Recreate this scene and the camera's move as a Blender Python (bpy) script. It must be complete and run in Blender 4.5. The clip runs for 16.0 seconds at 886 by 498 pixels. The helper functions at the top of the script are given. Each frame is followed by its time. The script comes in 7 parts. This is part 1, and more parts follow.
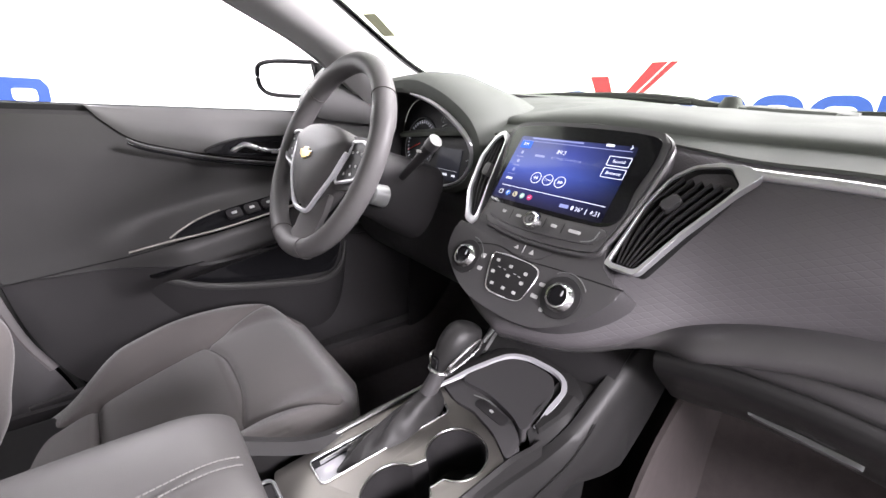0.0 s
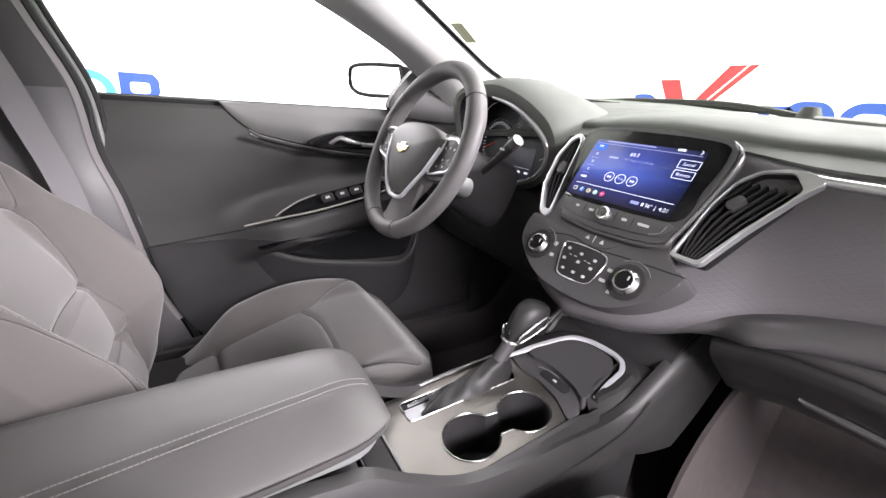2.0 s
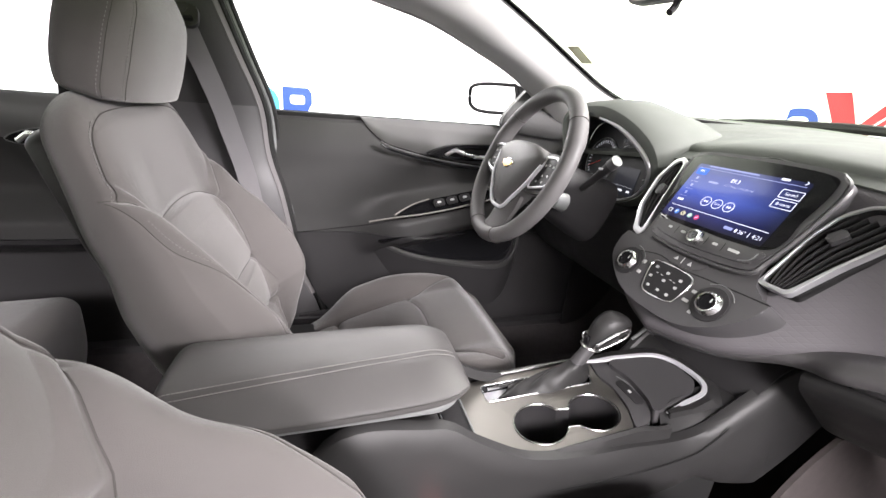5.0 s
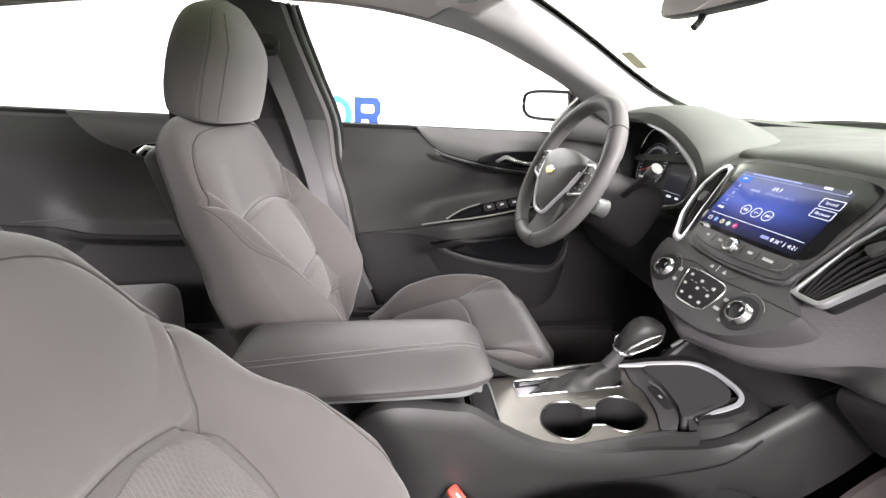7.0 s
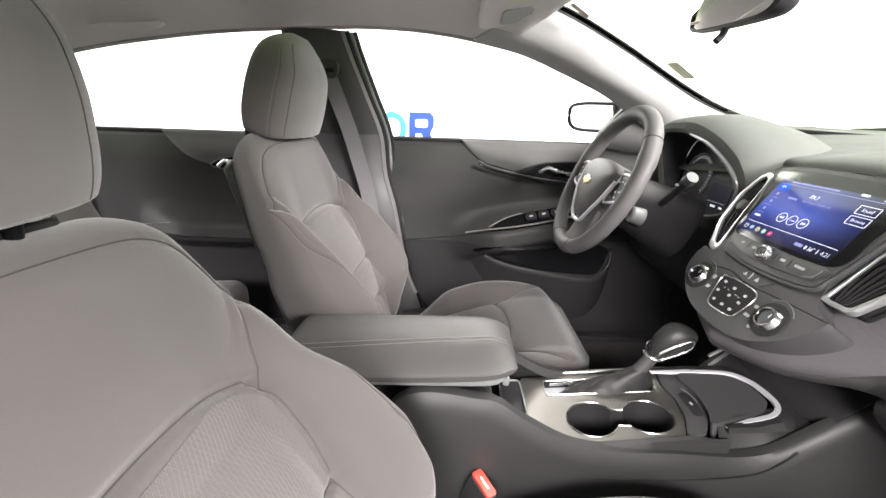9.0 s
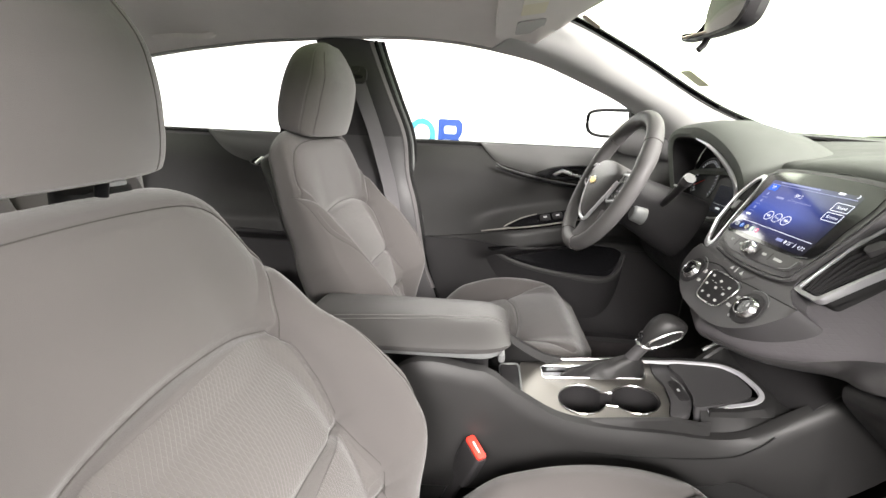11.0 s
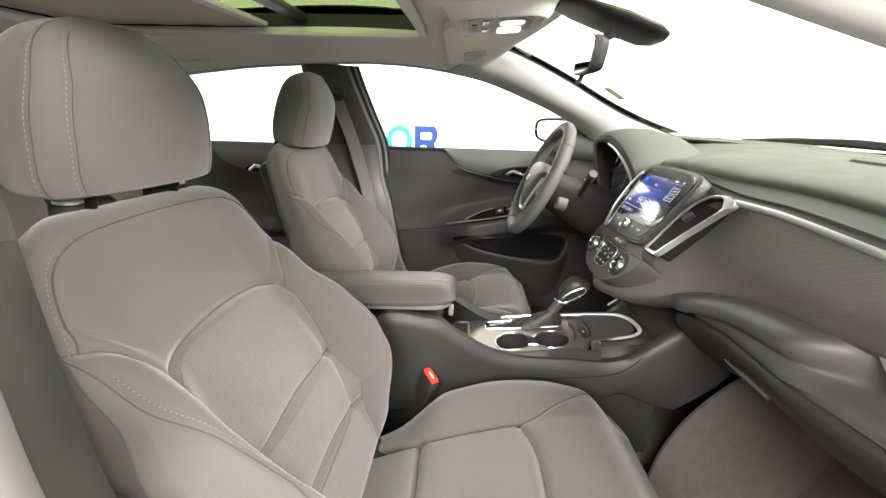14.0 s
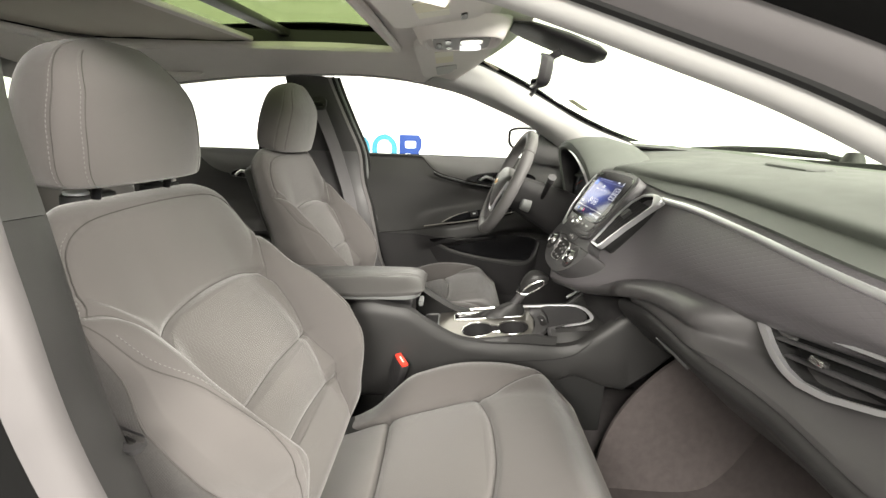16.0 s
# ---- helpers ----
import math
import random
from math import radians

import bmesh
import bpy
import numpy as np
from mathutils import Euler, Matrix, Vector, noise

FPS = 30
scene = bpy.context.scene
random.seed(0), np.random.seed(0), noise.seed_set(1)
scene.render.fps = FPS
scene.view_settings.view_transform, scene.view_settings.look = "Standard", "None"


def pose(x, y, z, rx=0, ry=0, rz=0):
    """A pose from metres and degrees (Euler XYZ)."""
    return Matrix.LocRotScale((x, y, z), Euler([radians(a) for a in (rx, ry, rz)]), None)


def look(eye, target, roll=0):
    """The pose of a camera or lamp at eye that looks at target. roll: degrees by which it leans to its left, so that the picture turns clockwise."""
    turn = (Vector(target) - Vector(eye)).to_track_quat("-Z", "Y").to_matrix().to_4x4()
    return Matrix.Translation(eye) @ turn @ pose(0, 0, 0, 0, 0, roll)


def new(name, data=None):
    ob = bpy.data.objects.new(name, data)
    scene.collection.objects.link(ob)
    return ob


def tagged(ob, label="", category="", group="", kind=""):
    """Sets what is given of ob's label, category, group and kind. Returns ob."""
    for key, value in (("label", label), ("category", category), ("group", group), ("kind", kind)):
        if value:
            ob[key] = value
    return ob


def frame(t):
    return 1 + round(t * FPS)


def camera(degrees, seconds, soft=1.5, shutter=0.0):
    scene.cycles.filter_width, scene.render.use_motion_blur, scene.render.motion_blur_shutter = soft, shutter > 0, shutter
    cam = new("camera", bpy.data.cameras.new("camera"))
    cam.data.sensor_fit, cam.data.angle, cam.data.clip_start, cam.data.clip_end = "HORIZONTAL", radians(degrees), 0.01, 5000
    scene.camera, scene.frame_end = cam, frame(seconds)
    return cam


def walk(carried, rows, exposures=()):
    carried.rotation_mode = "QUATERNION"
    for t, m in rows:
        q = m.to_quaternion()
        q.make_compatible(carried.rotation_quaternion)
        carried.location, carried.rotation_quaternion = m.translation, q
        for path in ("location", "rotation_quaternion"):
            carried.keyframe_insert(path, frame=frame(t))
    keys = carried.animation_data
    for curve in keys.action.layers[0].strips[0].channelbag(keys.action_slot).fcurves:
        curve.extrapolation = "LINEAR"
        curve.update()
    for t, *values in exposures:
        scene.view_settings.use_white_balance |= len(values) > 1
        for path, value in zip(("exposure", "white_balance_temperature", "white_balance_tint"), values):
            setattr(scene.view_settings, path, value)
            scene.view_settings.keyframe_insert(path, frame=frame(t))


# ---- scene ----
cam = camera(93.8, 16.0)
PATH = [
    (0, (0.358, -0.409, 1.045), (-1.119, 0.779, 0.405), 2.7),
    (0.5, (0.371, -0.435, 1.045), (-1.132, 0.716, 0.403), 3.2),
    (1, (0.387, -0.464, 1.043), (-1.147, 0.644, 0.397), 3.6),
    (1.5, (0.402, -0.487, 1.044), (-1.168, 0.568, 0.393), 3.9),
    (2, (0.409, -0.508, 1.049), (-1.197, 0.486, 0.391), 4.1),
    (2.5, (0.422, -0.525, 1.047), (-1.222, 0.407, 0.391), 4.6),
    (3, (0.439, -0.528, 1.05), (-1.246, 0.325, 0.391), 4.8),
    (3.5, (0.456, -0.535, 1.053), (-1.269, 0.236, 0.398), 5.0),
    (4, (0.472, -0.538, 1.061), (-1.289, 0.151, 0.407), 5.0),
    (6.5, (0.557, -0.506, 1.089), (-1.305, -0.2, 0.425), 3.7),
    (7, (0.574, -0.496, 1.095), (-1.299, -0.27, 0.432), 3.1),
    (7.5, (0.589, -0.493, 1.093), (-1.294, -0.337, 0.436), 2.7),
    (8, (0.603, -0.483, 1.093), (-1.288, -0.401, 0.448), 2.3),
    (8.5, (0.62, -0.473, 1.098), (-1.278, -0.453, 0.466), 2.0),
    (9, (0.638, -0.467, 1.098), (-1.264, -0.495, 0.481), 1.9),
    (11.5, (0.751, -0.415, 1.084), (-1.153, -0.592, 0.498), 2.7),
    (12, (0.793, -0.418, 1.094), (-1.113, -0.572, 0.508), 2.3),
    (12.5, (0.841, -0.421, 1.097), (-1.069, -0.545, 0.515), 2.0),
    (13, (0.879, -0.417, 1.102), (-1.033, -0.525, 0.525), 1.8),
    (13.5, (0.92, -0.382, 1.106), (-0.993, -0.484, 0.532), 1.8),
    (14, (0.966, -0.339, 1.107), (-0.95, -0.436, 0.542), 1.7),
    (14.5, (0.998, -0.314, 1.108), (-0.921, -0.401, 0.551), 1.7),
    (15, (1.026, -0.301, 1.113), (-0.898, -0.371, 0.569), 1.8),
    (15.5, (1.047, -0.294, 1.109), (-0.879, -0.35, 0.576), 2.0),
    (16, (1.064, -0.284, 1.102), (-0.866, -0.33, 0.58), 2.0),
]
# the camera's brightness and white balance drift a little
EXPOSURE = [(0, 0.76, 6350, 21), (4, 0.88, 6480, 18), (9, 0.72, 6620, 14), (12, 0.58, 6800, 11), (16, 0.36, 7050, 8)]
walk(cam, [(t, look(eye, target, roll)) for t, eye, target, roll in PATH], EXPOSURE)

# ---------------------------------------------------------------- world and light
world = bpy.data.worlds.new("studio_light")
scene.world = world
world.use_nodes = True
WORLD_LIGHT = 0.14
world.node_tree.nodes["Background"].inputs[0].default_value = (1.0, 0.985, 0.985, 1)
world.node_tree.nodes["Background"].inputs[1].default_value = WORLD_LIGHT


def softbox(name, eye, target, power, w, h):
    """A large studio lamp panel that hangs from the ceiling."""
    la = bpy.data.lights.new(name, "AREA")
    la.shape, la.size, la.size_y, la.energy = "RECTANGLE", w, h, power
    la.color = (1.0, 0.985, 0.97)
    ob = new(name, la)
    ob.matrix_world = look(eye, target)


softbox("side_softbox", (3.0, 2.5, 2.4), (0.3, -0.6, 0.85), 410, 1.6, 0.8)
softbox("side_softbox", (3.4, -0.9, 2.3), (0.1, 0.0, 0.9), 230, 1.6, 0.8)
softbox("side_softbox", (-3.1, -0.6, 2.35), (0.3, -0.6, 0.8), 55, 2.6, 0.8)
softbox("ceiling_softbox", (0.2, 2.2, 3.8), (0.0, 0.3, 1.0), 230, 3.0, 1.2)


# ---------------------------------------------------------------- materials
def material(name, color, rough=0.6, metal=0.0, grain=0.0, grain_size=900.0, mottle=0.0, mottle_size=18.0, coat=0.0, sheen=0.0, spec=0.5):
    """A surface with fine grain relief and a broad, faint unevenness of colour and gloss."""
    m = bpy.data.materials.new(name)
    m.use_nodes = True
    nt = m.node_tree
    b = nt.nodes["Principled BSDF"]
    b.inputs["Base Color"].default_value = (*color, 1)
    b.inputs["Roughness"].default_value = rough
    b.inputs["Metallic"].default_value = metal
    b.inputs["Coat Weight"].default_value = coat
    b.inputs["Coat Roughness"].default_value = 0.06
    b.inputs["Sheen Weight"].default_value = sheen
    b.inputs["Specular IOR Level"].default_value = spec
    co = nt.nodes.new("ShaderNodeTexCoord")
    if mottle:
        n = nt.nodes.new("ShaderNodeTexNoise")
        n.inputs["Scale"].default_value, n.inputs["Detail"].default_value = mottle_size, 5
        nt.links.new(co.outputs["Object"], n.inputs["Vector"])
        mix = nt.nodes.new("ShaderNodeMix")
        mix.data_type = "RGBA"
        mix.inputs[6].default_value = (*[c * (1 - mottle) for c in color], 1)
        mix.inputs[7].default_value = (*[min(1, c * (1 + mottle)) for c in color], 1)
        nt.links.new(n.outputs["Fac"], mix.inputs[0])
        nt.links.new(mix.outputs[2], b.inputs["Base Color"])
        r = nt.nodes.new("ShaderNodeMapRange")
        r.inputs[1].default_value, r.inputs[2].default_value = 0.3, 0.7
        r.inputs[3].default_value, r.inputs[4].default_value = max(0.02, rough * 0.88), min(1, rough * 1.12)
        nt.links.new(n.outputs["Fac"], r.inputs[0])
        nt.links.new(r.outputs[0], b.inputs["Roughness"])
    if grain:
        n = nt.nodes.new("ShaderNodeTexNoise")
        n.inputs["Scale"].default_value, n.inputs["Detail"].default_value = grain_size, 3
        nt.links.new(co.outputs["Object"], n.inputs["Vector"])
        bump = nt.nodes.new("ShaderNodeBump")
        bump.inputs["Strength"].default_value, bump.inputs["Distance"].default_value = grain, 0.0006
        nt.links.new(n.outputs["Fac"], bump.inputs["Height"])
        nt.links.new(bump.outputs[0], b.inputs["Normal"])
    return m


def wave_relief(m, specs, strength=0.5, distance=0.0008):
    """Replaces a material's grain by crossing ridges: specs of (direction, scale)."""
    nt = m.node_tree
    b = nt.nodes["Principled BSDF"]
    co = nt.nodes.new("ShaderNodeTexCoord")
    total = None
    for direction, size in specs:
        d = nt.nodes.new("ShaderNodeVectorMath")
        d.operation = "DOT_PRODUCT"
        d.inputs[1].default_value = direction
        nt.links.new(co.outputs["Object"], d.inputs[0])
        w = nt.nodes.new("ShaderNodeMath")
        w.operation = "MULTIPLY"
        w.inputs[1].default_value = 2 * math.pi / size
        nt.links.new(d.outputs["Value"], w.inputs[0])
        c = nt.nodes.new("ShaderNodeMath")
        c.operation = "COSINE"
        nt.links.new(w.outputs[0], c.inputs[0])
        p = nt.nodes.new("ShaderNodeMath")
        p.operation = "ABSOLUTE"
        nt.links.new(c.outputs[0], p.inputs[0])
        if total is None:
            total = p
        else:
            a = nt.nodes.new("ShaderNodeMath")
            a.operation = "MINIMUM"
            nt.links.new(total.outputs[0], a.inputs[0])
            nt.links.new(p.outputs[0], a.inputs[1])
            total = a
    s = nt.nodes.new("ShaderNodeMapRange")
    s.inputs[1].default_value, s.inputs[2].default_value = 0.0, 0.35
    nt.links.new(total.outputs[0], s.inputs[0])
    bump = nt.nodes.new("ShaderNodeBump")
    bump.inputs["Strength"].default_value, bump.inputs["Distance"].default_value = strength, distance
    nt.links.new(s.outputs[0], bump.inputs["Height"])
    nt.links.new(bump.outputs[0], b.inputs["Normal"])
    return m


def glowing(name, color, strength, spec=0.3):
    m = bpy.data.materials.new(name)
    m.use_nodes = True
    b = m.node_tree.nodes["Principled BSDF"]
    b.inputs["Base Color"].default_value = (0.01, 0.01, 0.012, 1)
    b.inputs["Roughness"].default_value = 0.12
    b.inputs["Specular IOR Level"].default_value = spec
    b.inputs["Emission Color"].default_value = (*color, 1)
    b.inputs["Emission Strength"].default_value = strength
    return m


def pane(name, tint, gloss=0.02):
    """Thin glass: straight through with a tint, and a faint mirror on it."""
    m = bpy.data.materials.new(name)
    m.use_nodes = True
    nt = m.node_tree
    nt.nodes.remove(nt.nodes["Principled BSDF"])
    out = nt.nodes["Material Output"]
    t = nt.nodes.new("ShaderNodeBsdfTransparent")
    t.inputs[0].default_value = (*tint, 1)
    g = nt.nodes.new("ShaderNodeBsdfGlossy")
    g.inputs["Roughness"].default_value = 0.02
    mix = nt.nodes.new("ShaderNodeMixShader")
    mix.inputs[0].default_value = gloss
    nt.links.new(t.outputs[0], mix.inputs[1])
    nt.links.new(g.outputs[0], mix.inputs[2])
    nt.links.new(mix.outputs[0], out.inputs[0])
    return m


FABRIC = material("charcoal_woven_fabric", (0.07, 0.064, 0.062), 0.85, grain=0.55, grain_size=1500, mottle=0.15, mottle_size=9, sheen=0.3, spec=0.3)
INSERT = wave_relief(material("ribbed_seat_fabric", (0.076, 0.07, 0.067), 0.85, mottle=0.1, mottle_size=9, sheen=0.3, spec=0.3),
                     [((1, 0.55, 0.9), 0.011), ((1, -0.55, -0.9), 0.011)], 0.45, 0.0008)
KNIT = wave_relief(material("coarse_knitted_cloth", (0.075, 0.071, 0.07), 0.95, mottle=0.3, mottle_size=350, spec=0.2),
                   [((0.0, 1.0, 0.6), 0.0075), ((0.0, 1.0, -0.9), 0.0075)], 0.9, 0.0015)
SEAM = material("dark_seam_thread", (0.056, 0.052, 0.05), 0.9, spec=0.1)
THREAD = material("pale_grey_thread", (0.125, 0.12, 0.117), 0.8)
VINYL = material("soft_black_vinyl", (0.023, 0.0225, 0.0225), 0.46, grain=0.35, grain_size=1100, mottle=0.12, spec=0.32)
PAD = material("soft_grey_dashboard_skin", (0.083, 0.09, 0.08), 0.74, grain=0.4, grain_size=1000, mottle=0.07, spec=0.25)
QUILT = wave_relief(material("diamond_embossed_skin", (0.08, 0.075, 0.08), 0.5, mottle=0.08, spec=0.35),
                    [((1, 0.0, 2.0), 0.034), ((1, 0.0, -2.0), 0.034)], 0.26, 0.001)
DARK = material("black_moulded_plastic", (0.025, 0.024, 0.025), 0.5, grain=0.3, grain_size=1300, mottle=0.12, spec=0.2)
PANEL = material("charcoal_satin_plastic", (0.06, 0.058, 0.06), 0.42, grain=0.12, grain_size=1600, mottle=0.08, spec=0.35)
TRIM = material("grey_satin_trim", (0.16, 0.165, 0.165), 0.38, grain=0.1, mottle=0.06)
DOORSKIN = material("dark_grey_door_skin", (0.036, 0.0355, 0.035), 0.46, grain=0.4, grain_size=900, mottle=0.1, spec=0.35)
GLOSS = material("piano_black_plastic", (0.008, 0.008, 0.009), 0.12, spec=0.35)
GAUGE = material("matte_black_gauge", (0.006, 0.006, 0.007), 0.45, spec=0.15)
CHROME = material("bright_satin_chrome", (0.85, 0.85, 0.85), 0.28, metal=1.0, grain=0.03, grain_size=300, mottle=0.04)
SATIN = material("brushed_warm_silver", (0.3, 0.285, 0.265), 0.5, metal=1.0, grain=0.06, grain_size=500, mottle=0.05)
BRIGHT = material("satin_silver_plastic", (0.62, 0.62, 0.64), 0.3, metal=0.8)
RIM = material("satin_silver_tray_rim", (0.6, 0.6, 0.63), 0.4, metal=0.3, mottle=0.04)
STEEL = material("polished_steel", (0.62, 0.62, 0.62), 0.22, metal=1.0)
FLANGE = material("pale_primer_paint", (0.1, 0.094, 0.096), 0.55, mottle=0.06, spec=0.25)
ARM = material("soft_padded_vinyl", (0.052, 0.05, 0.049), 0.47, grain=0.35, grain_size=1100, mottle=0.1, spec=0.35)
WING = material("smooth_satin_door_wing", (0.115, 0.114, 0.112), 0.5, grain=0.1, mottle=0.08, spec=0.3)
UNDERSEAL = material("matte_black_underseal", (0.006, 0.006, 0.006), 1.0, grain=0.2, spec=0.02)
SILVER = material("grey_primer_paint", (0.125, 0.118, 0.12), 0.6, mottle=0.06, spec=0.2)
PILLARCLOTH = material("dark_pillar_cloth", (0.045, 0.044, 0.045), 0.85, grain=0.4, grain_size=1200, mottle=0.1, spec=0.2)
RUBBER = material("black_rubber", (0.018, 0.018, 0.018), 0.7, grain=0.2, spec=0.15)
LOWER = material("dark_grey_lower_dash_skin", (0.048, 0.046, 0.047), 0.37, grain=0.3, grain_size=1100, mottle=0.12, spec=0.6)
CARPET = material("tufted_dark_carpet", (0.045, 0.041, 0.042), 1.0, grain=1.0, grain_size=420, mottle=0.25, mottle_size=60, spec=0.1)
LINER = material("pale_grey_headliner_cloth", (0.62, 0.59, 0.575), 0.95, grain=0.4, grain_size=1200, mottle=0.04, spec=0.15)
PILLAR = material("pale_grey_pillar_plastic", (0.36, 0.358, 0.35), 0.75, grain=0.3, grain_size=1200, mottle=0.04, spec=0.2)
WEBBING = wave_relief(material("grey_belt_webbing", (0.12, 0.115, 0.12), 0.75, mottle=0.06), [((0.0, 0.35, 1.0), 0.006)], 0.3, 0.0004)
RED = material("red_translucent_plastic", (0.72, 0.035, 0.02), 0.35)
GOLD = material("brushed_gold_badge", (0.72, 0.46, 0.16), 0.3, metal=1.0)
WHEELSKIN = material("dark_grey_polyurethane_rim", (0.085, 0.082, 0.082), 0.5, grain=0.3, grain_size=1300, mottle=0.08, spec=0.25)
PAINT = material("black_gloss_paint", (0.006, 0.006, 0.007), 0.15, coat=0.8)
MIRROR = material("silvered_mirror", (0.9, 0.9, 0.9), 0.01, metal=1.0)
SHADE = material("beige_sunshade_cloth", (0.4, 0.37, 0.32), 0.95, grain=0.4, mottle=0.05)
PAPER = material("white_paper", (0.75, 0.74, 0.72), 0.8)
TAN = material("tan_printed_sticker", (0.5, 0.44, 0.34), 0.7, mottle=0.08)
SHAG = material("grey_brown_carpet_mat", (0.075, 0.065, 0.064), 1.0, grain=1.0, grain_size=380, mottle=0.25, mottle_size=50, spec=0.1)
WHITEMARK = material("white_printed_mark", (0.5, 0.5, 0.5), 0.6)
GLASS_GREEN = pane("green_tinted_glass", (0.9, 0.95, 0.87))
GLASS_CLEAR = pane("clear_side_glass", (0.95, 0.97, 0.95), 0.015)
GLASS_ROOF = pane("dark_green_roof_glass", (0.35, 0.4, 0.27), 0.03)


# ---------------------------------------------------------------- building helpers
def thing(name, at, label, category, group="", kind=""):
    ob = new(name)
    ob.location = at
    ob.empty_display_size = 0.05
    return tagged(ob, label, category, group, kind)


def part(name, bm, mat, parent, label=""):
    """Links a bmesh, in world coordinates, as one mesh under a thing or a part."""
    bmesh.ops.recalc_face_normals(bm, faces=bm.faces[:])
    for e in bm.edges:
        if len(e.link_faces) == 2 and e.calc_face_angle(0) > radians(38):
            e.smooth = False
    for f in bm.faces:
        f.smooth = True
    me = bpy.data.meshes.new(name)
    bm.to_mesh(me)
    bm.free()
    me.materials.append(mat)
    ob = new(name, me)
    if parent:
        ob.parent = parent
        if parent.type == "EMPTY":
            ob.matrix_parent_inverse = Matrix.Translation(-parent.location)
    if label:
        tagged(ob, label)
    return ob


def spline(points, n=12, closed=False):
    """A smooth line through the points."""
    p = [Vector([float(e) for e in q]) for q in points]
    out = []
    m = len(p)
    for i in range(m if closed else m - 1):
        if closed:
            a, b, c, d = p[i - 1], p[i], p[(i + 1) % m], p[(i + 2) % m]
        else:
            a, b, c, d = p[max(i - 1, 0)], p[i], p[i + 1], p[min(i + 2, m - 1)]
        for k in range(n):
            t = k / n
            out.append(0.5 * (2 * b + (c - a) * t + (2 * a - 5 * b + 4 * c - d) * t * t + (3 * b - a - 3 * c + d) * t ** 3))
    if not closed:
        out.append(p[-1])
    return out


def sheet(rows, closed_v=False, closed_u=False, caps=False):
    """A bmesh skin over rows of points, all of one length."""
    bm = bmesh.new()
    v = [[bm.verts.new(p) for p in row] for row in rows]
    nu, nv = len(v), len(v[0])
    for i in range(nu if closed_u else nu - 1):
        for j in range(nv if closed_v else nv - 1):
            bm.faces.new((v[i][j], v[(i + 1) % nu][j], v[(i + 1) % nu][(j + 1) % nv], v[i][(j + 1) % nv]))
    if caps:
        bm.faces.new(v[0])
        bm.faces.new(v[-1][::-1])
    return bm


def thicken(bm, d):
    """Gives a skin a thickness d along its normals."""
    bmesh.ops.recalc_face_normals(bm, faces=bm.faces[:])
    bmesh.ops.solidify(bm, geom=bm.faces[:], thickness=d)
    return bm


def tube(points, r, n=8, closed=False, flat=1.0, up=(0, 0, 1), bm=None, taper=None):
    """A round or flattened bar along a line; r along the second side, r * flat across it."""
    p = [Vector([float(e) for e in q]) for q in points]
    bm = bm or bmesh.new()
    rings, m = [], len(p)
    for i in range(m):
        a, b = (p[i - 1], p[(i + 1) % m]) if closed else (p[max(i - 1, 0)], p[min(i + 1, m - 1)])
        t = (b - a).normalized()
        s = t.cross(Vector(up))
        s = s.normalized() if s.length > 1e-6 else Vector((1, 0, 0))
        w = s.cross(t)
        k = taper(i / max(1, m - 1)) if taper else 1.0
        rings.append([bm.verts.new(p[i] + k * r * (math.cos(x) * s * flat + math.sin(x) * w)) for x in (2 * math.pi * j / n for j in range(n))])
    for i in range(m if closed else m - 1):
        for j in range(n):
            bm.faces.new((rings[i][j], rings[(i + 1) % m][j], rings[(i + 1) % m][(j + 1) % n], rings[i][(j + 1) % n]))
    if not closed:
        bm.faces.new(rings[0][::-1])
        bm.faces.new(rings[-1])
    return bm


def frame3(origin, u, v):
    """A mapping from (a, b, c) to the world: a along u, b along v, c along their normal."""
    o, u = Vector(origin), Vector(u).normalized()
    v = Vector(v)
    v = (v - v.dot(u) * u).normalized()
    n = u.cross(v)
    return lambda a, b, c=0.0: o + float(a) * u + float(b) * v + float(c) * n


def slab(outline, at, lo, hi, bevel=0.0, holes=(), seg=2, bm=None):
    """A plate with an outline of (a, b) in the frame `at`, from height lo to hi, with holes through it and a rounded upper edge."""
    bm = bm or bmesh.new()
    first = len(bm.faces)
    loops = []
    for ring in (outline, *holes):
        vs = [bm.verts.new(at(a, b, hi)) for a, b in ring]
        loops.append(vs)
        for i in range(len(vs)):
            bm.edges.new((vs[i - 1], vs[i]))
    if not holes:
        top = [bm.faces.new(loops[0])]
    else:
        edges = [bm.edges.get((vs[i - 1], vs[i])) for vs in loops for i in range(len(vs))]
        top = [f for f in bmesh.ops.triangle_fill(bm, use_beauty=True, use_dissolve=False, edges=edges)["geom"] if isinstance(f, bmesh.types.BMFace)]
    low = [[bm.verts.new(at(a, b, lo)) for a, b in ring] for ring in (outline, *holes)]
    for vs, ws in zip(loops, low):
        for i in range(len(vs)):
            bm.faces.new((vs[i - 1], vs[i], ws[i], ws[i - 1]))
    if not holes:
        bm.faces.new(low[0][::-1])
    if bevel:
        rim = [bm.edges.get((vs[i - 1], vs[i])) for vs in loops for i in range(len(vs))]
        bmesh.ops.bevel(bm, geom=rim, offset=bevel, segments=seg, affect="EDGES", profile=0.6, clamp_overlap=True)
    return bm


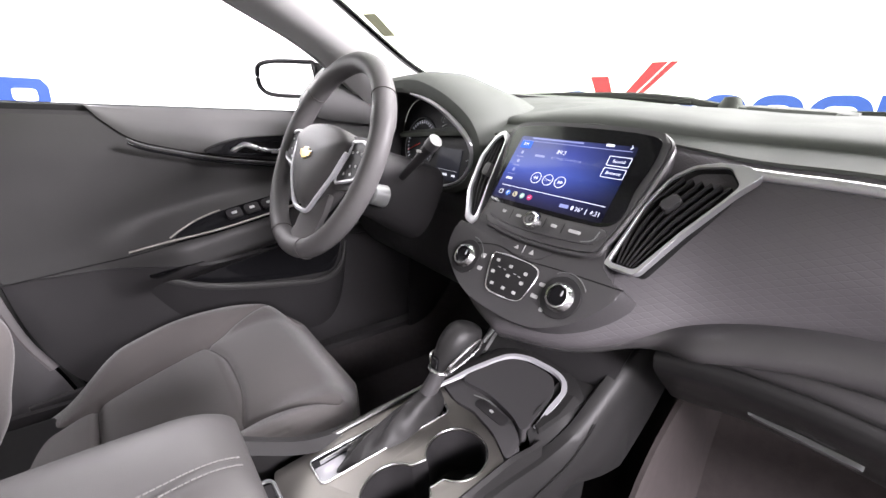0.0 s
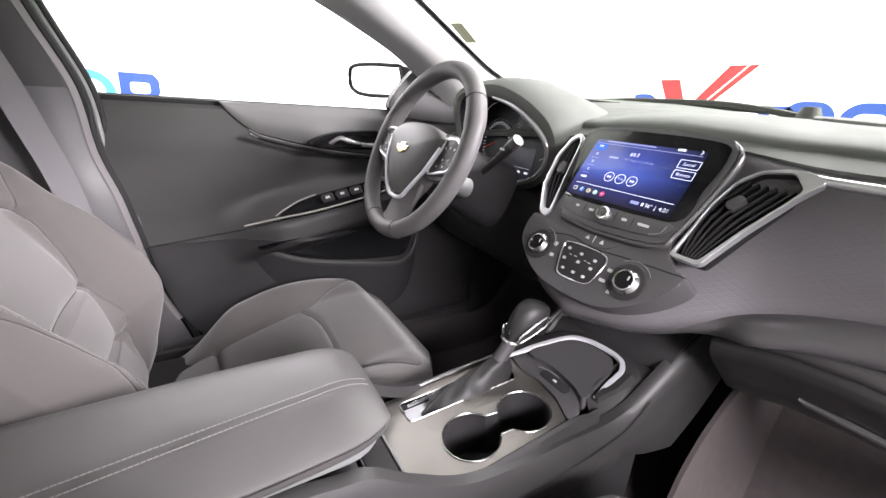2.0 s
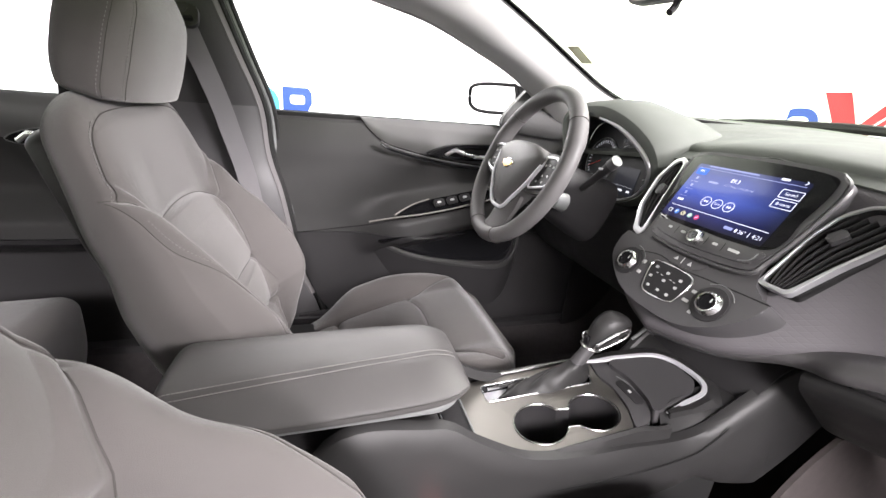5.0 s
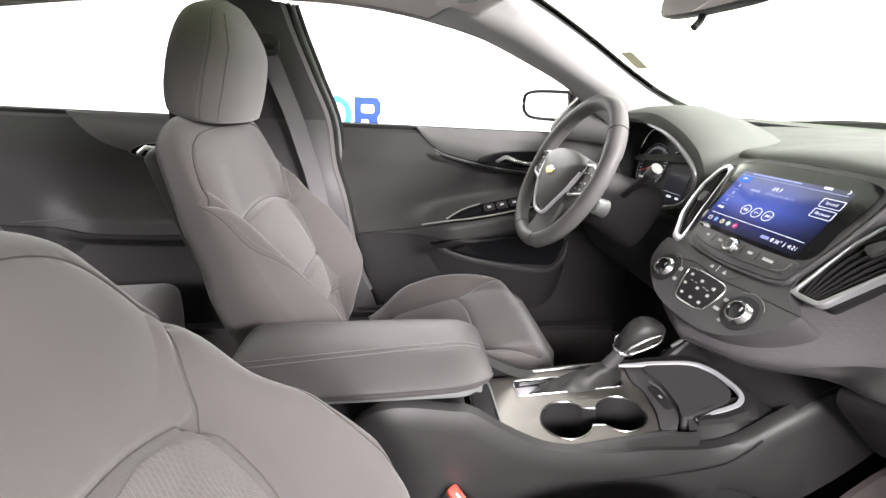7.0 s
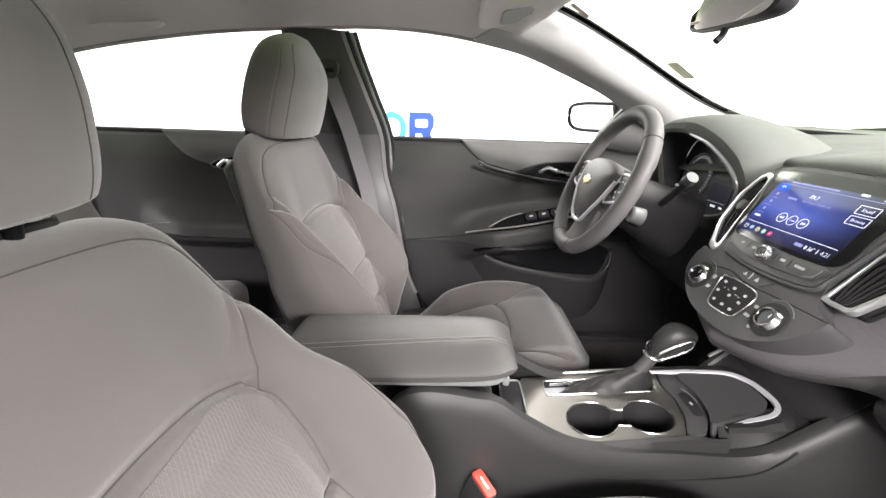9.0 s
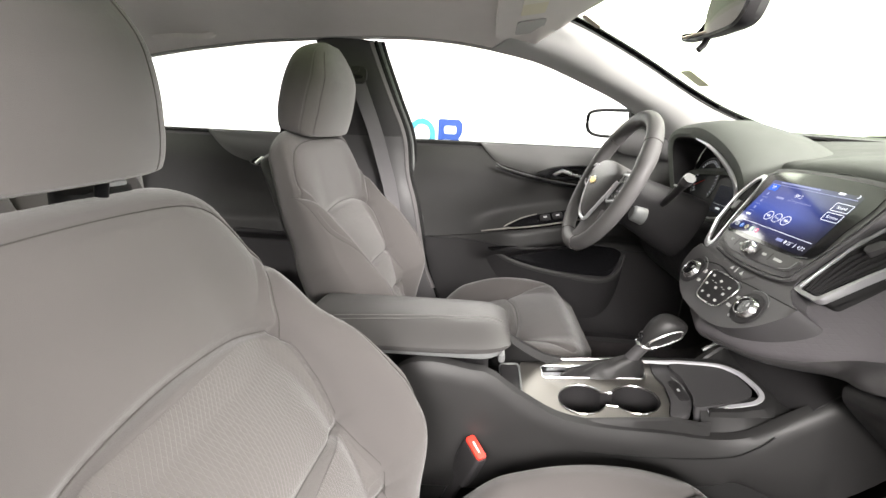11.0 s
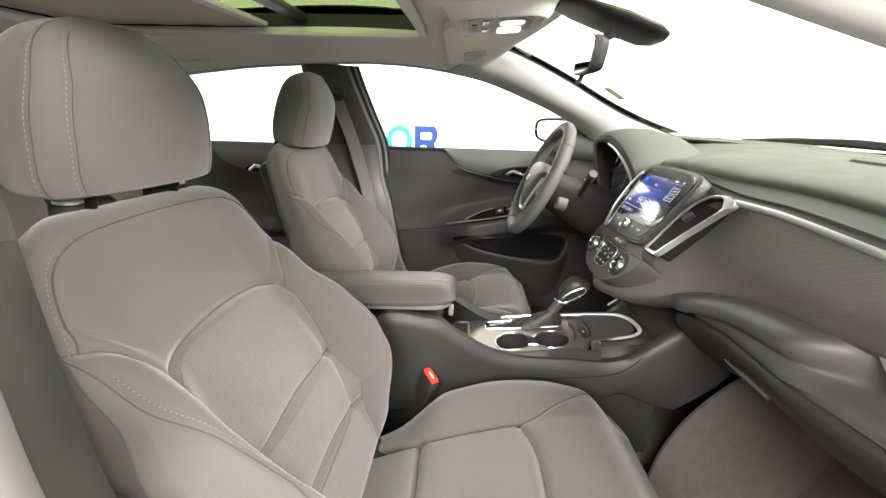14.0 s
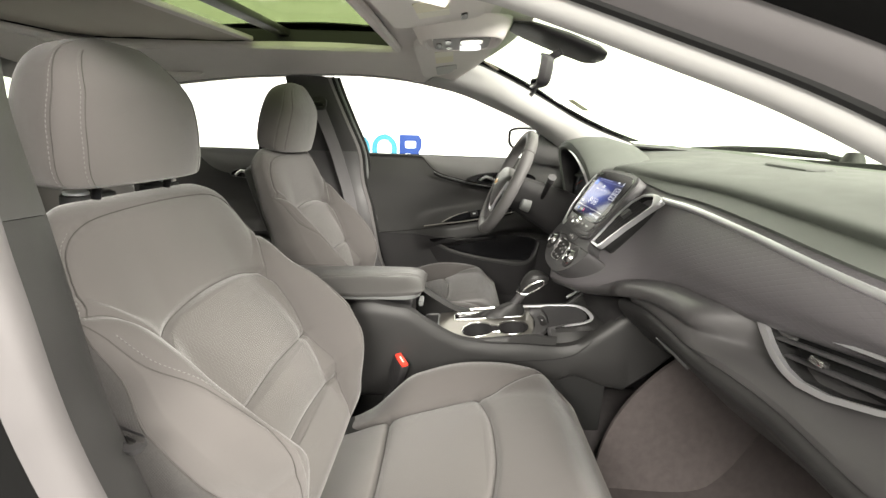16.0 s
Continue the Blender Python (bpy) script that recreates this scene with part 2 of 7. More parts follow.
def rounded(w, h, r, n=6, cx=0.0, cy=0.0):
    """The outline of a rectangle with round corners."""
    out = []
    for sx, sy, a0 in ((1, 1, 0), (-1, 1, 90), (-1, -1, 180), (1, -1, 270)):
        for k in range(n + 1):
            a = radians(a0 + 90 * k / n)
            out.append((cx + sx * (w / 2 - r) + r * math.cos(a), cy + sy * (h / 2 - r) + r * math.sin(a)))
    return out


def smooth_outline(points, n=8):
    return [(p.x, p.y) for p in spline([(a, b, 0) for a, b in points], n, True)]


def circle(cx, cy, r, n=32):
    return [(cx + r * math.cos(2 * math.pi * k / n), cy + r * math.sin(2 * math.pi * k / n)) for k in range(n)]


def block(size, m, bevel=0.004, seg=2, bm=None):
    """A box with rounded edges at the pose m."""
    new_bm = bmesh.new()
    bmesh.ops.create_cube(new_bm, size=1.0)
    bmesh.ops.scale(new_bm, vec=size, verts=new_bm.verts[:])
    if bevel:
        bmesh.ops.bevel(new_bm, geom=new_bm.edges[:], offset=min(bevel, min(size) * 0.45), segments=seg, affect="EDGES", profile=0.6)
    bmesh.ops.transform(new_bm, matrix=m, verts=new_bm.verts[:])
    return new_bm


def turned(profile, at, n=40, closed=False):
    """A body of revolution in the frame `at`: profile of (radius, height)."""
    rows = [[at(r * math.cos(2 * math.pi * j / n), r * math.sin(2 * math.pi * j / n), h) for j in range(n)] for r, h in profile]
    return sheet(rows, closed_v=True, closed_u=closed, caps=not closed)


def lerp_table(x, xs, ys):
    """A smooth line through the table, read at x."""
    x = min(max(float(x), xs[0]), xs[-1])
    i = min(max(int(np.searchsorted(xs, x)) - 1, 0), len(xs) - 2)
    h = xs[i + 1] - xs[i]
    d = (ys[i + 1] - ys[i]) / h
    d0 = (ys[i] - ys[i - 1]) / (xs[i] - xs[i - 1]) if i > 0 else d
    d1 = (ys[i + 2] - ys[i + 1]) / (xs[i + 2] - xs[i + 1]) if i < len(xs) - 2 else d
    m0 = 0.0 if d0 * d < 0 else 0.5 * (d0 + d)
    m1 = 0.0 if d1 * d < 0 else 0.5 * (d1 + d)
    t = (x - xs[i]) / h
    return (2 * t ** 3 - 3 * t * t + 1) * ys[i] + (t ** 3 - 2 * t * t + t) * h * m0 + (3 * t * t - 2 * t ** 3) * ys[i + 1] + (t ** 3 - t * t) * h * m1


def smoothstep(a, b, x):
    t = np.clip((x - a) / (b - a), 0, 1)
    return t * t * (3 - 2 * t)


def seam_dip(X, Y, line, depth, width):
    """How deep a stitched seam along a line of (x, y) pulls a cushion in, over arrays X, Y."""
    p = np.asarray(line, float)
    x0, y0, dx, dy = p[:-1, :1], p[:-1, 1:], p[1:, :1] - p[:-1, :1], p[1:, 1:] - p[:-1, 1:]
    t = np.clip(((X - x0) * dx + (Y - y0) * dy) / (dx * dx + dy * dy + 1e-12), 0, 1)
    best = np.hypot(X - x0 - t * dx, Y - y0 - t * dy).min(axis=0)
    return depth * (0.55 * np.exp(-(best / width) ** 2) + 0.45 * np.exp(-best / (3.0 * width)))


def line2(points, n=10):
    return [(p.x, p.y) for p in spline([(a, b, 0) for a, b in points], n)]


def pillow(at, length, half, front, back, relief, nl=110, nphi=150, power=0.5, ends=(0.05, 0.05)):
    """A stuffed body: rings across its length. half, front and back give the half width and the two depths at l in 0..1;
    relief(X, Lm) adds to the front, over arrays of metres across and along. Returns the bmesh, a function that gives
    the point of its front at (across, along), lifted, and one for its rings."""
    ls = np.r_[np.linspace(0, ends[0], 14, endpoint=False) ** 2 / max(ends[0], 1e-6), np.linspace(ends[0], 1 - ends[1], nl - 28), 1 - (np.linspace(ends[1], 0, 15)[1:] ** 2 / max(ends[1], 1e-6))]
    phi = np.linspace(0, 2 * math.pi, nphi, endpoint=False)

    def end(l):
        k = 1.0
        if l < ends[0]:
            k = math.sqrt(max(0.0, 1 - (1 - l / ends[0]) ** 2))
        if l > 1 - ends[1]:
            k = math.sqrt(max(0.0, 1 - (1 - (1 - l) / ends[1]) ** 2))
        return max(k, 0.02)

    def ring(l, phi, lift=0.0):
        k = end(l)
        phi = np.atleast_1d(np.asarray(phi, float))
        c, s = np.cos(phi), np.sin(phi)
        x = half(l) * (0.72 + 0.28 * k) * np.sign(c) * np.abs(c) ** power
        n = k * np.where(s > 0, front(l) * np.abs(s) ** power, -back(l) * np.abs(s) ** power)
        n = n + k * np.minimum(1, 2.2 * np.maximum(0, s) ** 0.8) * relief(x, np.full(x.shape, l * length))
        return [at(float(a + lift * u), float(l * length), float(b + lift * v)) for a, b, u, v in zip(x, n, c, s)]

    rows = [ring(l, phi) for l in ls]

    def surface(a, b, lift=0.0):
        l = b / length
        k = end(l)
        q = min(0.9999, abs(a) / (half(l) * (0.72 + 0.28 * k)))
        s = math.sqrt(1 - q ** (2 / power))
        n = k * front(l) * s ** power + k * min(1, 2.2 * s ** 0.8) * float(relief(np.array([a]), np.array([b]))[0])
        return at(a, b, n + lift)

    return sheet(rows, closed_v=True, caps=True), surface, ring


def stitches(points, gap=0.006, size=(0.0042, 0.0011, 0.0008), normal=(0, 0, 1)):
    """A row of single stitches along a line."""
    bm = bmesh.new()
    p = [Vector([float(e) for e in q]) for q in points]
    run, nxt = 0.0, 0.0
    for a, b in zip(p[:-1], p[1:]):
        d = (b - a).length
        while nxt <= run + d and d > 1e-9:
            c = a + (b - a) * ((nxt - run) / d)
            t = (b - a).normalized()
            w = Vector(normal).cross(t).normalized()
            n = t.cross(w)
            q = [bm.verts.new(c + t * size[0] / 2 * i + w * size[1] / 2 * j + n * size[2] * k) for k in (-1, 1) for i, j in ((-1, -1), (1, -1), (1, 1), (-1, 1))]
            for f in ((4, 5, 6, 7), (0, 1, 5, 4), (1, 2, 6, 5), (2, 3, 7, 6), (3, 0, 4, 7)):
                bm.faces.new([q[i] for i in f])
            nxt += gap
        run += d
    return bm


def lettering(text, size, at, mat, parent, a, b, c, name="lettering", align="CENTER"):
    """Flat writing in the frame `at`, as a mesh."""
    cu = bpy.data.curves.new("text", "FONT")
    cu.body, cu.size, cu.align_x, cu.align_y = text, size, align, "CENTER"
    tmp = bpy.data.objects.new("text", cu)
    me = bpy.data.meshes.new_from_object(tmp)
    bm = bmesh.new()
    bm.from_mesh(me)
    for v in bm.verts:
        v.co = at(a + v.co.x, b + v.co.y, c)
    bpy.data.objects.remove(tmp)
    bpy.data.curves.remove(cu)
    bpy.data.meshes.remove(me)
    return part(name, bm, mat, parent)


def smooth_corner(points, r, n=4):
    """Rounds the corners of an outline."""
    out = []
    m = len(points)
    for i in range(m):
        p, q, s = Vector(points[i - 1]), Vector(points[i]), Vector(points[(i + 1) % m])
        a, b = (p - q), (s - q)
        k = min(r, a.length * 0.45, b.length * 0.45)
        a, b = q + a.normalized() * k, q + b.normalized() * k
        for t in np.linspace(0, 1, n + 1):
            t = float(t)
            v = (1 - t) ** 2 * a + 2 * t * (1 - t) * q + t * t * b
            out.append((v.x, v.y))
    return out




# ---------------------------------------------------------------- studio
def studio():
    bm = bmesh.new()
    bmesh.ops.create_grid(bm, x_segments=4, y_segments=4, size=60)
    ground = part("ground", bm, material("pale_studio_floor_paint", (0.2, 0.2, 0.2), 0.5, grain=0.1, grain_size=60, mottle=0.06, mottle_size=2), None)
    tagged(ground, "pale grey painted studio floor under the car", "floor", kind="structure")
    # the wall emits, in place of studio light falling on white paint
    glow = glowing("self_glowing_white_backdrop", (1.0, 0.99, 0.99), 1.05)
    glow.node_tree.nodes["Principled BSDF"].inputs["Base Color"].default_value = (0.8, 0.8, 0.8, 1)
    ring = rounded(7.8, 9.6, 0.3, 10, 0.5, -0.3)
    # unseen grey wall added to close the open side, without the glow
    dim = material("grey_filler_wall_paint", (0.22, 0.22, 0.22), 0.8, mottle=0.05, mottle_size=1)
    for pts, mat, label in ((ring[:34], glow, "white curved studio wall round the car, made to glow as if lit"), (ring[33:] + ring[:1], dim, "plain grey unseen wall added on the open side")):
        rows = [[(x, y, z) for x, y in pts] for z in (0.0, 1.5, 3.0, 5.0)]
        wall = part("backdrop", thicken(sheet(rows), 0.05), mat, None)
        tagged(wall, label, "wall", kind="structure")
    blue = material("deep_blue_wall_paint", (0.008, 0.055, 0.3), 0.5, mottle=0.1, mottle_size=2)
    cyan = material("light_blue_wall_paint", (0.05, 0.34, 0.5), 0.5, mottle=0.1, mottle_size=2)
    red = material("red_wall_paint", (0.33, 0.008, 0.014), 0.5, mottle=0.1, mottle_size=2)
    side = frame3((-3.33, 0, 0), (0, 1, 0), (0, 0, 1))
    front = frame3((0, 4.43, 0), (1, 0, 0), (0, 0, 1))   # c points to the car

    def mark(name, at, bm, mat, label, place):
        t = thing(name, place, label, "wall sign", "painted wall signs", "structure")
        part("painted_shape", bm, mat, t)

    def ring_shape(at, cx, cz, w, h, stroke):
        return slab(rounded(w, h, h * 0.46, 8, cx, cz), at, 0.0, 0.004, holes=[rounded(w - 2 * stroke, h - 2 * stroke, (h - 2 * stroke) * 0.4, 8, cx, cz)])

    def notched(at, cx, cz, w, h, stroke):
        k, n = w / 2, stroke * 0.55
        line = [(-k, -h / 2), (-k + 2 * n, -h / 2), (-k + 2 * n, -0.12 * h), (0.0, -0.12 * h), (k - 2.2 * n, -h / 2), (k, -h / 2), (k - n, -0.08 * h), (k, 0.1 * h), (k, 0.36 * h), (k - n, h / 2), (-k, h / 2)]
        return slab([(cx + a, cz + b) for a, b in line], at, 0.0, 0.004, holes=[rounded(w - 2.1 * stroke, h * 0.24, 0.02, 4, cx, cz + 0.18 * h)])

    mark("wall_sign", side, notched(side, -0.76, 0.96, 0.23, 0.3, 0.055), blue, "deep blue rounded sign shape on the white wall", (-3.39, -0.76, 0.8))
    mark("wall_sign", side, ring_shape(side, -1.03, 0.96, 0.26, 0.3, 0.055), cyan, "light blue ring sign shape on the white wall", (-3.39, -1.03, 0.8))
    mark("wall_sign", side, ring_shape(side, -1.31, 0.955, 0.26, 0.3, 0.055), cyan, "light blue ring sign shape on the white wall", (-3.39, -1.31, 0.8))
    for cx, kind in ((-1.36, 1), (-0.92, 1), (-0.48, 1), (-0.06, 0)):
        bm = ring_shape(front, cx, 1.12, 0.42, 0.36, 0.09) if kind else notched(front, cx, 1.1, 0.4, 0.4, 0.1)
        mark("wall_sign", front, bm, blue, "deep blue rounded sign shape on the white wall", (cx, 4.49, 0.86))
    mark("wall_sign", front, ring_shape(front, -3.08, 1.16, 0.42, 0.36, 0.09), blue, "deep blue ring sign shape on the white wall", (-3.08, 4.49, 0.9))
    mark("wall_sign", front, notched(front, -1.62, 1.1, 0.3, 0.3, 0.1), blue, "deep blue rounded sign shape on the white wall", (-1.62, 4.49, 0.9))
    tick = slab([(-2.9, 1.5), (-2.66, 1.5), (-2.52, 1.18), (-2.15, 1.63), (-1.98, 1.63), (-2.57, 1.02), (-2.64, 1.02)], front, 0.0, 0.005)
    tick = slab([(-1.955, 1.63), (-1.87, 1.63), (-2.49, 1.02), (-2.54, 1.02)], front, 0.0, 0.005, bm=tick)
    mark("wall_sign", front, tick, red, "red tick-shaped sign on the white wall", (-2.5, 4.48, 1.0))


studio()


# ---------------------------------------------------------------- shell of the car
def side_curve(y):
    """Upper edge of the side windows: x outward and z at a place y along the car."""
    ys = [-2.3, -1.9, -1.62, -1.2, -0.98, -0.7, -0.55, -0.42, -0.3]
    return lerp_table(y, ys, [0.70, 0.685, 0.66, 0.632, 0.622, 0.616, 0.62, 0.629, 0.642]), lerp_table(y, ys, [1.06, 1.16, 1.236, 1.296, 1.312, 1.322, 1.316, 1.3, 1.276])


def sag(x):
    """How much lower the roof stands towards the passenger's side."""
    return -0.03 * (1 + x / 0.64)


SUNROOF = (-0.345, 0.345, -1.5, -0.475)


def headliner():
    ys = sorted(set(np.linspace(-1.75, -0.3, 60).tolist() + [-1.5, -0.475]))
    xs = sorted(set(np.linspace(-1, 1, 49).tolist()))
    bm = bmesh.new()
    grid = []
    for y in ys:
        ex, ez = side_curve(y)
        cz = 1.392 - 0.03 * ((y + 0.75) / 0.75) ** 2
        row = []
        for s in xs:
            x = s * ex
            z = ez + (cz - ez) * (1 - abs(s) ** 2.4)
            row.append(bm.verts.new((x, y, z + sag(x))))
        grid.append(row)
    # header: the roof lining runs on to the top of the windscreen
    row = []
    for s in xs:
        x = s * 0.60
        row.append(bm.verts.new((x, -0.125 - 0.105 * abs(s) ** 2, 1.392 - 0.03 * abs(s) ** 2.2 + sag(x))))
    grid.append(row)
    for i in range(len(grid) - 1):
        for j in range(len(xs) - 1):
            mid = sum((v.co for v in (grid[i][j], grid[i + 1][j + 1])), Vector()) / 2
            if SUNROOF[0] < mid.x < SUNROOF[1] and SUNROOF[2] < mid.y < SUNROOF[3]:
                continue
            bm.faces.new((grid[i][j], grid[i + 1][j], grid[i + 1][j + 1], grid[i][j + 1]))
    ob = part("ceiling", thicken(bm, -0.012), LINER, None)
    tagged(ob, "pale grey cloth roof lining with a sunroof opening", "headliner", kind="structure")
    # rim of the opening and its dark inner walls
    x0, x1, y0, y1 = SUNROOF
    z = 1.372
    ring = [(a, b, z + sag(a)) for a, b in rounded(x1 - x0, y1 - y0, 0.05, 6, (x0 + x1) / 2, (y0 + y1) / 2)]
    roof = thing("sunroof", ((x0 + x1) / 2, (y0 + y1) / 2, 1.38), "tinted glass sunroof with its beige shade half closed", "sunroof")
    part("rim", tube(ring, 0.011, 8, True, flat=1.2), LINER, roof, "pale grey rim")
    well = [[(p[0], p[1], p[2] + h) for p in ring] for h in (0.004, 0.05)]
    part("well", thicken(sheet(well, closed_v=True), -0.004), DARK, roof, "black inner wall of the opening")
    bm = slab(rounded(x1 - x0 + 0.06, 0.66, 0.03, 5, 0, -0.81), frame3((0, 0, 1.398), (1, 0, -0.047), (0, 1, 0)), 0.0, 0.005)
    part("pane", bm, GLASS_ROOF, roof, "dark green tinted glass")
    part("crossbar", block((x1 - x0, 0.045, 0.02), pose(0, -0.84, 1.384, 0, 2.7, 0), 0.006), DARK, roof, "black crossbar under the glass")
    shade = [[(x, y, 1.392 + sag(x) - 0.0012 * math.sin(40 * y)) for x in np.linspace(x0 + 0.01, x1 - 0.01, 12)] for y in np.linspace(-1.49, -0.955, 30)]
    part("shade", thicken(sheet(shade), 0.006), SHADE, roof, "beige cloth sliding shade")
    part("shade_bar", block((x1 - x0 - 0.02, 0.03, 0.014), pose(0, -0.945, 1.362, 0, 2.7, 0), 0.005), LINER, roof)
    # outer roof skin
    rows = []
    for y in np.linspace(-1.9, -0.2, 30):
        ex, ez = side_curve(max(y, -0.55)) if y > -0.55 else side_curve(y)
        if y > -0.55:
            ex, ez = 0.62, 1.316 + 0.12 * (-0.55 - y) * 0
        rows.append([(s * (ex + 0.05), y, ez + 0.05 + 0.09 * (1 - abs(s) ** 2.4) + sag(s * ex)) for s in np.linspace(-1, 1, 21)])
    bm = bmesh.new()
    v = [[bm.verts.new(p) for p in r] for r in rows]
    for i in range(len(v) - 1):
        for j in range(len(v[0]) - 1):
            m = (v[i][j].co + v[i + 1][j + 1].co) / 2
            if SUNROOF[0] - 0.01 < m.x < SUNROOF[1] + 0.01 and -1.15 < m.y < -0.46:
                continue
            bm.faces.new((v[i][j], v[i + 1][j], v[i + 1][j + 1], v[i][j + 1]))
    skin = part("roof_skin", thicken(bm, 0.004), PAINT, None)
    tagged(skin, "black painted outer roof panel of the car", "car roof", kind="structure")


headliner()


WINDOW_EDGE = [(0.629, -0.42, 1.3), (0.646, -0.275, 1.271), (0.677, -0.118, 1.216), (0.705, 0.0, 1.168), (0.748, 0.13, 1.095), (0.785, 0.225, 1.035)]
GLASS_EDGE = [(0.575, -0.31, 1.372), (0.60, -0.2, 1.362), (0.645, -0.02, 1.305), (0.69, 0.16, 1.236), (0.735, 0.31, 1.165), (0.75, 0.45, 1.095)]


DRIVER_GLASS_EDGE = [(0.53, -0.31, 1.372), (0.554, -0.2, 1.349), (0.604, -0.02, 1.278), (0.642, 0.16, 1.192), (0.698, 0.31, 1.138), (0.716, 0.45, 1.094)]


def pillars():
    for s, who in ((-1, "driver"), (1, "passenger")):
        dz = sag(s * 0.64)
        w = spline([(s * x, y, z + dz) for x, y, z in WINDOW_EDGE], 8)
        g = spline([(s * x, y, z + dz) for x, y, z in (GLASS_EDGE if s > 0 else DRIVER_GLASS_EDGE)], 8)
        if s > 0:      # the open door leaves a thinner, higher edge
            w = [p + Vector((-0.004, 0, 0.024 * float(smoothstep(-0.45, -0.25, p.y)))) for p in w]
        rows = []
        for a, b in zip(w, g):
            row = []
            for k in np.linspace(0, 1, 9):
                p = a.lerp(b, float(k))
                inward = 0.028 * math.sin(math.pi * k)
                row.append(p + Vector((-s * inward, -0.2 * inward, -0.55 * inward)))
            rows.append(row)
        ob = part("pillar_trim", thicken(sheet(rows), 0.006), PILLAR, None)
        tagged(ob, "pale grey moulded trim of the front roof pillar", "pillar", "roof pillars", "structure")
        # dark border of the windscreen
        edge = [p + Vector((-s * 0.001, 0.0, 0.003)) for p in g]
        seal = part("seal", tube(edge, 0.0032, 6), RUBBER, None)
        tagged(seal, "thin black rubber seal along the windscreen", "rubber seal", "rubber seals", "structure")
        # along the door opening: pale lip, black seal, grey flange, black paint
        rail = [Vector((s * side_curve(y)[0], y, side_curve(y)[1] + dz)) for y in np.linspace(-1.75, -0.42, 24)]
        line = rail + w[1:]

        def strip(name, offs, mat, label, category):
            rows = [[p + Vector((s * a, 0.25 * a, b)) for a, b in offs] for p in line]
            ob = part(name, thicken(sheet(rows), 0.003), mat, None)
            tagged(ob, label, category, kind="structure")

        if s > 0:
            strip("opening_lip", [(-0.006, 0.0), (0.002, -0.008), (0.014, -0.009), (0.022, -0.004), (0.026, 0.006)], PILLAR, "pale grey lip of trim along the door opening", "trim")
            strip("opening_flange", [(0.036, 0.014), (0.04, 0.007), (0.05, 0.011), (0.06, 0.016), (0.066, 0.026)], SILVER, "grey painted flange of the door opening", "car body")
            strip("roof_rail", [(0.066, 0.026), (0.072, 0.022), (0.11, 0.035), (0.15, 0.07), (0.12, 0.1)], UNDERSEAL, "black painted roof side rail", "car body")
            ob = part("seal", tube([p + Vector((s * 0.031, 0.006, 0.008)) for p in line], 0.008, 8), RUBBER, None)
        else:
            strip("roof_rail", [(0.02, 0.006), (0.05, 0.012), (0.052, 0.05)], PAINT, "black painted roof side rail", "car body")
            ob = part("seal", tube([p + Vector((s * 0.012, 0, -0.002)) for p in line], 0.006, 8), PILLAR, None)
        tagged(ob, "black rubber door seal along the roof rail" if s > 0 else "pale grey door seal along the roof rail", "rubber seal", "rubber seals", "structure")
        out = [[a + Vector((s * 0.02, 0.004, 0.005)), a.lerp(b, 0.5) + Vector((s * 0.05, 0.035, 0.045)), b + Vector((s * 0.02, 0.02, 0.02))] for a, b in zip(w, g)]
        skin = part("pillar_skin", thicken(sheet(out), 0.004), PAINT, None)
        tagged(skin, "black painted outer skin of the front pillar", "car body", kind="structure")


pillars()


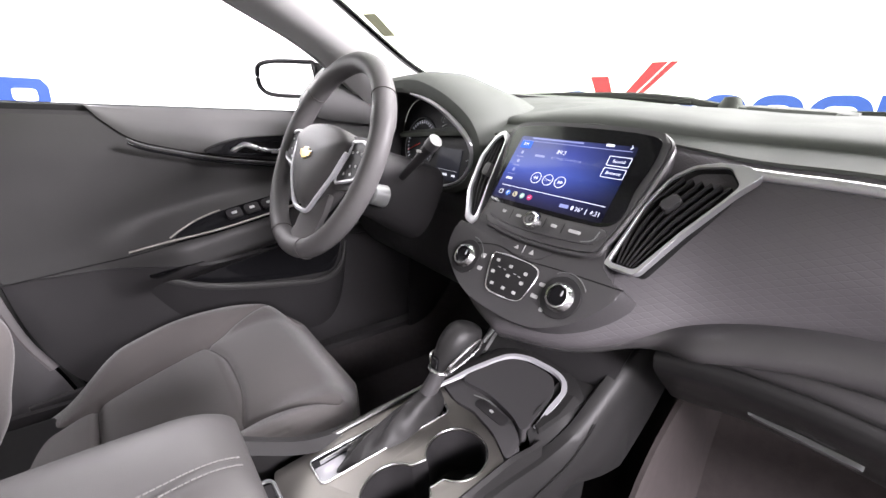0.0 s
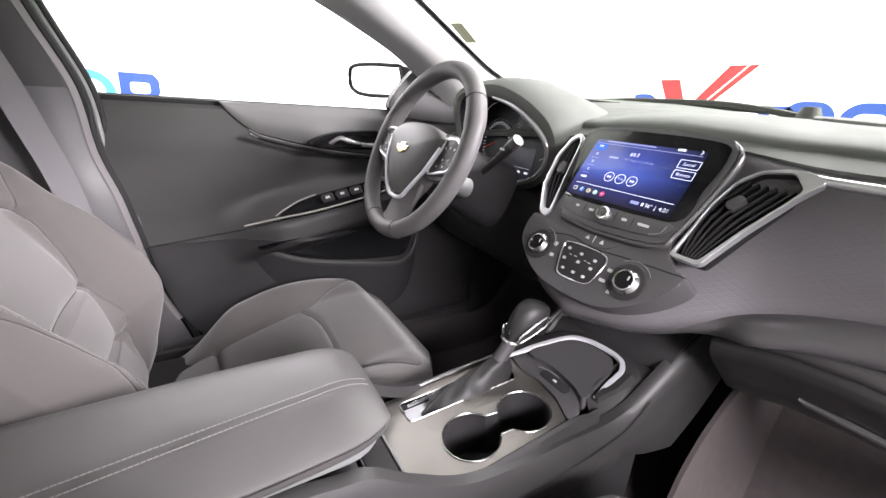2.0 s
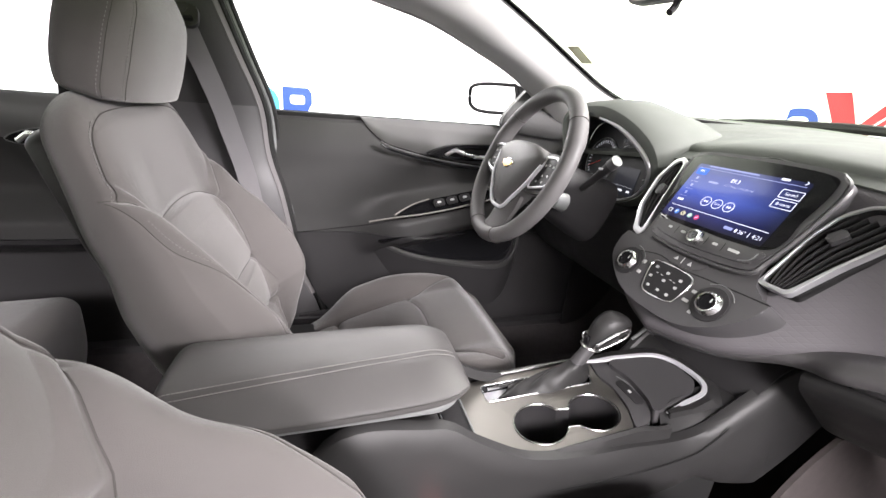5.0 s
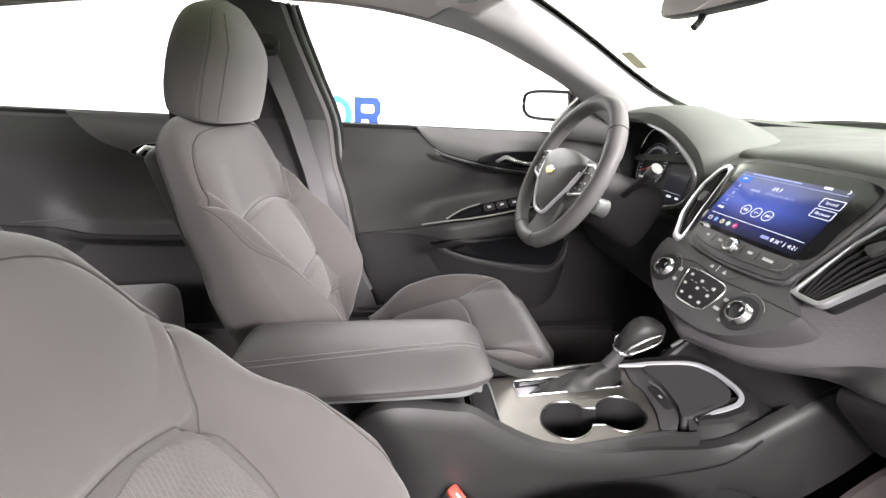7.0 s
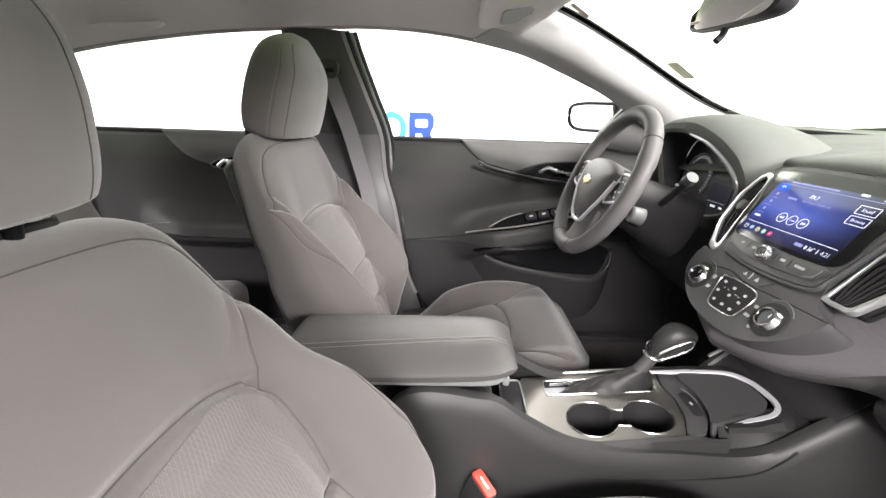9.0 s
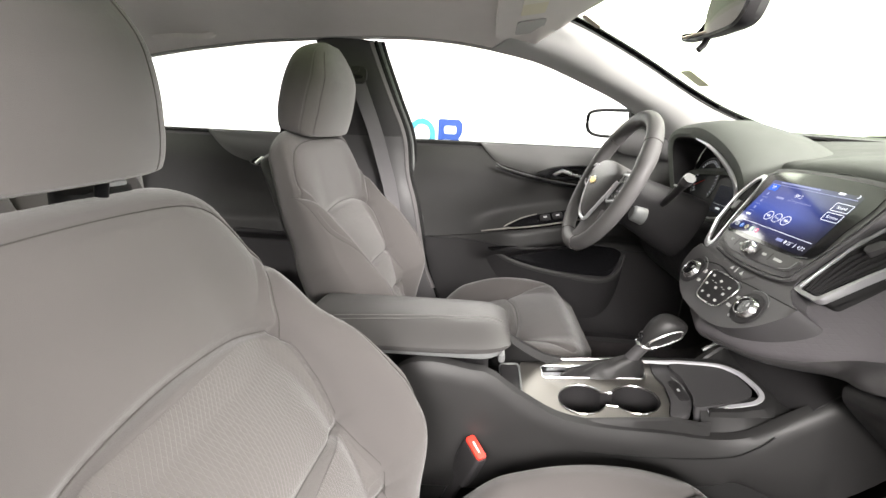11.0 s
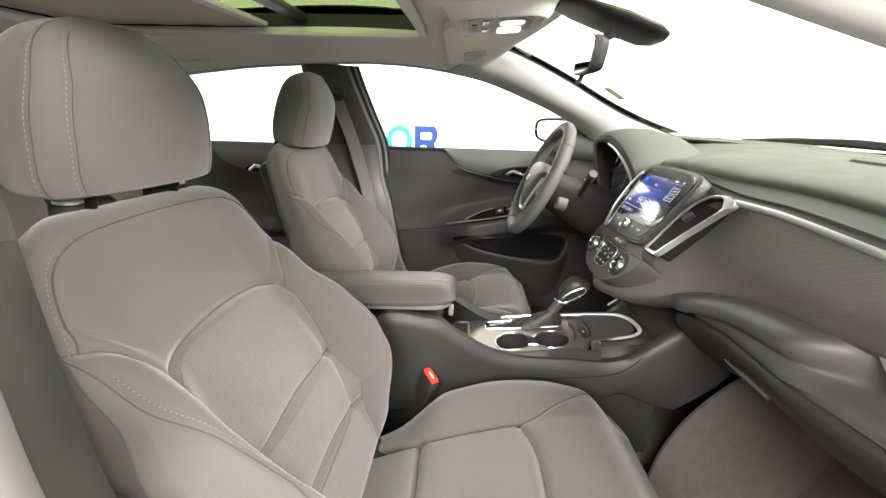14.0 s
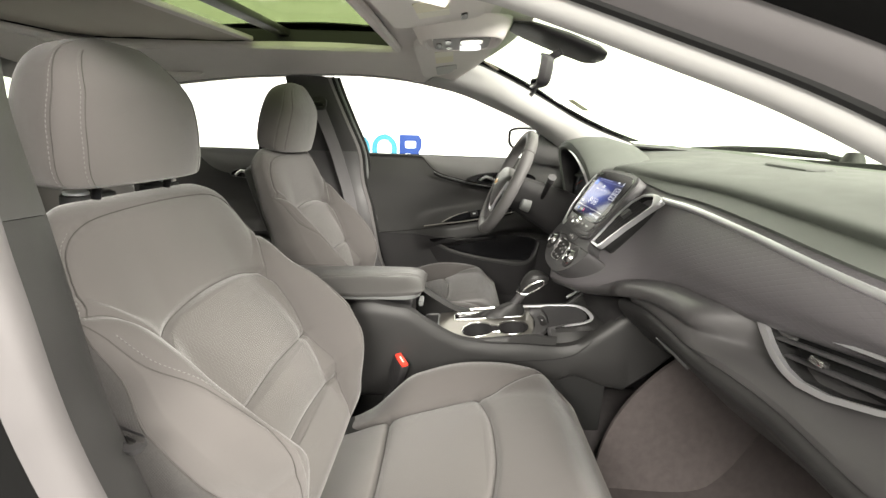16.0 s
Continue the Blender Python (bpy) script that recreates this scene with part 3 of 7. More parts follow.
def middle_pillars():
    for s in (-1, 1):
        if s < 0:
            edge = lambda z: lerp_table(z, [0.3, 0.45, 0.56, 0.72, 0.8, 0.9, 1.03, 1.15, 1.25, 1.31], [-0.53, -0.575, -0.62, -0.652, -0.668, -0.695, -0.708, -0.745, -0.775, -0.79])
            rows = [[(s * (x + 0.03 * abs(2 * k - 1) ** 3), -0.95 + (edge(z) + 0.95) * k, z) for k in np.linspace(0, 1, 11)]
                    for z, x in ((0.30, 0.72), (0.45, 0.725), (0.56, 0.73), (0.72, 0.735), (0.8, 0.738), (0.9, 0.74), (1.03, 0.735), (1.15, 0.685), (1.25, 0.635), (1.31, 0.605))]
        else:
            rows = [[(x + bulge * q, a + (b - a) * k, z + sag(0.64) * float(smoothstep(0.9, 1.3, z))) for k, q in ((0, 0), (0.25, 0), (0.5, 0), (0.75, 0), (0.93, 0), (0.985, 0.08), (1.0, 0.25), (1.005, 0.6), (1.0, 1.0))]
                    for z, x, bulge, a, b in ((0.30, 0.70, 0.05, -0.9, -0.57), (0.55, 0.70, 0.045, -0.9, -0.585), (0.7, 0.70, 0.045, -0.9, -0.612), (0.8, 0.70, 0.045, -0.9, -0.636), (0.87, 0.70, 0.045, -0.9, -0.648), (0.95, 0.695, 0.045, -0.9, -0.661), (1.03, 0.685, 0.045, -0.91, -0.679), (1.15, 0.645, 0.04, -0.93, -0.735), (1.25, 0.615, 0.03, -0.95, -0.765), (1.31, 0.6, 0.02, -0.96, -0.79))]
        rows = [[p.to_tuple() for p in spline(col, 5)] for col in zip(*rows)]
        low = [[p for p in col if p[2] <= 1.03] for col in rows]
        n = min(len(c) for c in low)
        low = [c[:n] for c in low]
        high = [c[n - 1:] for c in rows]
        m = min(len(c) for c in high)
        t = thing("centre_pillar", (s * 0.76, -0.82, 0.3), "grey moulded pillar trim between the car doors", "pillar", "roof pillars", "structure")
        part("lower_trim", thicken(sheet(low), 0.008), VINYL if s > 0 else PANEL, t, "grey satin lower trim")
        part("upper_trim", thicken(sheet([c[:m] for c in high]), 0.008), DOORSKIN if s > 0 else PILLARCLOTH, t, "dark cloth-grey upper trim")
        front = [Vector(p) for p in rows[-1]]
        if s < 0:
            lip = [p for p in front if p.z > 0.46]
            band = [[p + Vector((s * a, b, 0)) for a, b in ((0.004, -0.022), (-0.006, -0.014), (-0.008, 0.0), (0.0, 0.008), (0.012, 0.01))] for p in lip]
            part("opening_lip", thicken(sheet(band), 0.003), SILVER, t, "pale grey lip of the door opening")
            part("weatherstrip", tube([p + Vector((s * 0.008, 0.014, 0)) for p in front], 0.008, 8), RUBBER, t, "black rubber weatherstrip")
            part("door_frame_edge", tube([p + Vector((s * 0.016, 0.025, 0)) for p in lip], 0.006, 8), TRIM, t, "grey metal door frame edge")
            part("inner_seal", tube([p + Vector((s * 0.022, 0.033, 0)) for p in front], 0.008, 8), RUBBER, t, "black rubber inner seal")
        else:
            band = [[p + Vector((a, b, 0)) for a, b in ((0.001, 0.004), (0.004, 0.016), (0.012, 0.02), (0.022, 0.019), (0.031, 0.013), (0.037, -0.004))] for p in front]
            part("metal_flange", thicken(sheet(band), 0.003), FLANGE, t, "pale painted metal flange of the door opening")
            side = [[p + Vector((a, b, 0)) for a, b in ((0.037, -0.004), (0.055, -0.02), (0.07, -0.06), (0.08, -0.3))] for p in front]
            part("outer_skin", thicken(sheet(side), 0.003), UNDERSEAL, t, "black painted outer skin")


middle_pillars()


def glazing():
    rows = []
    for k in np.linspace(0, 1, 20):
        g = spline(GLASS_EDGE, 8)
        p = g[min(len(g) - 1, int(round(k * (len(g) - 1))))]
        bow_y, bow_z = 0.16 * k + 0.06 * (1 - k), 0.01
        rows.append([(s * p.x, p.y + bow_y * (1 - s * s), p.z + sag(s * 0.64) + 0.02 * (1 - s * s) * (1 - 2.2 * k)) for s in np.linspace(-1, 1, 25)])
    ob = part("window_1", thicken(sheet(rows), 0.003), GLASS_GREEN, None)
    ob.visible_shadow = False
    tagged(ob, "clear green-tinted windscreen", "windscreen", kind="structure")
    # cowl behind the glass and the bonnet before it
    rows = [[(x, y - 0.34 * abs(x / 0.75) ** 1.7, z + sag(x) + 0.03) for x in np.linspace(-0.75, 0.75, 31)] for y, z in ((0.58, 1.068), (0.66, 1.045), (0.74, 1.05), (0.84, 1.06))]
    ob = part("cowl", thicken(sheet(rows), 0.006), DARK, None)
    tagged(ob, "black plastic cowl below the windscreen", "car cowl", kind="structure")
    rows = [[(x, y - 0.25 * abs(x / 0.85) ** 2, z + sag(x) + 0.03 - 0.05 * abs(x / 0.85) ** 3) for x in np.linspace(-0.85, 0.85, 31)] for y, z in ((0.85, 1.06), (1.1, 1.03), (1.4, 0.98), (1.75, 0.88), (1.95, 0.74))]
    ob = part("bonnet", thicken(sheet(rows), 0.006), PAINT, None)
    tagged(ob, "black painted bonnet of the car", "car body", kind="structure")
    # rear glass, shelf and rear quarters
    rows = [[(s * w, y - 0.05 * (1 - s * s), z + 0.03 * (1 - s * s)) for s in np.linspace(-1, 1, 15)] for y, z, w in ((-1.72, 1.352, 0.56), (-1.95, 1.25, 0.6), (-2.25, 1.06, 0.66))]
    ob = part("window_2", thicken(sheet(rows), 0.003), GLASS_GREEN, None)
    ob.visible_shadow = False
    tagged(ob, "green-tinted rear window of the car", "rear window", kind="structure")
    ob = part("rear_shelf", block((1.4, 0.5, 0.03), pose(0, -2.02, 1.0), 0.01), DOORSKIN, None)
    tagged(ob, "dark cloth-covered rear parcel shelf", "parcel shelf", kind="structure")
    for s in (-1, 1):
        rows = [[(s * (x0 + (x1 - x0) * k), y0 + (y1 - y0) * k, z) for k in np.linspace(0, 1, 6)] for z, x0, y0, x1, y1 in
                ((0.3, 0.76, -1.72, 0.7, -2.4), (1.0, 0.78, -1.74, 0.7, -2.35), (1.06, 0.775, -1.78, 0.68, -2.25), (1.2, 0.69, -1.7, 0.62, -2.02), (1.3, 0.62, -1.55, 0.56, -1.78))]
        ob = part("quarter_panel", thicken(sheet(rows), 0.01), PILLAR, None)
        tagged(ob, "pale grey rear quarter trim of the cabin", "pillar", "roof pillars", "structure")


glazing()


def floor_pan():
    xs = np.linspace(-0.72, 0.72, 61)
    prof = [(-2.1, 0.42), (-1.6, 0.40), (-1.5, 0.25), (-0.2, 0.24), (0.2, 0.24), (0.36, 0.25), (0.45, 0.33), (0.56, 0.5), (0.64, 0.64), (0.66, 0.95)]
    line = spline([(0, a, b) for a, b in prof], 6)
    rows = []
    for p in line:
        hump = 0.13 if p.y < 0.36 else 0.13 * max(0, 1 - (p.y - 0.36) / 0.2)
        rows.append([(x, p.y, p.z + hump * float(np.exp(-(x / 0.14) ** 4)) + 0.09 * float(smoothstep(0.62, 0.7, abs(x)))) for x in xs])
    ob = part("floor", thicken(sheet(rows), -0.01), CARPET, None)
    tagged(ob, "dark tufted carpet on the car floor", "carpet", kind="structure")
    for s in (-1, 1):
        rows = [[(s * x, y, z) for y in np.linspace(-1.75, 0.62, 20)] for x, z in ((0.69, 0.33), (0.70, 0.352), (0.735, 0.356), (0.78, 0.352), (0.8, 0.33), (0.81, 0.22))]
        ob = part("door_sill", thicken(sheet(rows), 0.004), TRIM if s > 0 else DARK, None)
        tagged(ob, "grey moulded door sill of the car" if s > 0 else "black moulded door sill beside the driver seat", "door sill", "door sills", "structure")
        kick = [[(s * (0.705 - 0.01 * math.sin(3 * z)), y, z) for y in np.linspace(0.3, 0.66, 8)] for z in np.linspace(0.3, 1.05, 9)]
        ob = part("kick_panel", thicken(sheet(kick), 0.008), DARK, None)
        tagged(ob, "black footwell side panel", "trim panel", kind="structure")
        side = [[(s * (0.15 + 0.02 * k + 0.06 * (1 - k) ** 2), y0 + (0.66 - y0) * j, 0.245 + 0.37 * k) for j in np.linspace(0, 1, 14)] for k, y0 in ((q, 0.09 + 0.17 * q ** 2.2) for q in np.linspace(1, 0, 14))]
        ob = part("tunnel_carpet", thicken(sheet(side), 0.008), SHAG if s > 0 else CARPET, None)
        tagged(ob, "carpet on the side of the car's centre tunnel", "carpet", kind="structure")


floor_pan()
wall = part("bulkhead", block((1.6, 0.03, 0.95), pose(0, 0.685, 0.6), 0.004), RUBBER, None)
tagged(wall, "black bulkhead before the footwells", "bulkhead", kind="structure")


# ---------------------------------------------------------------- dashboard
STACK = frame3((0, 0.012, 0.83), (1, 0, 0), (0, 0.65, 1.0))   # face of the centre stack: a across, b up, c towards the seats
DX = [0.0, 0.1, 0.15, 0.2, 0.3, 0.45, 0.6, 0.74]


def crest(x):      # rear edge of the top pad
    return lerp_table(abs(x), DX, [0.165, 0.17, 0.185, 0.2, 0.215, 0.22, 0.225, 0.24]), lerp_table(abs(x), DX, [1.04, 1.035, 1.03, 1.028, 1.024, 1.013, 1.0, 0.985])


def chrome(x):     # bright strip below the pad
    return lerp_table(abs(x), DX, [0.14, 0.14, 0.142, 0.148, 0.158, 0.163, 0.168, 0.19]), lerp_table(abs(x), DX, [1.02, 1.005, 0.998, 0.992, 0.989, 0.977, 0.961, 0.945])


def crease(x):     # lower edge of the embossed panel
    return lerp_table(abs(x), DX, [-0.012, 0.022, 0.062, 0.102, 0.132, 0.146, 0.168, 0.2]), lerp_table(abs(x), DX, [0.752, 0.768, 0.789, 0.815, 0.847, 0.864, 0.883, 0.9])


def screen_base(x):
    return 0.60 - 0.17 * abs(x / 0.74) ** 1.8, 1.072 + 0.02 * abs(x / 0.74) - 0.05 * max(0.0, x + 0.25)


def loft(xs, section, n=6):
    rows = []
    for x in xs:
        rows.append([Vector((x, p.y, p.z)) for p in spline([(x, y, z) for y, z in section(x)], n)])
    return rows


def dashboard():
    d = thing("dashboard", (0, 0.3, 0.6), "grey soft-touch car dashboard with chrome strips", "dashboard")
    right = np.linspace(-0.2, 0.735, 80)
    whole = np.linspace(-0.735, 0.735, 110)

    def top(x):
        (wy, wz), (cy, cz) = screen_base(x), crest(x)
        mid = 0.5 * (wy + cy)
        return [(wy + 0.03, wz - 0.012), (wy, wz), (mid, 0.5 * (wz + cz) + 0.009), (cy + 0.05, cz + 0.0095), (cy, cz), (cy - 0.008, cz - 0.012), (chrome(x)[0] + 0.01, chrome(x)[1] + 0.006)]

    part("top_pad", thicken(sheet(loft(whole, top)), -0.01), PAD, d, "grey grained top pad")

    def face(x):
        (hy, hz), (ly, lz) = chrome(x), crease(x)
        bulge = 0.018 * float(smoothstep(0.12, 0.35, abs(x)))
        return [(hy + 0.012, hz + 0.004), (hy, hz - 0.006)] + [(hy + (ly - hy) * k - bulge * math.sin(math.pi * k), hz - 0.006 + (lz - hz + 0.012) * k) for k in (0.3, 0.6, 0.85)] + [(ly, lz + 0.004), (ly + 0.012, lz - 0.004), (ly + 0.03, lz - 0.004)]

    part("embossed_panel", thicken(sheet(loft(right, face)), -0.008), QUILT, d, "dark panel with a diamond emboss")

    lid_top = lambda x: float(np.interp(x, [0.1, 0.182, 0.25, 0.32, 0.4, 0.55, 0.7], [0.742, 0.758, 0.774, 0.781, 0.78, 0.775, 0.765]))
    lid_y = lambda x: 0.03 * float(smoothstep(0.42, 0.62, x))

    def lower(x):
        """Below the embossed panel: tucked under the stack, then a rounded ledge, then flat behind the end vent."""
        ly, lz = crease(x)
        lt, gy = lid_top(x), 0.112 + lid_y(x)
        tuck = [(ly + 0.03, lz - 0.002), (ly + 0.006, lz - 0.006), (ly + 0.02, lz - 0.014), (ly + 0.045, lz - 0.018), (ly + 0.08, lz - 0.02), (ly + 0.12, lz - 0.02), (ly + 0.165, lz - 0.02)]
        ledge = [(ly + 0.03, lz - 0.002), (ly - 0.011, lz - 0.007), (ly - 0.032, lz - 0.015), (ly - 0.038, lz - 0.03), (0.5 * (ly - 0.02 + gy - 0.004), 0.45 * lz + 0.55 * lt), (gy - 0.003, lt + 0.013), (gy + 0.02, lt + 0.004)]
        r = 0.045 * float(smoothstep(0.515, 0.545, x))      # room for the end vent
        flat = [(ly + 0.03 + 0.6 * r, lz + 0.002), (max(ly, 0.172) + r, lz - 0.004), (0.174 + r, lz - 0.012), (0.172 + r, 0.5 * (lz + 0.82)), (0.166 + 0.3 * r, 0.812), (gy + 0.002, lt + 0.015), (gy + 0.02, lt + 0.004)]
        k, w = float(smoothstep(0.13, 0.23, x)), float(smoothstep(0.43, 0.51, x))
        mix = lambda p, q, t: [(u[0] + (v[0] - u[0]) * t, u[1] + (v[1] - u[1]) * t) for u, v in zip(p, q)]
        return mix(mix(tuck, ledge, k), flat, w)

    part("lower_pad", thicken(sheet(loft(right, lower)), -0.008), LOWER, d, "dark rounded lower pad")

    # glovebox below the pad
    section = lambda x: [(y + lid_y(x), lid_top(x) + z) for y, z in ((0.15, 0.002), (0.112, 0.0), (0.107, -0.006), (0.116, -0.022), (0.16, -0.062), (0.205, -0.1), (0.26, -0.125), (0.34, -0.135))]
    box = part("glovebox", thicken(sheet(loft(np.linspace(0.17, 0.745, 40), section)), -0.008), VINYL, d, "dark glovebox lid")
    # pale tube stands in for the highlight on the lid's rounded top edge
    part("lid_edge_highlight", tube([Vector((x, 0.1085 + lid_y(x), lid_top(x) - 0.003)) for x in np.linspace(0.175, 0.74, 40)], 0.0016, 6), TRIM, box, "thin grey line painting the highlight on the lid's edge")
    gh = frame3((0.322, 0.148, 0.725), (1, 0.03, -0.02), (0, -0.75, 0.66))
    part("handle_recess", slab(rounded(0.112, 0.036, 0.012, 6), gh, -0.002, 0.003, 0.0015, holes=[rounded(0.104, 0.029, 0.01, 6)]), VINYL, box)
    part("handle_cavity", slab(rounded(0.104, 0.029, 0.01, 6), gh, -0.012, 0.0008), DARK, box)
    part("handle_flap", slab(rounded(0.1, 0.014, 0.006, 6, 0.002, 0.007), gh, 0.0, 0.005, 0.0015), PANEL, box, "black pull flap")
    part("handle", slab(smooth_outline([(-0.052, -0.004), (-0.046, -0.0085), (0.0, -0.0095), (0.046, -0.009), (0.05, -0.014), (0.045, -0.0205), (0.0, -0.0215), (-0.042, -0.021), (-0.05, -0.014)], 5), gh, 0.0, 0.011, 0.002), TRIM, box, "grey lower lip of the pull")
    part("knee_panel", thicken(sheet(loft(np.linspace(-0.7, -0.15, 40), lambda x: [(0.2, 1.0), (0.2, 0.93), (0.165, 0.88), (0.115, 0.855), (0.1, 0.82), (0.12, 0.74), (0.17, 0.67), (0.26, 0.62), (0.34, 0.61)])), -0.008), DARK, d, "black panel under the steering column")

    # bright strip along the panel's upper edge
    line = [Vector((x, chrome(x)[0] - 0.0075, chrome(x)[1] + 0.001)) for x in np.linspace(0.205, 0.73, 60)]
    part("chrome_strip", tube(line, 0.0042, 12, up=(0, 1, 0), flat=1.4), BRIGHT, d, "bright satin chrome strip")
    def on_pad(x, y):
        run = sorted((p.y, p.z) for p in spline([(x, a, b) for a, b in top(x)][:5], 6))
        return Vector((x, y, float(np.interp(y, [r[0] for r in run], [r[1] for r in run]))))

    slot_y = lambda x: 0.43 if x < 0.1 else 0.35 - 0.23 * (x - 0.264)
    for x0, x1 in ((-0.123, 0.098), (0.235, 0.46)):
        slot = [[on_pad(x, slot_y(x) - v) + Vector((0, 0, 0.003)) for x in np.linspace(x0, x1, 14)] for v in (-0.006, 0.003, 0.014, 0.021)]
        part("defroster_slot", thicken(sheet(slot), 0.003), DARK, d)
        for x in np.linspace(x0 + 0.012, x1 - 0.012, 9):
            part("slot_rib", block((0.003, 0.02, 0.004), Matrix.Translation(on_pad(float(x), slot_y(float(x)) - 0.01) + Vector((0, 0, 0.002))), 0.0008), PAD, d)
    at = on_pad(0.16, 0.43)
    part("sensor_cap", slab(rounded(0.15, 0.055, 0.02), frame3(at, (1, 0, -0.05), (0, 1, 0.08)), -0.02, 0.016, 0.008), PAD, d, "low sensor cover on the dashboard")
    for k in range(5):
        a = frame3((0.60 + 0.011 * k, 0.245, 1.012 - 0.0005 * k), (1, 0, -0.05), (0, 1, 0.2))
        part("embossed_mark", slab(rounded(0.007, 0.012 + 0.003 * (k % 2), 0.002, 3), a, 0, 0.0012), PAD, d)
    return d


DASH = dashboard()


def bent(a, b, c=0.0):
    """The passenger's side of the stack, bent back as it leaves the screen."""
    return STACK(a, b, c) + Vector((0, 0.17 * max(0, a - 0.09), 0))


def vent(parent, at, outer, inner, foot, head, tab, slats):
    """A tall air vent in a thin bright frame; slats run from its foot to its head."""
    o, i = smooth_corner(outer, 0.008), smooth_corner(inner, 0.006)
    v = part("vent", slab(o, at, -0.004, 0.008, 0.002, holes=[i]), BRIGHT, parent, "tall air vent framed in satin chrome")
    part("vent_cavity", slab(i, at, -0.03, -0.018), RUBBER, v)
    part("vent_duct", thicken(sheet([[at(a, b, c) for a, b in i] for c in (0.004, -0.022)], closed_v=True), 0.0012), RUBBER, v)
    nrm = STACK(0, 0, 1) - STACK(0, 0, 0)
    for k in np.linspace(0.1, 0.9, slats):
        lo, hi = Vector((*foot[0], 0)).lerp(Vector((*foot[1], 0)), k), Vector((*head[0], 0)).lerp(Vector((*head[1], 0)), k)
        bow = Vector((-0.10 * (hi - lo).y, 0.10 * (hi - lo).x, 0)) * (1.2 - k)
        path = [at(p.x, p.y, -0.002) for p in spline([lo, lo.lerp(hi, 0.5) + bow, hi], 8)]
        part("vent_slat", tube(path, 0.0075, 6, up=nrm, flat=0.2), DARK, v)
    tb = frame3(at(tab[0], tab[1], 0.004), at(tab[0] + tab[2], tab[1] + tab[3], 0.004) - at(tab[0], tab[1], 0.004), at(tab[0] - tab[3], tab[1] + tab[2], 0.004) - at(tab[0], tab[1], 0.004))
    part("vent_tab", slab(rounded(0.022, 0.014, 0.004), tb, -0.003, 0.007, 0.003), PANEL, v)


vent(DASH, bent,
     [(0.112, 0.05), (0.15, 0.047), (0.176, 0.108), (0.206, 0.166), (0.222, 0.189), (0.205, 0.199), (0.183, 0.2), (0.155, 0.193), (0.136, 0.172), (0.124, 0.135)],
     [(0.1165, 0.0555), (0.147, 0.0535), (0.1725, 0.109), (0.199, 0.158), (0.206, 0.175), (0.19, 0.1955), (0.158, 0.1905), (0.1385, 0.171), (0.1265, 0.135)],
     ((0.122, 0.058), (0.145, 0.056)), ((0.143, 0.178), (0.204, 0.172)), (0.15, 0.142, 0.6, 0.8), 6)
vent(DASH, STACK,
     [(-0.138, 0.05), (-0.118, 0.044), (-0.111, 0.056), (-0.126, 0.12), (-0.137, 0.2), (-0.148, 0.218), (-0.166, 0.206), (-0.177, 0.165), (-0.166, 0.1)],
     [(-0.131, 0.06), (-0.119, 0.058), (-0.128, 0.12), (-0.14, 0.198), (-0.15, 0.209), (-0.162, 0.198), (-0.17, 0.167), (-0.16, 0.105)],
     ((-0.132, 0.058), (-0.118, 0.058)), ((-0.164, 0.19), (-0.14, 0.204)), (-0.146, 0.142, -0.1, 0.99), 4)


def end_vent():
    """The vent at the door end of the dashboard, in a bright crescent."""
    E = frame3((0.6, 0.162, 0.85), (1, 0.03, 0), (0, 0.12, 1))
    outer = smooth_corner([(-0.104, 0.019), (-0.083, 0.0), (-0.058, -0.02), (-0.035, -0.031), (-0.009, -0.036), (0.03, -0.03), (0.084, -0.01), (0.125, 0.01), (0.128, 0.055), (0.06, 0.047), (0.0, 0.039), (-0.041, 0.033)], 0.006)
    inner = smooth_corner([(-0.082, 0.0135), (-0.063, -0.003), (-0.047, -0.014), (-0.03, -0.022), (-0.006, -0.027), (0.03, -0.022), (0.082, -0.004), (0.118, 0.013), (0.12, 0.049), (0.06, 0.043), (0.0, 0.035), (-0.04, 0.0295), (-0.066, 0.0225)], 0.004)
    v = part("end_vent", slab(outer, E, -0.003, 0.006, 0.003, holes=[inner]), BRIGHT, DASH, "wide air vent in a bright crescent frame")
    part("vent_cavity", slab(inner, E, -0.04, -0.03), RUBBER, v)
    part("vent_duct", thicken(sheet([[E(a, b, c) for a, b in inner] for c in (-0.002, -0.032)], closed_v=True), 0.001), RUBBER, v)
    for a0, b0, a1 in ((-0.046, -0.012, 0.1), (-0.067, 0.003, 0.112), (-0.055, 0.022, 0.112)):
        path = [E(a, b0 + 0.17 * (a - a0), -0.01) for a in np.linspace(a0, a1, 14)]
        part("vent_slat", tube(path, 0.0026, 6, up=(0, 0, 1), flat=3.6), PANEL, v)
    part("vent_tab", slab(rounded(0.02, 0.009, 0.003, 4, 0.004, 0.006), E, -0.002, 0.006, 0.002), STEEL, v)


end_vent()


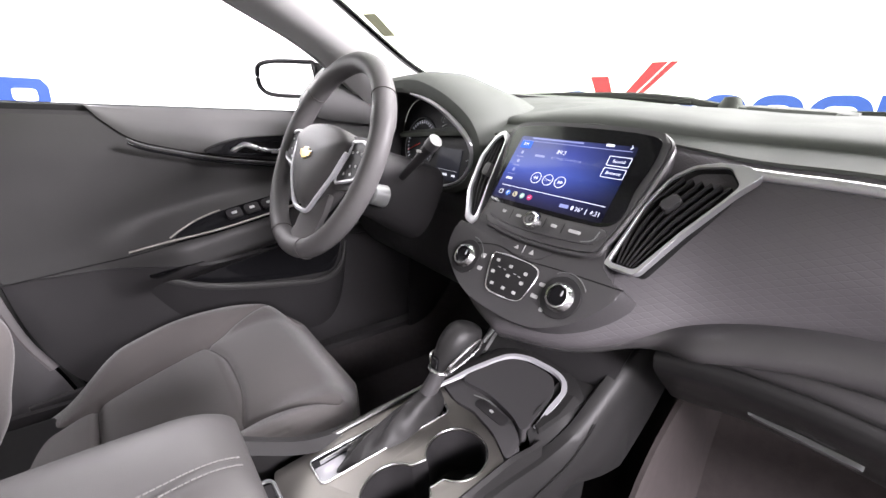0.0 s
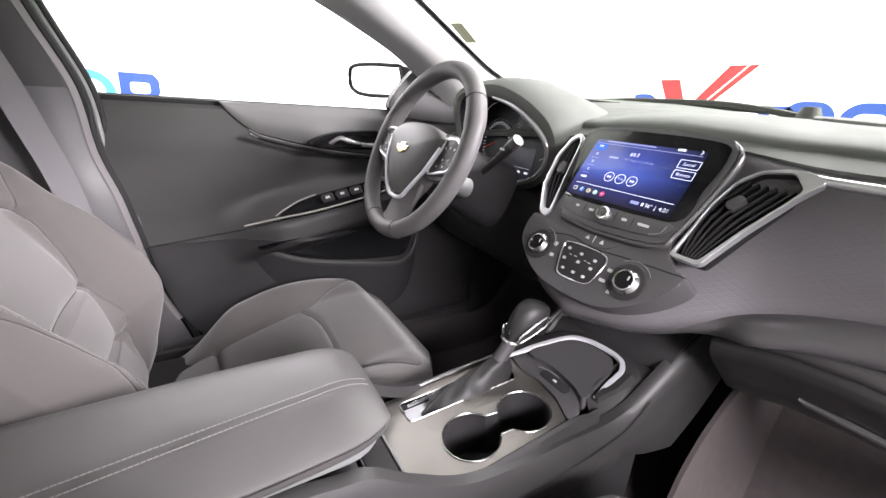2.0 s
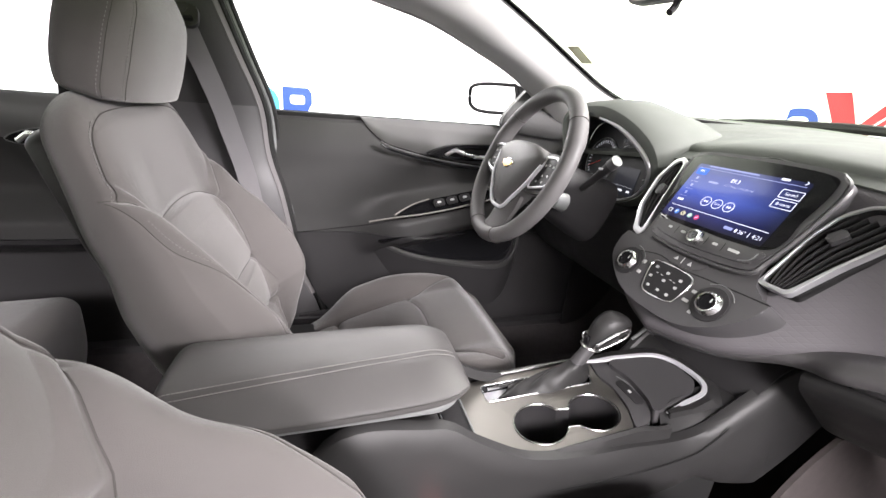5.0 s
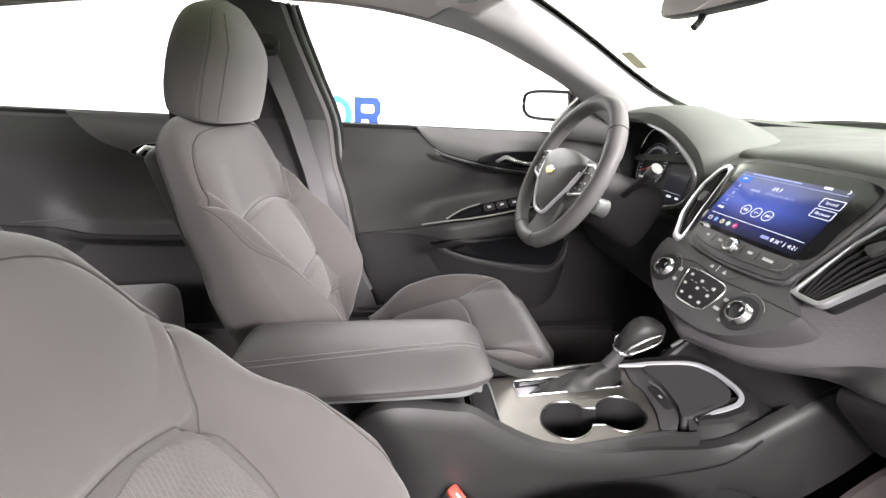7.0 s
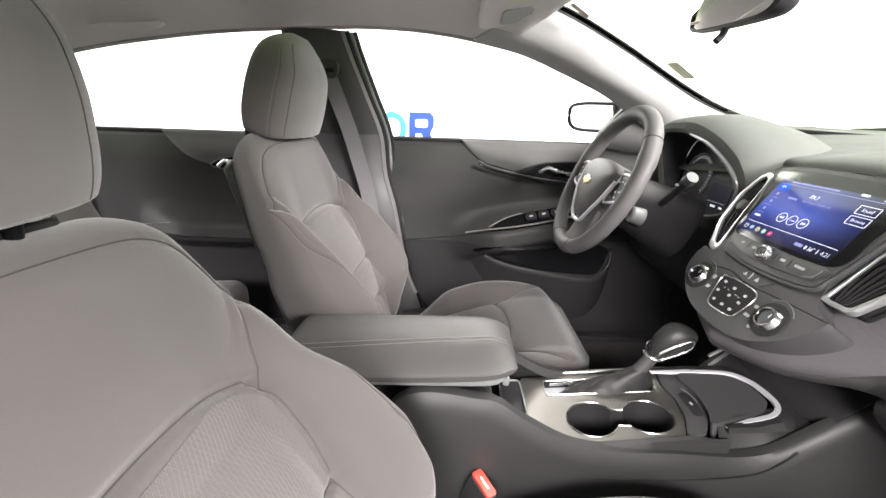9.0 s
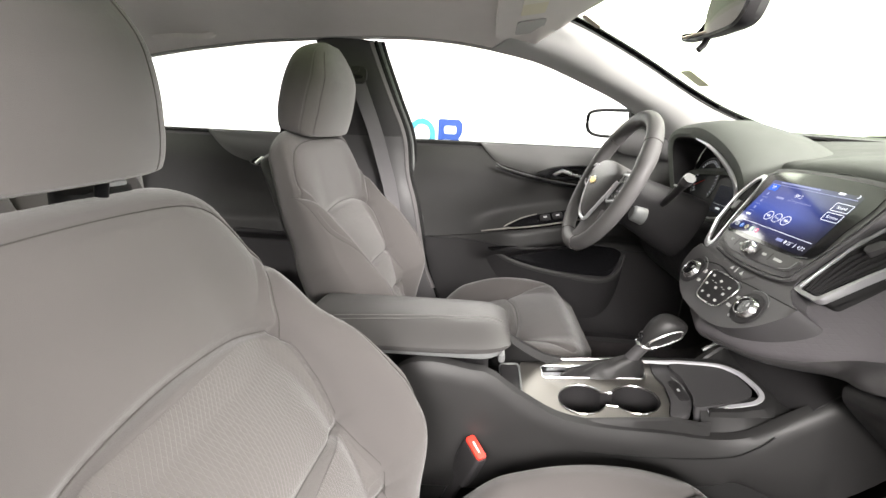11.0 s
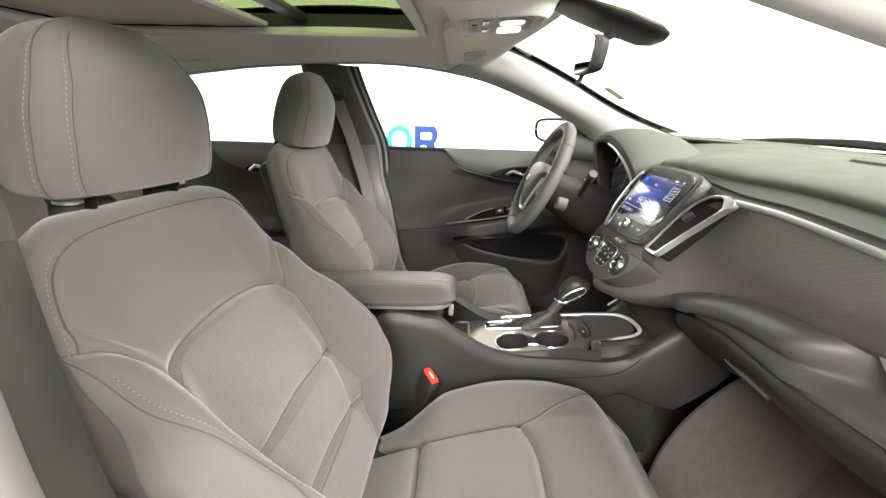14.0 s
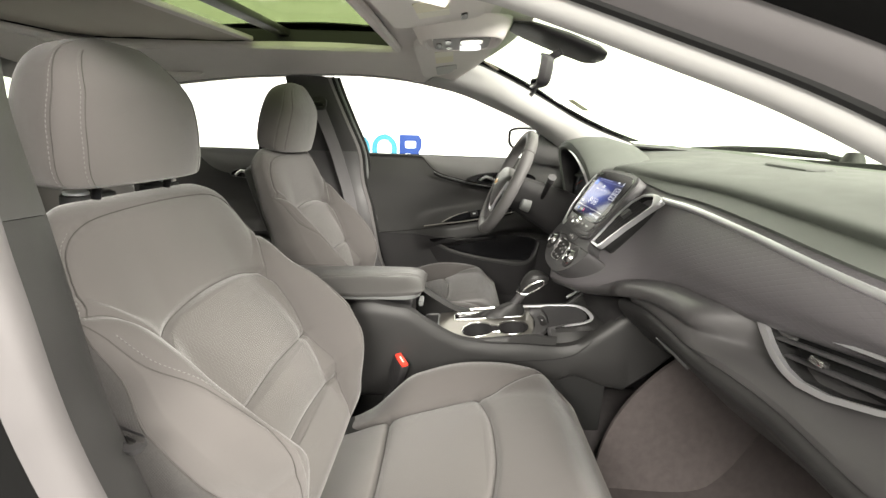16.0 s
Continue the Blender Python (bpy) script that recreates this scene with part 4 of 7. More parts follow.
def stack_panel():
    p = part("centre_panel", slab(smooth_outline([(-0.148, 0.045), (-0.145, 0.0), (-0.115, -0.03), (-0.065, -0.055), (0.0, -0.062), (0.06, -0.057), (0.105, -0.034), (0.136, 0.0), (0.148, 0.03), (0.12, 0.04), (0.105, 0.1), (0.12, 0.17), (0.1, 0.2), (-0.1, 0.2), (-0.12, 0.17), (-0.11, 0.1), (-0.118, 0.045)], 6), STACK, -0.05, 0.006, 0.004), PANEL, DASH, "charcoal satin control panel")
    # rotary knobs
    for x in (-0.096, 0.083):
        at = frame3(STACK(x, -0.006, 0.006), (1, 0, 0), (0, 0.65, 1))
        k = part("knob", turned([(0.0001, 0.006), (0.013, 0.006), (0.0135, 0.0105), (0.0155, 0.011), (0.0185, 0.008), (0.0205, 0.0), (0.022, -0.002)], at), STEEL, p, "chrome-ringed rotary knob")
        part("knob_face", turned([(0.0001, 0.0075), (0.0125, 0.0075), (0.0128, 0.005)], at), GLOSS, k, "glossy black knob face")
        part("knob_mark", slab(rounded(0.002, 0.007, 0.0009, 3, 0.004, 0.005), at, 0.0075, 0.0082), WHITEMARK, k)
        part("knob_collar", slab(circle(0, 0, 0.0275), at, -0.002, 0.003, 0.0015), DARK, k)
        arc = [at(0.033 * math.cos(a), 0.033 * math.sin(a), 0.001) for a in np.linspace(0.6 if x > 0 else 0.2, 2.2 if x > 0 else 1.6, 16)]
        part("silver_arc", tube(arc, 0.0007, 6), TRIM, k)
    # climate keypad
    key = smooth_outline([(-0.046, 0.012), (-0.03, 0.019), (0.0, 0.02), (0.03, 0.018), (0.04, 0.008), (0.036, -0.02), (0.028, -0.034), (0.0, -0.038), (-0.026, -0.037), (-0.036, -0.025)], 5)
    pad = part("climate_keypad", slab(key, STACK, 0.004, 0.0085, 0.001), DARK, p, "dark climate keypad ringed in chrome")
    part("keypad_ring", tube([STACK(a, b, 0.0085) for a, b in key], 0.0011, 6, True), CHROME, pad)
    marks = [(-0.032, 0.008), (-0.006, 0.006), (0.022, 0.004), (-0.032, -0.01), (-0.004, -0.008), (0.022, -0.01), (-0.024, -0.026), (-0.002, -0.026), (0.018, -0.026)]
    for a, b in marks:
        part("key_mark", slab(rounded(0.006, 0.0045, 0.001, 2, a, b), STACK, 0.0085, 0.0092), WHITEMARK, pad)
    for a, b, w in ((-0.014, -0.001, 0.005), (-0.024, -0.001, 0.005), (0.006, -0.002, 0.005), (0.014, -0.003, 0.005)):
        part("key_mark", slab(rounded(w, 0.001, 0.0003, 2, a, b), STACK, 0.0085, 0.0092), WHITEMARK, pad)
    for a, b, w, h in ((-0.064, 0.006, 0.008, 0.007), (-0.060, -0.014, 0.008, 0.006), (-0.078, -0.022, 0.006, 0.005), (0.052, 0.0, 0.01, 0.005), (0.048, -0.018, 0.011, 0.005), (0.066, -0.03, 0.006, 0.005)):
        part("key_mark", slab(rounded(w, h, 0.001, 2, a, b), STACK, 0.006, 0.0068), WHITEMARK, p)
    # hazard and traction keys above it
    hz = part("hazard_key", slab(smooth_outline([(-0.045, 0.045), (-0.04, 0.034), (-0.02, 0.026), (0.02, 0.027), (0.034, 0.034), (0.036, 0.046)], 5), STACK, 0.004, 0.0075, 0.001), PANEL, p)
    part("key_mark", slab([(0.01, 0.032), (0.018, 0.032), (0.014, 0.039)], STACK, 0.0075, 0.0084), WHITEMARK, hz)
    part("key_mark", slab([(-0.018, 0.033), (-0.01, 0.033), (-0.013, 0.039)], STACK, 0.0075, 0.0084), WHITEMARK, hz)
    part("key_mark", slab(rounded(0.0012, 0.012, 0.0004, 2, -0.001, 0.036), STACK, 0.0075, 0.0084), WHITEMARK, hz)
    seam = [STACK(a, b, 0.0062) for a, b in line2([(-0.118, 0.012), (-0.05, 0.028), (0.0, 0.022), (0.06, 0.026), (0.15, 0.03)], 8)]
    part("panel_gap", tube(seam, 0.0009, 5), RUBBER, p)


stack_panel()


def touchscreen():
    d = part("touchscreen", slab(smooth_outline([(-0.126, 0.205), (-0.108, 0.228), (0.0, 0.233), (0.108, 0.228), (0.128, 0.205), (0.124, 0.15), (0.108, 0.08), (0.092, 0.058), (0.0, 0.05), (-0.078, 0.056), (-0.094, 0.075), (-0.112, 0.15)], 7), STACK, -0.03, 0.016, 0.006, seg=3), PANEL, DASH, "black glass touchscreen in a dark rounded bezel")
    glass = smooth_outline([(-0.118, 0.2), (-0.103, 0.221), (0.0, 0.226), (0.103, 0.221), (0.119, 0.2), (0.114, 0.15), (0.103, 0.096), (0.0, 0.09), (-0.094, 0.091), (-0.105, 0.15)], 7)
    g = part("screen_glass", slab(glass, STACK, 0.014, 0.0172, 0.0008), GLOSS, d, "glossy black screen glass")
    trim = [STACK(a, b, 0.012) for a, b in spline2d([(0.112, 0.226), (0.131, 0.206), (0.127, 0.15), (0.111, 0.08), (0.094, 0.055), (0.0, 0.047), (-0.08, 0.053)], 8)]
    part("bezel_edge", tube(trim, 0.0035, 6), PANEL, d)
    # buttons below the glass
    bar = part("button_bar", slab(smooth_outline([(-0.088, 0.088), (0.0, 0.087), (0.1, 0.09), (0.097, 0.073), (0.085, 0.066), (0.0, 0.06), (-0.072, 0.065), (-0.084, 0.074)], 6), STACK, 0.012, 0.0185, 0.002), PANEL, d, "dark row of screen buttons")
    at = frame3(STACK(0, 0.075, 0.018), (1, 0, 0), (0, 0.65, 1))
    kn = part("volume_knob", turned([(0.0001, 0.006), (0.0075, 0.006), (0.008, 0.0105), (0.0105, 0.011), (0.0125, 0.008), (0.0135, 0.0)], at), STEEL, d, "small chrome volume knob")
    part("knob_face", turned([(0.0001, 0.0075), (0.0072, 0.0075), (0.0075, 0.005)], at), TRIM, kn)
    ring = [at(0.003 * math.cos(a), 0.003 * math.sin(a), 0.008) for a in np.linspace(2.1, 7.3, 14)]
    part("power_mark", tube(ring, 0.0005, 5), RUBBER, kn)
    for a, b, w in ((-0.057, 0.078, 0.007), (-0.028, 0.077, 0.009), (0.034, 0.077, 0.009), (0.066, 0.077, 0.018)):
        part("key_mark", slab(rounded(w, 0.0042, 0.001, 2, a, b), STACK, 0.0185, 0.0191), WHITEMARK, bar)
    for a in (-0.042, -0.016, 0.018, 0.048):
        part("button_gap", slab(rounded(0.0008, 0.014, 0.0003, 2, a, 0.077), STACK, 0.0185, 0.0189), RUBBER, bar)
    part("silver_arc", tube([STACK(a, b, 0.019) for a, b in line2([(0.08, 0.067), (0.094, 0.073), (0.098, 0.086)], 6)], 0.0009, 5), TRIM, bar)
    display(g)


def spline2d(points, n):
    return line2(points, n)


def display(g):
    """The lit picture on the screen: a radio page."""
    m = bpy.data.materials.new("lit_blue_display")
    m.use_nodes = True
    nt = m.node_tree
    b = nt.nodes["Principled BSDF"]
    b.inputs["Base Color"].default_value = (0.005, 0.005, 0.008, 1)
    b.inputs["Roughness"].default_value = 0.09
    co = nt.nodes.new("ShaderNodeTexCoord")
    sep = nt.nodes.new("ShaderNodeSeparateXYZ")
    nt.links.new(co.outputs["Generated"], sep.inputs[0])
    ramp = nt.nodes.new("ShaderNodeValToRGB")
    e = ramp.color_ramp.elements
    e[0].position, e[0].color = 0.0, (0.012, 0.012, 0.03, 1)
    e[1].position, e[1].color = 1.0, (0.04, 0.05, 0.16, 1)
    for pos, c in ((0.22, (0.02, 0.025, 0.11, 1)), (0.5, (0.05, 0.085, 0.36, 1)), (0.8, (0.04, 0.058, 0.25, 1))):
        el = ramp.color_ramp.elements.new(pos)
        el.color = c
    nt.links.new(sep.outputs[2], ramp.inputs[0])
    fade = nt.nodes.new("ShaderNodeMapRange")
    fade.inputs[1].default_value, fade.inputs[2].default_value, fade.inputs[3].default_value, fade.inputs[4].default_value = 0.55, 1.0, 1.0, 0.12
    nt.links.new(sep.outputs[0], fade.inputs[0])
    nt.links.new(ramp.outputs[0], b.inputs["Emission Color"])
    nt.links.new(fade.outputs[0], b.inputs["Emission Strength"])
    page = part("display", slab(rounded(0.19, 0.108, 0.003, 3, -0.002, 0.15), STACK, 0.0172, 0.0176), m, g, "lit blue radio page")
    white = glowing("lit_white_writing", (0.8, 0.85, 1.0), 1.0)
    dim = glowing("lit_pale_blue_writing", (0.35, 0.4, 0.75), 0.7)
    blue = glowing("lit_blue_tile", (0.01, 0.12, 0.75), 0.9)
    z = 0.0178
    up = 0.0182

    def bar(a, b, w, h, mat, name="screen_mark", r=0.0006):
        part(name, slab(rounded(w, h, min(r, w * 0.4, h * 0.4), 3, a, b), STACK, z, up), mat, g)

    def box(a, b, w, h, t, mat):
        part("screen_mark", slab(rounded(w, h, 0.0015, 3, a, b), STACK, z, up, holes=[rounded(w - 2 * t, h - 2 * t, 0.001, 3, a, b)]), mat, g)

    bar(-0.002, 0.1965, 0.18, 0.0008, dim)
    bar(0.0, 0.1185, 0.178, 0.0008, white)
    bar(-0.081, 0.19, 0.021, 0.013, blue, r=0.001)
    lettering("FM", 0.007, STACK, white, g, -0.081, 0.19, 0.0185)
    for k, b in enumerate((0.176, 0.161, 0.146)):
        bar(-0.081, b, 0.004, 0.005, dim)
        bar(-0.081, b - 0.0075, 0.014, 0.0006, dim)
    bar(-0.081, 0.131, 0.012, 0.0035, white)
    lettering("89.3", 0.0095, STACK, white, g, -0.012, 0.183, 0.018)
    bar(-0.046, 0.1735, 0.018, 0.0034, dim)
    lettering("All Things Considered", 0.0056, STACK, dim, g, 0.0, 0.1735, 0.018)
    bar(-0.03, 0.2015, 0.09, 0.0022, dim)
    for a, t in ((-0.033, ""), (-0.012, "Tune"), (0.009, "")):
        part("screen_mark", slab(circle(a, 0.139, 0.0088, 28), STACK, z, up, holes=[circle(a, 0.139, 0.0079, 28)]), white, g)
        if t:
            lettering(t, 0.0052, STACK, white, g, a, 0.139, 0.018)
        else:
            s = 1 if a > 0 else -1
            for k in (-1, 0):
                o = a + s * (0.0012 + 0.0042 * k)
                part("screen_mark", slab([(o, 0.1365), (o + s * 0.0038, 0.139), (o, 0.1415)][::s], STACK, z, up), white, g)
    for b, t in ((0.181, "Sound"), (0.164, "Browse")):
        box(0.077, b, 0.031, 0.014, 0.0008, white)
        lettering(t, 0.0068, STACK, white, g, 0.077, b, 0.018)
    bar(0.055, 0.2025, 0.012, 0.0035, white)
    part("screen_mark", slab([(0.083, 0.1995), (0.0855, 0.2025), (0.083, 0.2055), (0.0843, 0.2055), (0.0868, 0.2025), (0.0843, 0.1995)], STACK, z, up), white, g)
    for k, (a, c) in enumerate(((-0.083, (0.7, 0.75, 0.85)), (-0.069, (0.1, 0.3, 0.9)), (-0.055, (0.75, 0.72, 0.5)), (-0.041, (0.45, 0.75, 0.6)), (-0.027, (0.85, 0.08, 0.25)))):
        shape = rounded(0.0082, 0.0076, 0.002, 4, a, 0.1075) if k == 0 else circle(a, 0.1075, 0.0044, 20)
        icon = part("screen_icon", slab(shape, STACK, z, up), glowing("lit_icon", c, 0.6), g)
        glyph = ([(-0.002, -0.0025), (0.002, -0.0025), (0.002, 0.0005), (0.0, 0.0025), (-0.002, 0.0005)], [(-0.0018, -0.002), (-0.0004, -0.002), (-0.0002, 0.001), (0.002, 0.0016), (0.002, 0.0026), (-0.0012, 0.0018)],
                 [(-0.0022, 0.002), (-0.001, 0.0024), (-0.0006, 0.0002), (0.0012, -0.0012), (0.0024, -0.0016), (0.0014, -0.0026), (-0.0014, -0.0008)], [(-0.0024, -0.0006), (-0.0006, -0.0024), (0.0024, 0.0006), (0.0006, 0.0024)],
                 [(-0.0024, -0.0016), (0.0, -0.0006), (0.0022, 0.002), (0.001, 0.0006), (-0.001, 0.0006)])[k]
        part("icon_mark", slab([(a + u, 0.1075 + v) for u, v in glyph], STACK, up, up + 0.0003), GAUGE if k in (0, 2) else white, icon)
    bar(0.033, 0.107, 0.014, 0.005, dim)
    lettering("36°", 0.0085, STACK, white, g, 0.056, 0.1065, 0.018)
    bar(0.067, 0.1065, 0.0007, 0.008, white)
    lettering("4:21", 0.0088, STACK, white, g, 0.08, 0.1065, 0.018)
    bar(0.046, 0.107, 0.0032, 0.0055, white)


touchscreen()


# ---------------------------------------------------------------- instrument cluster
def cluster():
    c = thing("instrument_cluster", (-0.36, 0.2, 0.87), "hooded instrument cluster with dark gauges", "instrument cluster")
    F = frame3((-0.36, 0.135, 0.975), (1, 0, 0), (0, -0.26, 1.0))     # mouth of the hood
    G = frame3((-0.36, 0.178, 0.965), (1, 0, 0), (0, 0.2, 1.0))       # gauge face
    rim = smooth_outline([(-0.205, 0.0), (-0.2, 0.07), (-0.165, 0.102), (-0.09, 0.106), (-0.04, 0.1), (0.02, 0.086), (0.07, 0.062), (0.108, 0.033), (0.124, 0.003), (0.112, -0.032), (0.07, -0.068), (0.0, -0.091), (-0.08, -0.094), (-0.17, -0.08), (-0.2, -0.045)], 7)
    out = smooth_outline([(-0.235, 0.0), (-0.228, 0.085), (-0.175, 0.122), (-0.09, 0.131), (-0.02, 0.132), (0.045, 0.114), (0.098, 0.088), (0.136, 0.056), (0.149, 0.012), (0.134, -0.042), (0.09, -0.083), (0.01, -0.112), (-0.08, -0.115), (-0.19, -0.1), (-0.23, -0.055)], 7)
    n = len(rim)
    deep = [G(a * 0.97, b * 0.93 + 0.004, 0.0) for a, b in rim]
    mouth = [F(a, b, 0.004) for a, b in rim]
    rows = [mouth, [p.lerp(q, 0.5) for p, q in zip(mouth, deep)], deep]
    part("binnacle", thicken(sheet(rows, closed_v=True), -0.003), DARK, c, "black gauge recess")
    hood = [mouth, [F(a + (p - a) * 0.35, b + (q - b) * 0.35, 0.008) for (a, b), (p, q) in zip(rim, out)], [F(a + (p - a) * 0.8, b + (q - b) * 0.8, 0.004) for (a, b), (p, q) in zip(rim, out)], [F(p, q, -0.012) for p, q in out],
            [F(p * 1.02, q, -0.05) + Vector((0, 0, -0.001)) for p, q in out], [F(p * 1.05, q * 0.98, -0.11) + Vector((0, 0.0, -0.012)) for p, q in out], [F(p * 1.1, q * 0.93, -0.2) + Vector((0, 0.0, -0.05)) for p, q in out]]
    part("hood", thicken(sheet(hood, closed_v=True), -0.003), PAD, c, "grey grained hood over the gauges")
    arc = [F(a * 1.01, b * 1.01, 0.008) for a, b in rim[int(n * 0.26):int(n * 0.76)]]
    part("chrome_arc", tube(arc, 0.0055, 8, taper=lambda k: 0.45 + 0.9 * math.sin(math.pi * min(1, k * 1.15))), BRIGHT, c, "bright chrome arc round the gauges")
    face = part("gauge_face", slab([(a * 0.97, b * 0.93 + 0.004) for a, b in rim], G, -0.008, -0.002), GAUGE, c, "black gauge face")
    lit = glowing("lit_gauge_marks", (0.75, 0.78, 0.85), 0.28)
    for cx, cy, r, a0, a1, nt in ((-0.118, 0.0, 0.056, -40, 220, 27), (0.085, -0.01, 0.034, -75, 75, 13), (-0.03, 0.05, 0.019, 10, 170, 7), (0.022, 0.042, 0.019, 10, 170, 7)):
        part("gauge_ring", tube([G(cx + (r + 0.004) * math.cos(a), cy + (r + 0.004) * math.sin(a), 0.0) for a in np.linspace(radians(a0), radians(a1), 30)], 0.0012, 6), TRIM, face)
        bm = bmesh.new()
        for a in np.linspace(radians(a0), radians(a1), nt):
            q = frame3(G(cx + r * 0.9 * math.cos(a), cy + r * 0.9 * math.sin(a), -0.002), (G(math.cos(a), math.sin(a)) - G(0, 0)), (G(-math.sin(a), math.cos(a)) - G(0, 0)))
            slab(rounded(r * 0.14, 0.0014, 0.0004, 2), q, 0, 0.001, bm=bm)
        part("gauge_ticks", bm, lit, face)
        part("needle", tube([G(cx, cy, 0.001), G(cx - 0.8 * r, cy - 0.35 * r, 0.001)], 0.001, 5), RED if r > 0.05 else WHITEMARK, face)
    part("info_display", slab(rounded(0.078, 0.068, 0.004, 4, 0.0, -0.035), G, -0.003, -0.0005), glowing("lit_dark_display", (0.1, 0.11, 0.14), 0.1, 0.1), face, "small dark driver display")
    part("display_line", slab(rounded(0.012, 0.005, 0.001, 2, 0.024, -0.058), G, -0.0005, 0.0), glowing("lit_white_line", (0.8, 0.85, 0.9), 0.6), face)
    part("display_line", slab(rounded(0.018, 0.005, 0.001, 2, -0.006, -0.058), G, -0.0005, 0.0), glowing("lit_white_line", (0.8, 0.85, 0.9), 0.6), face)
    part("display_line", slab(rounded(0.066, 0.0008, 0.0003, 2, 0.0, -0.048), G, -0.0005, 0.0), glowing("lit_white_line", (0.8, 0.85, 0.9), 0.35), face)
    return c


cluster()


# ---------------------------------------------------------------- steering wheel and column
def steering():
    w = thing("steering_wheel", (-0.359, -0.02, 0.92), "dark grey three-spoke steering wheel with silver accents", "steering wheel")
    t = radians(23.95)
    W = frame3((-0.359, -0.111, 0.959), (1, 0, 0), (0, math.sin(t), math.cos(t)))   # c points to the driver
    R, r = 0.1708, 0.017
    rows = []
    for i in range(96):
        a = 2 * math.pi * i / 96
        grip = 1.0 + 0.10 * math.exp(-(((math.degrees(a) - 20) % 360 - 0) / 22) ** 2) + 0.10 * math.exp(-((math.degrees(a) - 160) / 22) ** 2)
        rows.append([W((R + r * grip * 1.0 * math.cos(b)) * math.cos(a), (R + r * grip * math.cos(b)) * math.sin(a), 1.08 * r * grip * math.sin(b)) for b in np.linspace(0, 2 * math.pi, 20, endpoint=False)])
    part("rim", sheet(rows, closed_v=True, closed_u=True), WHEELSKIN, w, "thick dark grey rim")
    for a in (40, 140, 250, 290):
        c, s = math.cos(radians(a)), math.sin(radians(a))
        loop = [W((R + (r + 0.0012) * math.cos(b)) * c, (R + (r + 0.0012) * math.cos(b)) * s, 1.08 * (r + 0.0012) * math.sin(b)) for b in np.linspace(0, 2 * math.pi, 24, endpoint=False)]
        part("rim_seam", tube(loop, 0.0008, 5, True), SEAM, w)
    # horn pad: a rounded shield
    pad = smooth_outline([(-0.098, 0.03), (-0.06, 0.046), (0.0, 0.051), (0.06, 0.046), (0.098, 0.03), (0.098, 0.014), (0.074, -0.028), (0.048, -0.068), (0.026, -0.092), (0.0, -0.096), (-0.026, -0.092), (-0.048, -0.068), (-0.074, -0.028), (-0.098, 0.014)], 6)
    dome = lambda a, b, k, c: W(a * k, -0.012 + (b + 0.012) * k, c + 0.08 * min(0, (b * k + 0.02)) )
    rows = [[dome(a, b, k, c) for a, b in pad] for k, c in ((0.98, -0.03), (1.0, 0.0), (1.0, 0.012), (0.97, 0.018), (0.88, 0.023), (0.65, 0.028), (0.35, 0.031), (0.02, 0.0315))]
    hp = part("horn_pad", sheet(rows, closed_v=True, caps=True), WHEELSKIN, w, "dark grey airbag cover")
    badge = [(-0.021, 0.004), (-0.008, 0.004), (-0.008, 0.0085), (0.009, 0.0085), (0.009, 0.004), (0.021, 0.004), (0.018, -0.004), (0.008, -0.004), (0.008, -0.0085), (-0.009, -0.0085), (-0.009, -0.004), (-0.018, -0.004)]
    b = frame3(W(0, -0.01, 0.0305), (1, 0, 0), (0, math.sin(t), math.cos(t)))
    bd = part("badge", slab([(x * 1.1, y * 1.1) for x, y in badge], b, -0.001, 0.004, 0.001), GOLD, hp, "small gold badge with a silver edge")
    part("badge_edge", tube([b(x * 1.16, y * 1.16, 0.0025) for x, y in badge], 0.0011, 5, True), CHROME, bd)
    # spokes with their button pods
    for s in (-1, 1):
        arm = smooth_corner([(s * 0.06, 0.04), (s * 0.12, 0.042), (s * 0.168, 0.034), (s * 0.172, -0.03), (s * 0.12, -0.046), (s * 0.06, -0.05)][::s], 0.01)
        lean = lambda a, b2, c=0.0: W(a, b2, c + 0.06 * (abs(a) - 0.085))
        sp = part("spoke", slab(arm, lean, -0.022, -0.002, 0.004), WHEELSKIN, w, "side spoke with buttons")
        quad = smooth_corner([(s * 0.1, 0.031), (s * 0.14, 0.033), (s * 0.162, 0.022), (s * 0.16, -0.012), (s * 0.148, -0.027), (s * 0.086, -0.04), (s * 0.08, -0.03), (s * 0.1, 0.01)][::s], 0.006)
        part("button_pod", slab(quad, lean, -0.004, 0.004, 0.001), DARK, sp, "black button cluster")
        part("silver_frame", tube([lean(a, b2, 0.004) for a, b2 in quad], 0.003, 6, True), RIM, sp, "satin silver frame")
        for a, b2 in ((0.112, 0.014), (0.128, 0.016), (0.144, 0.014), (0.118, -0.008), (0.138, -0.006), (0.105, -0.022), (0.128, -0.02)):
            part("key_mark", slab(circle(s * a, b2, 0.0024, 10)[::s], lean, 0.004, 0.0052), WHITEMARK, sp)
    rows = [[W(x * wd, y, dd - 0.012 * x * x) for x in np.linspace(-1, 1, 9)] for y, wd, dd in ((-0.06, 0.05, -0.008), (-0.09, 0.045, -0.012), (-0.11, 0.036, -0.014), (-0.14, 0.034, -0.012), (-0.166, 0.046, -0.008))]
    part("lower_spoke", thicken(sheet(rows), -0.014), WHEELSKIN, w, "broad lower spoke")
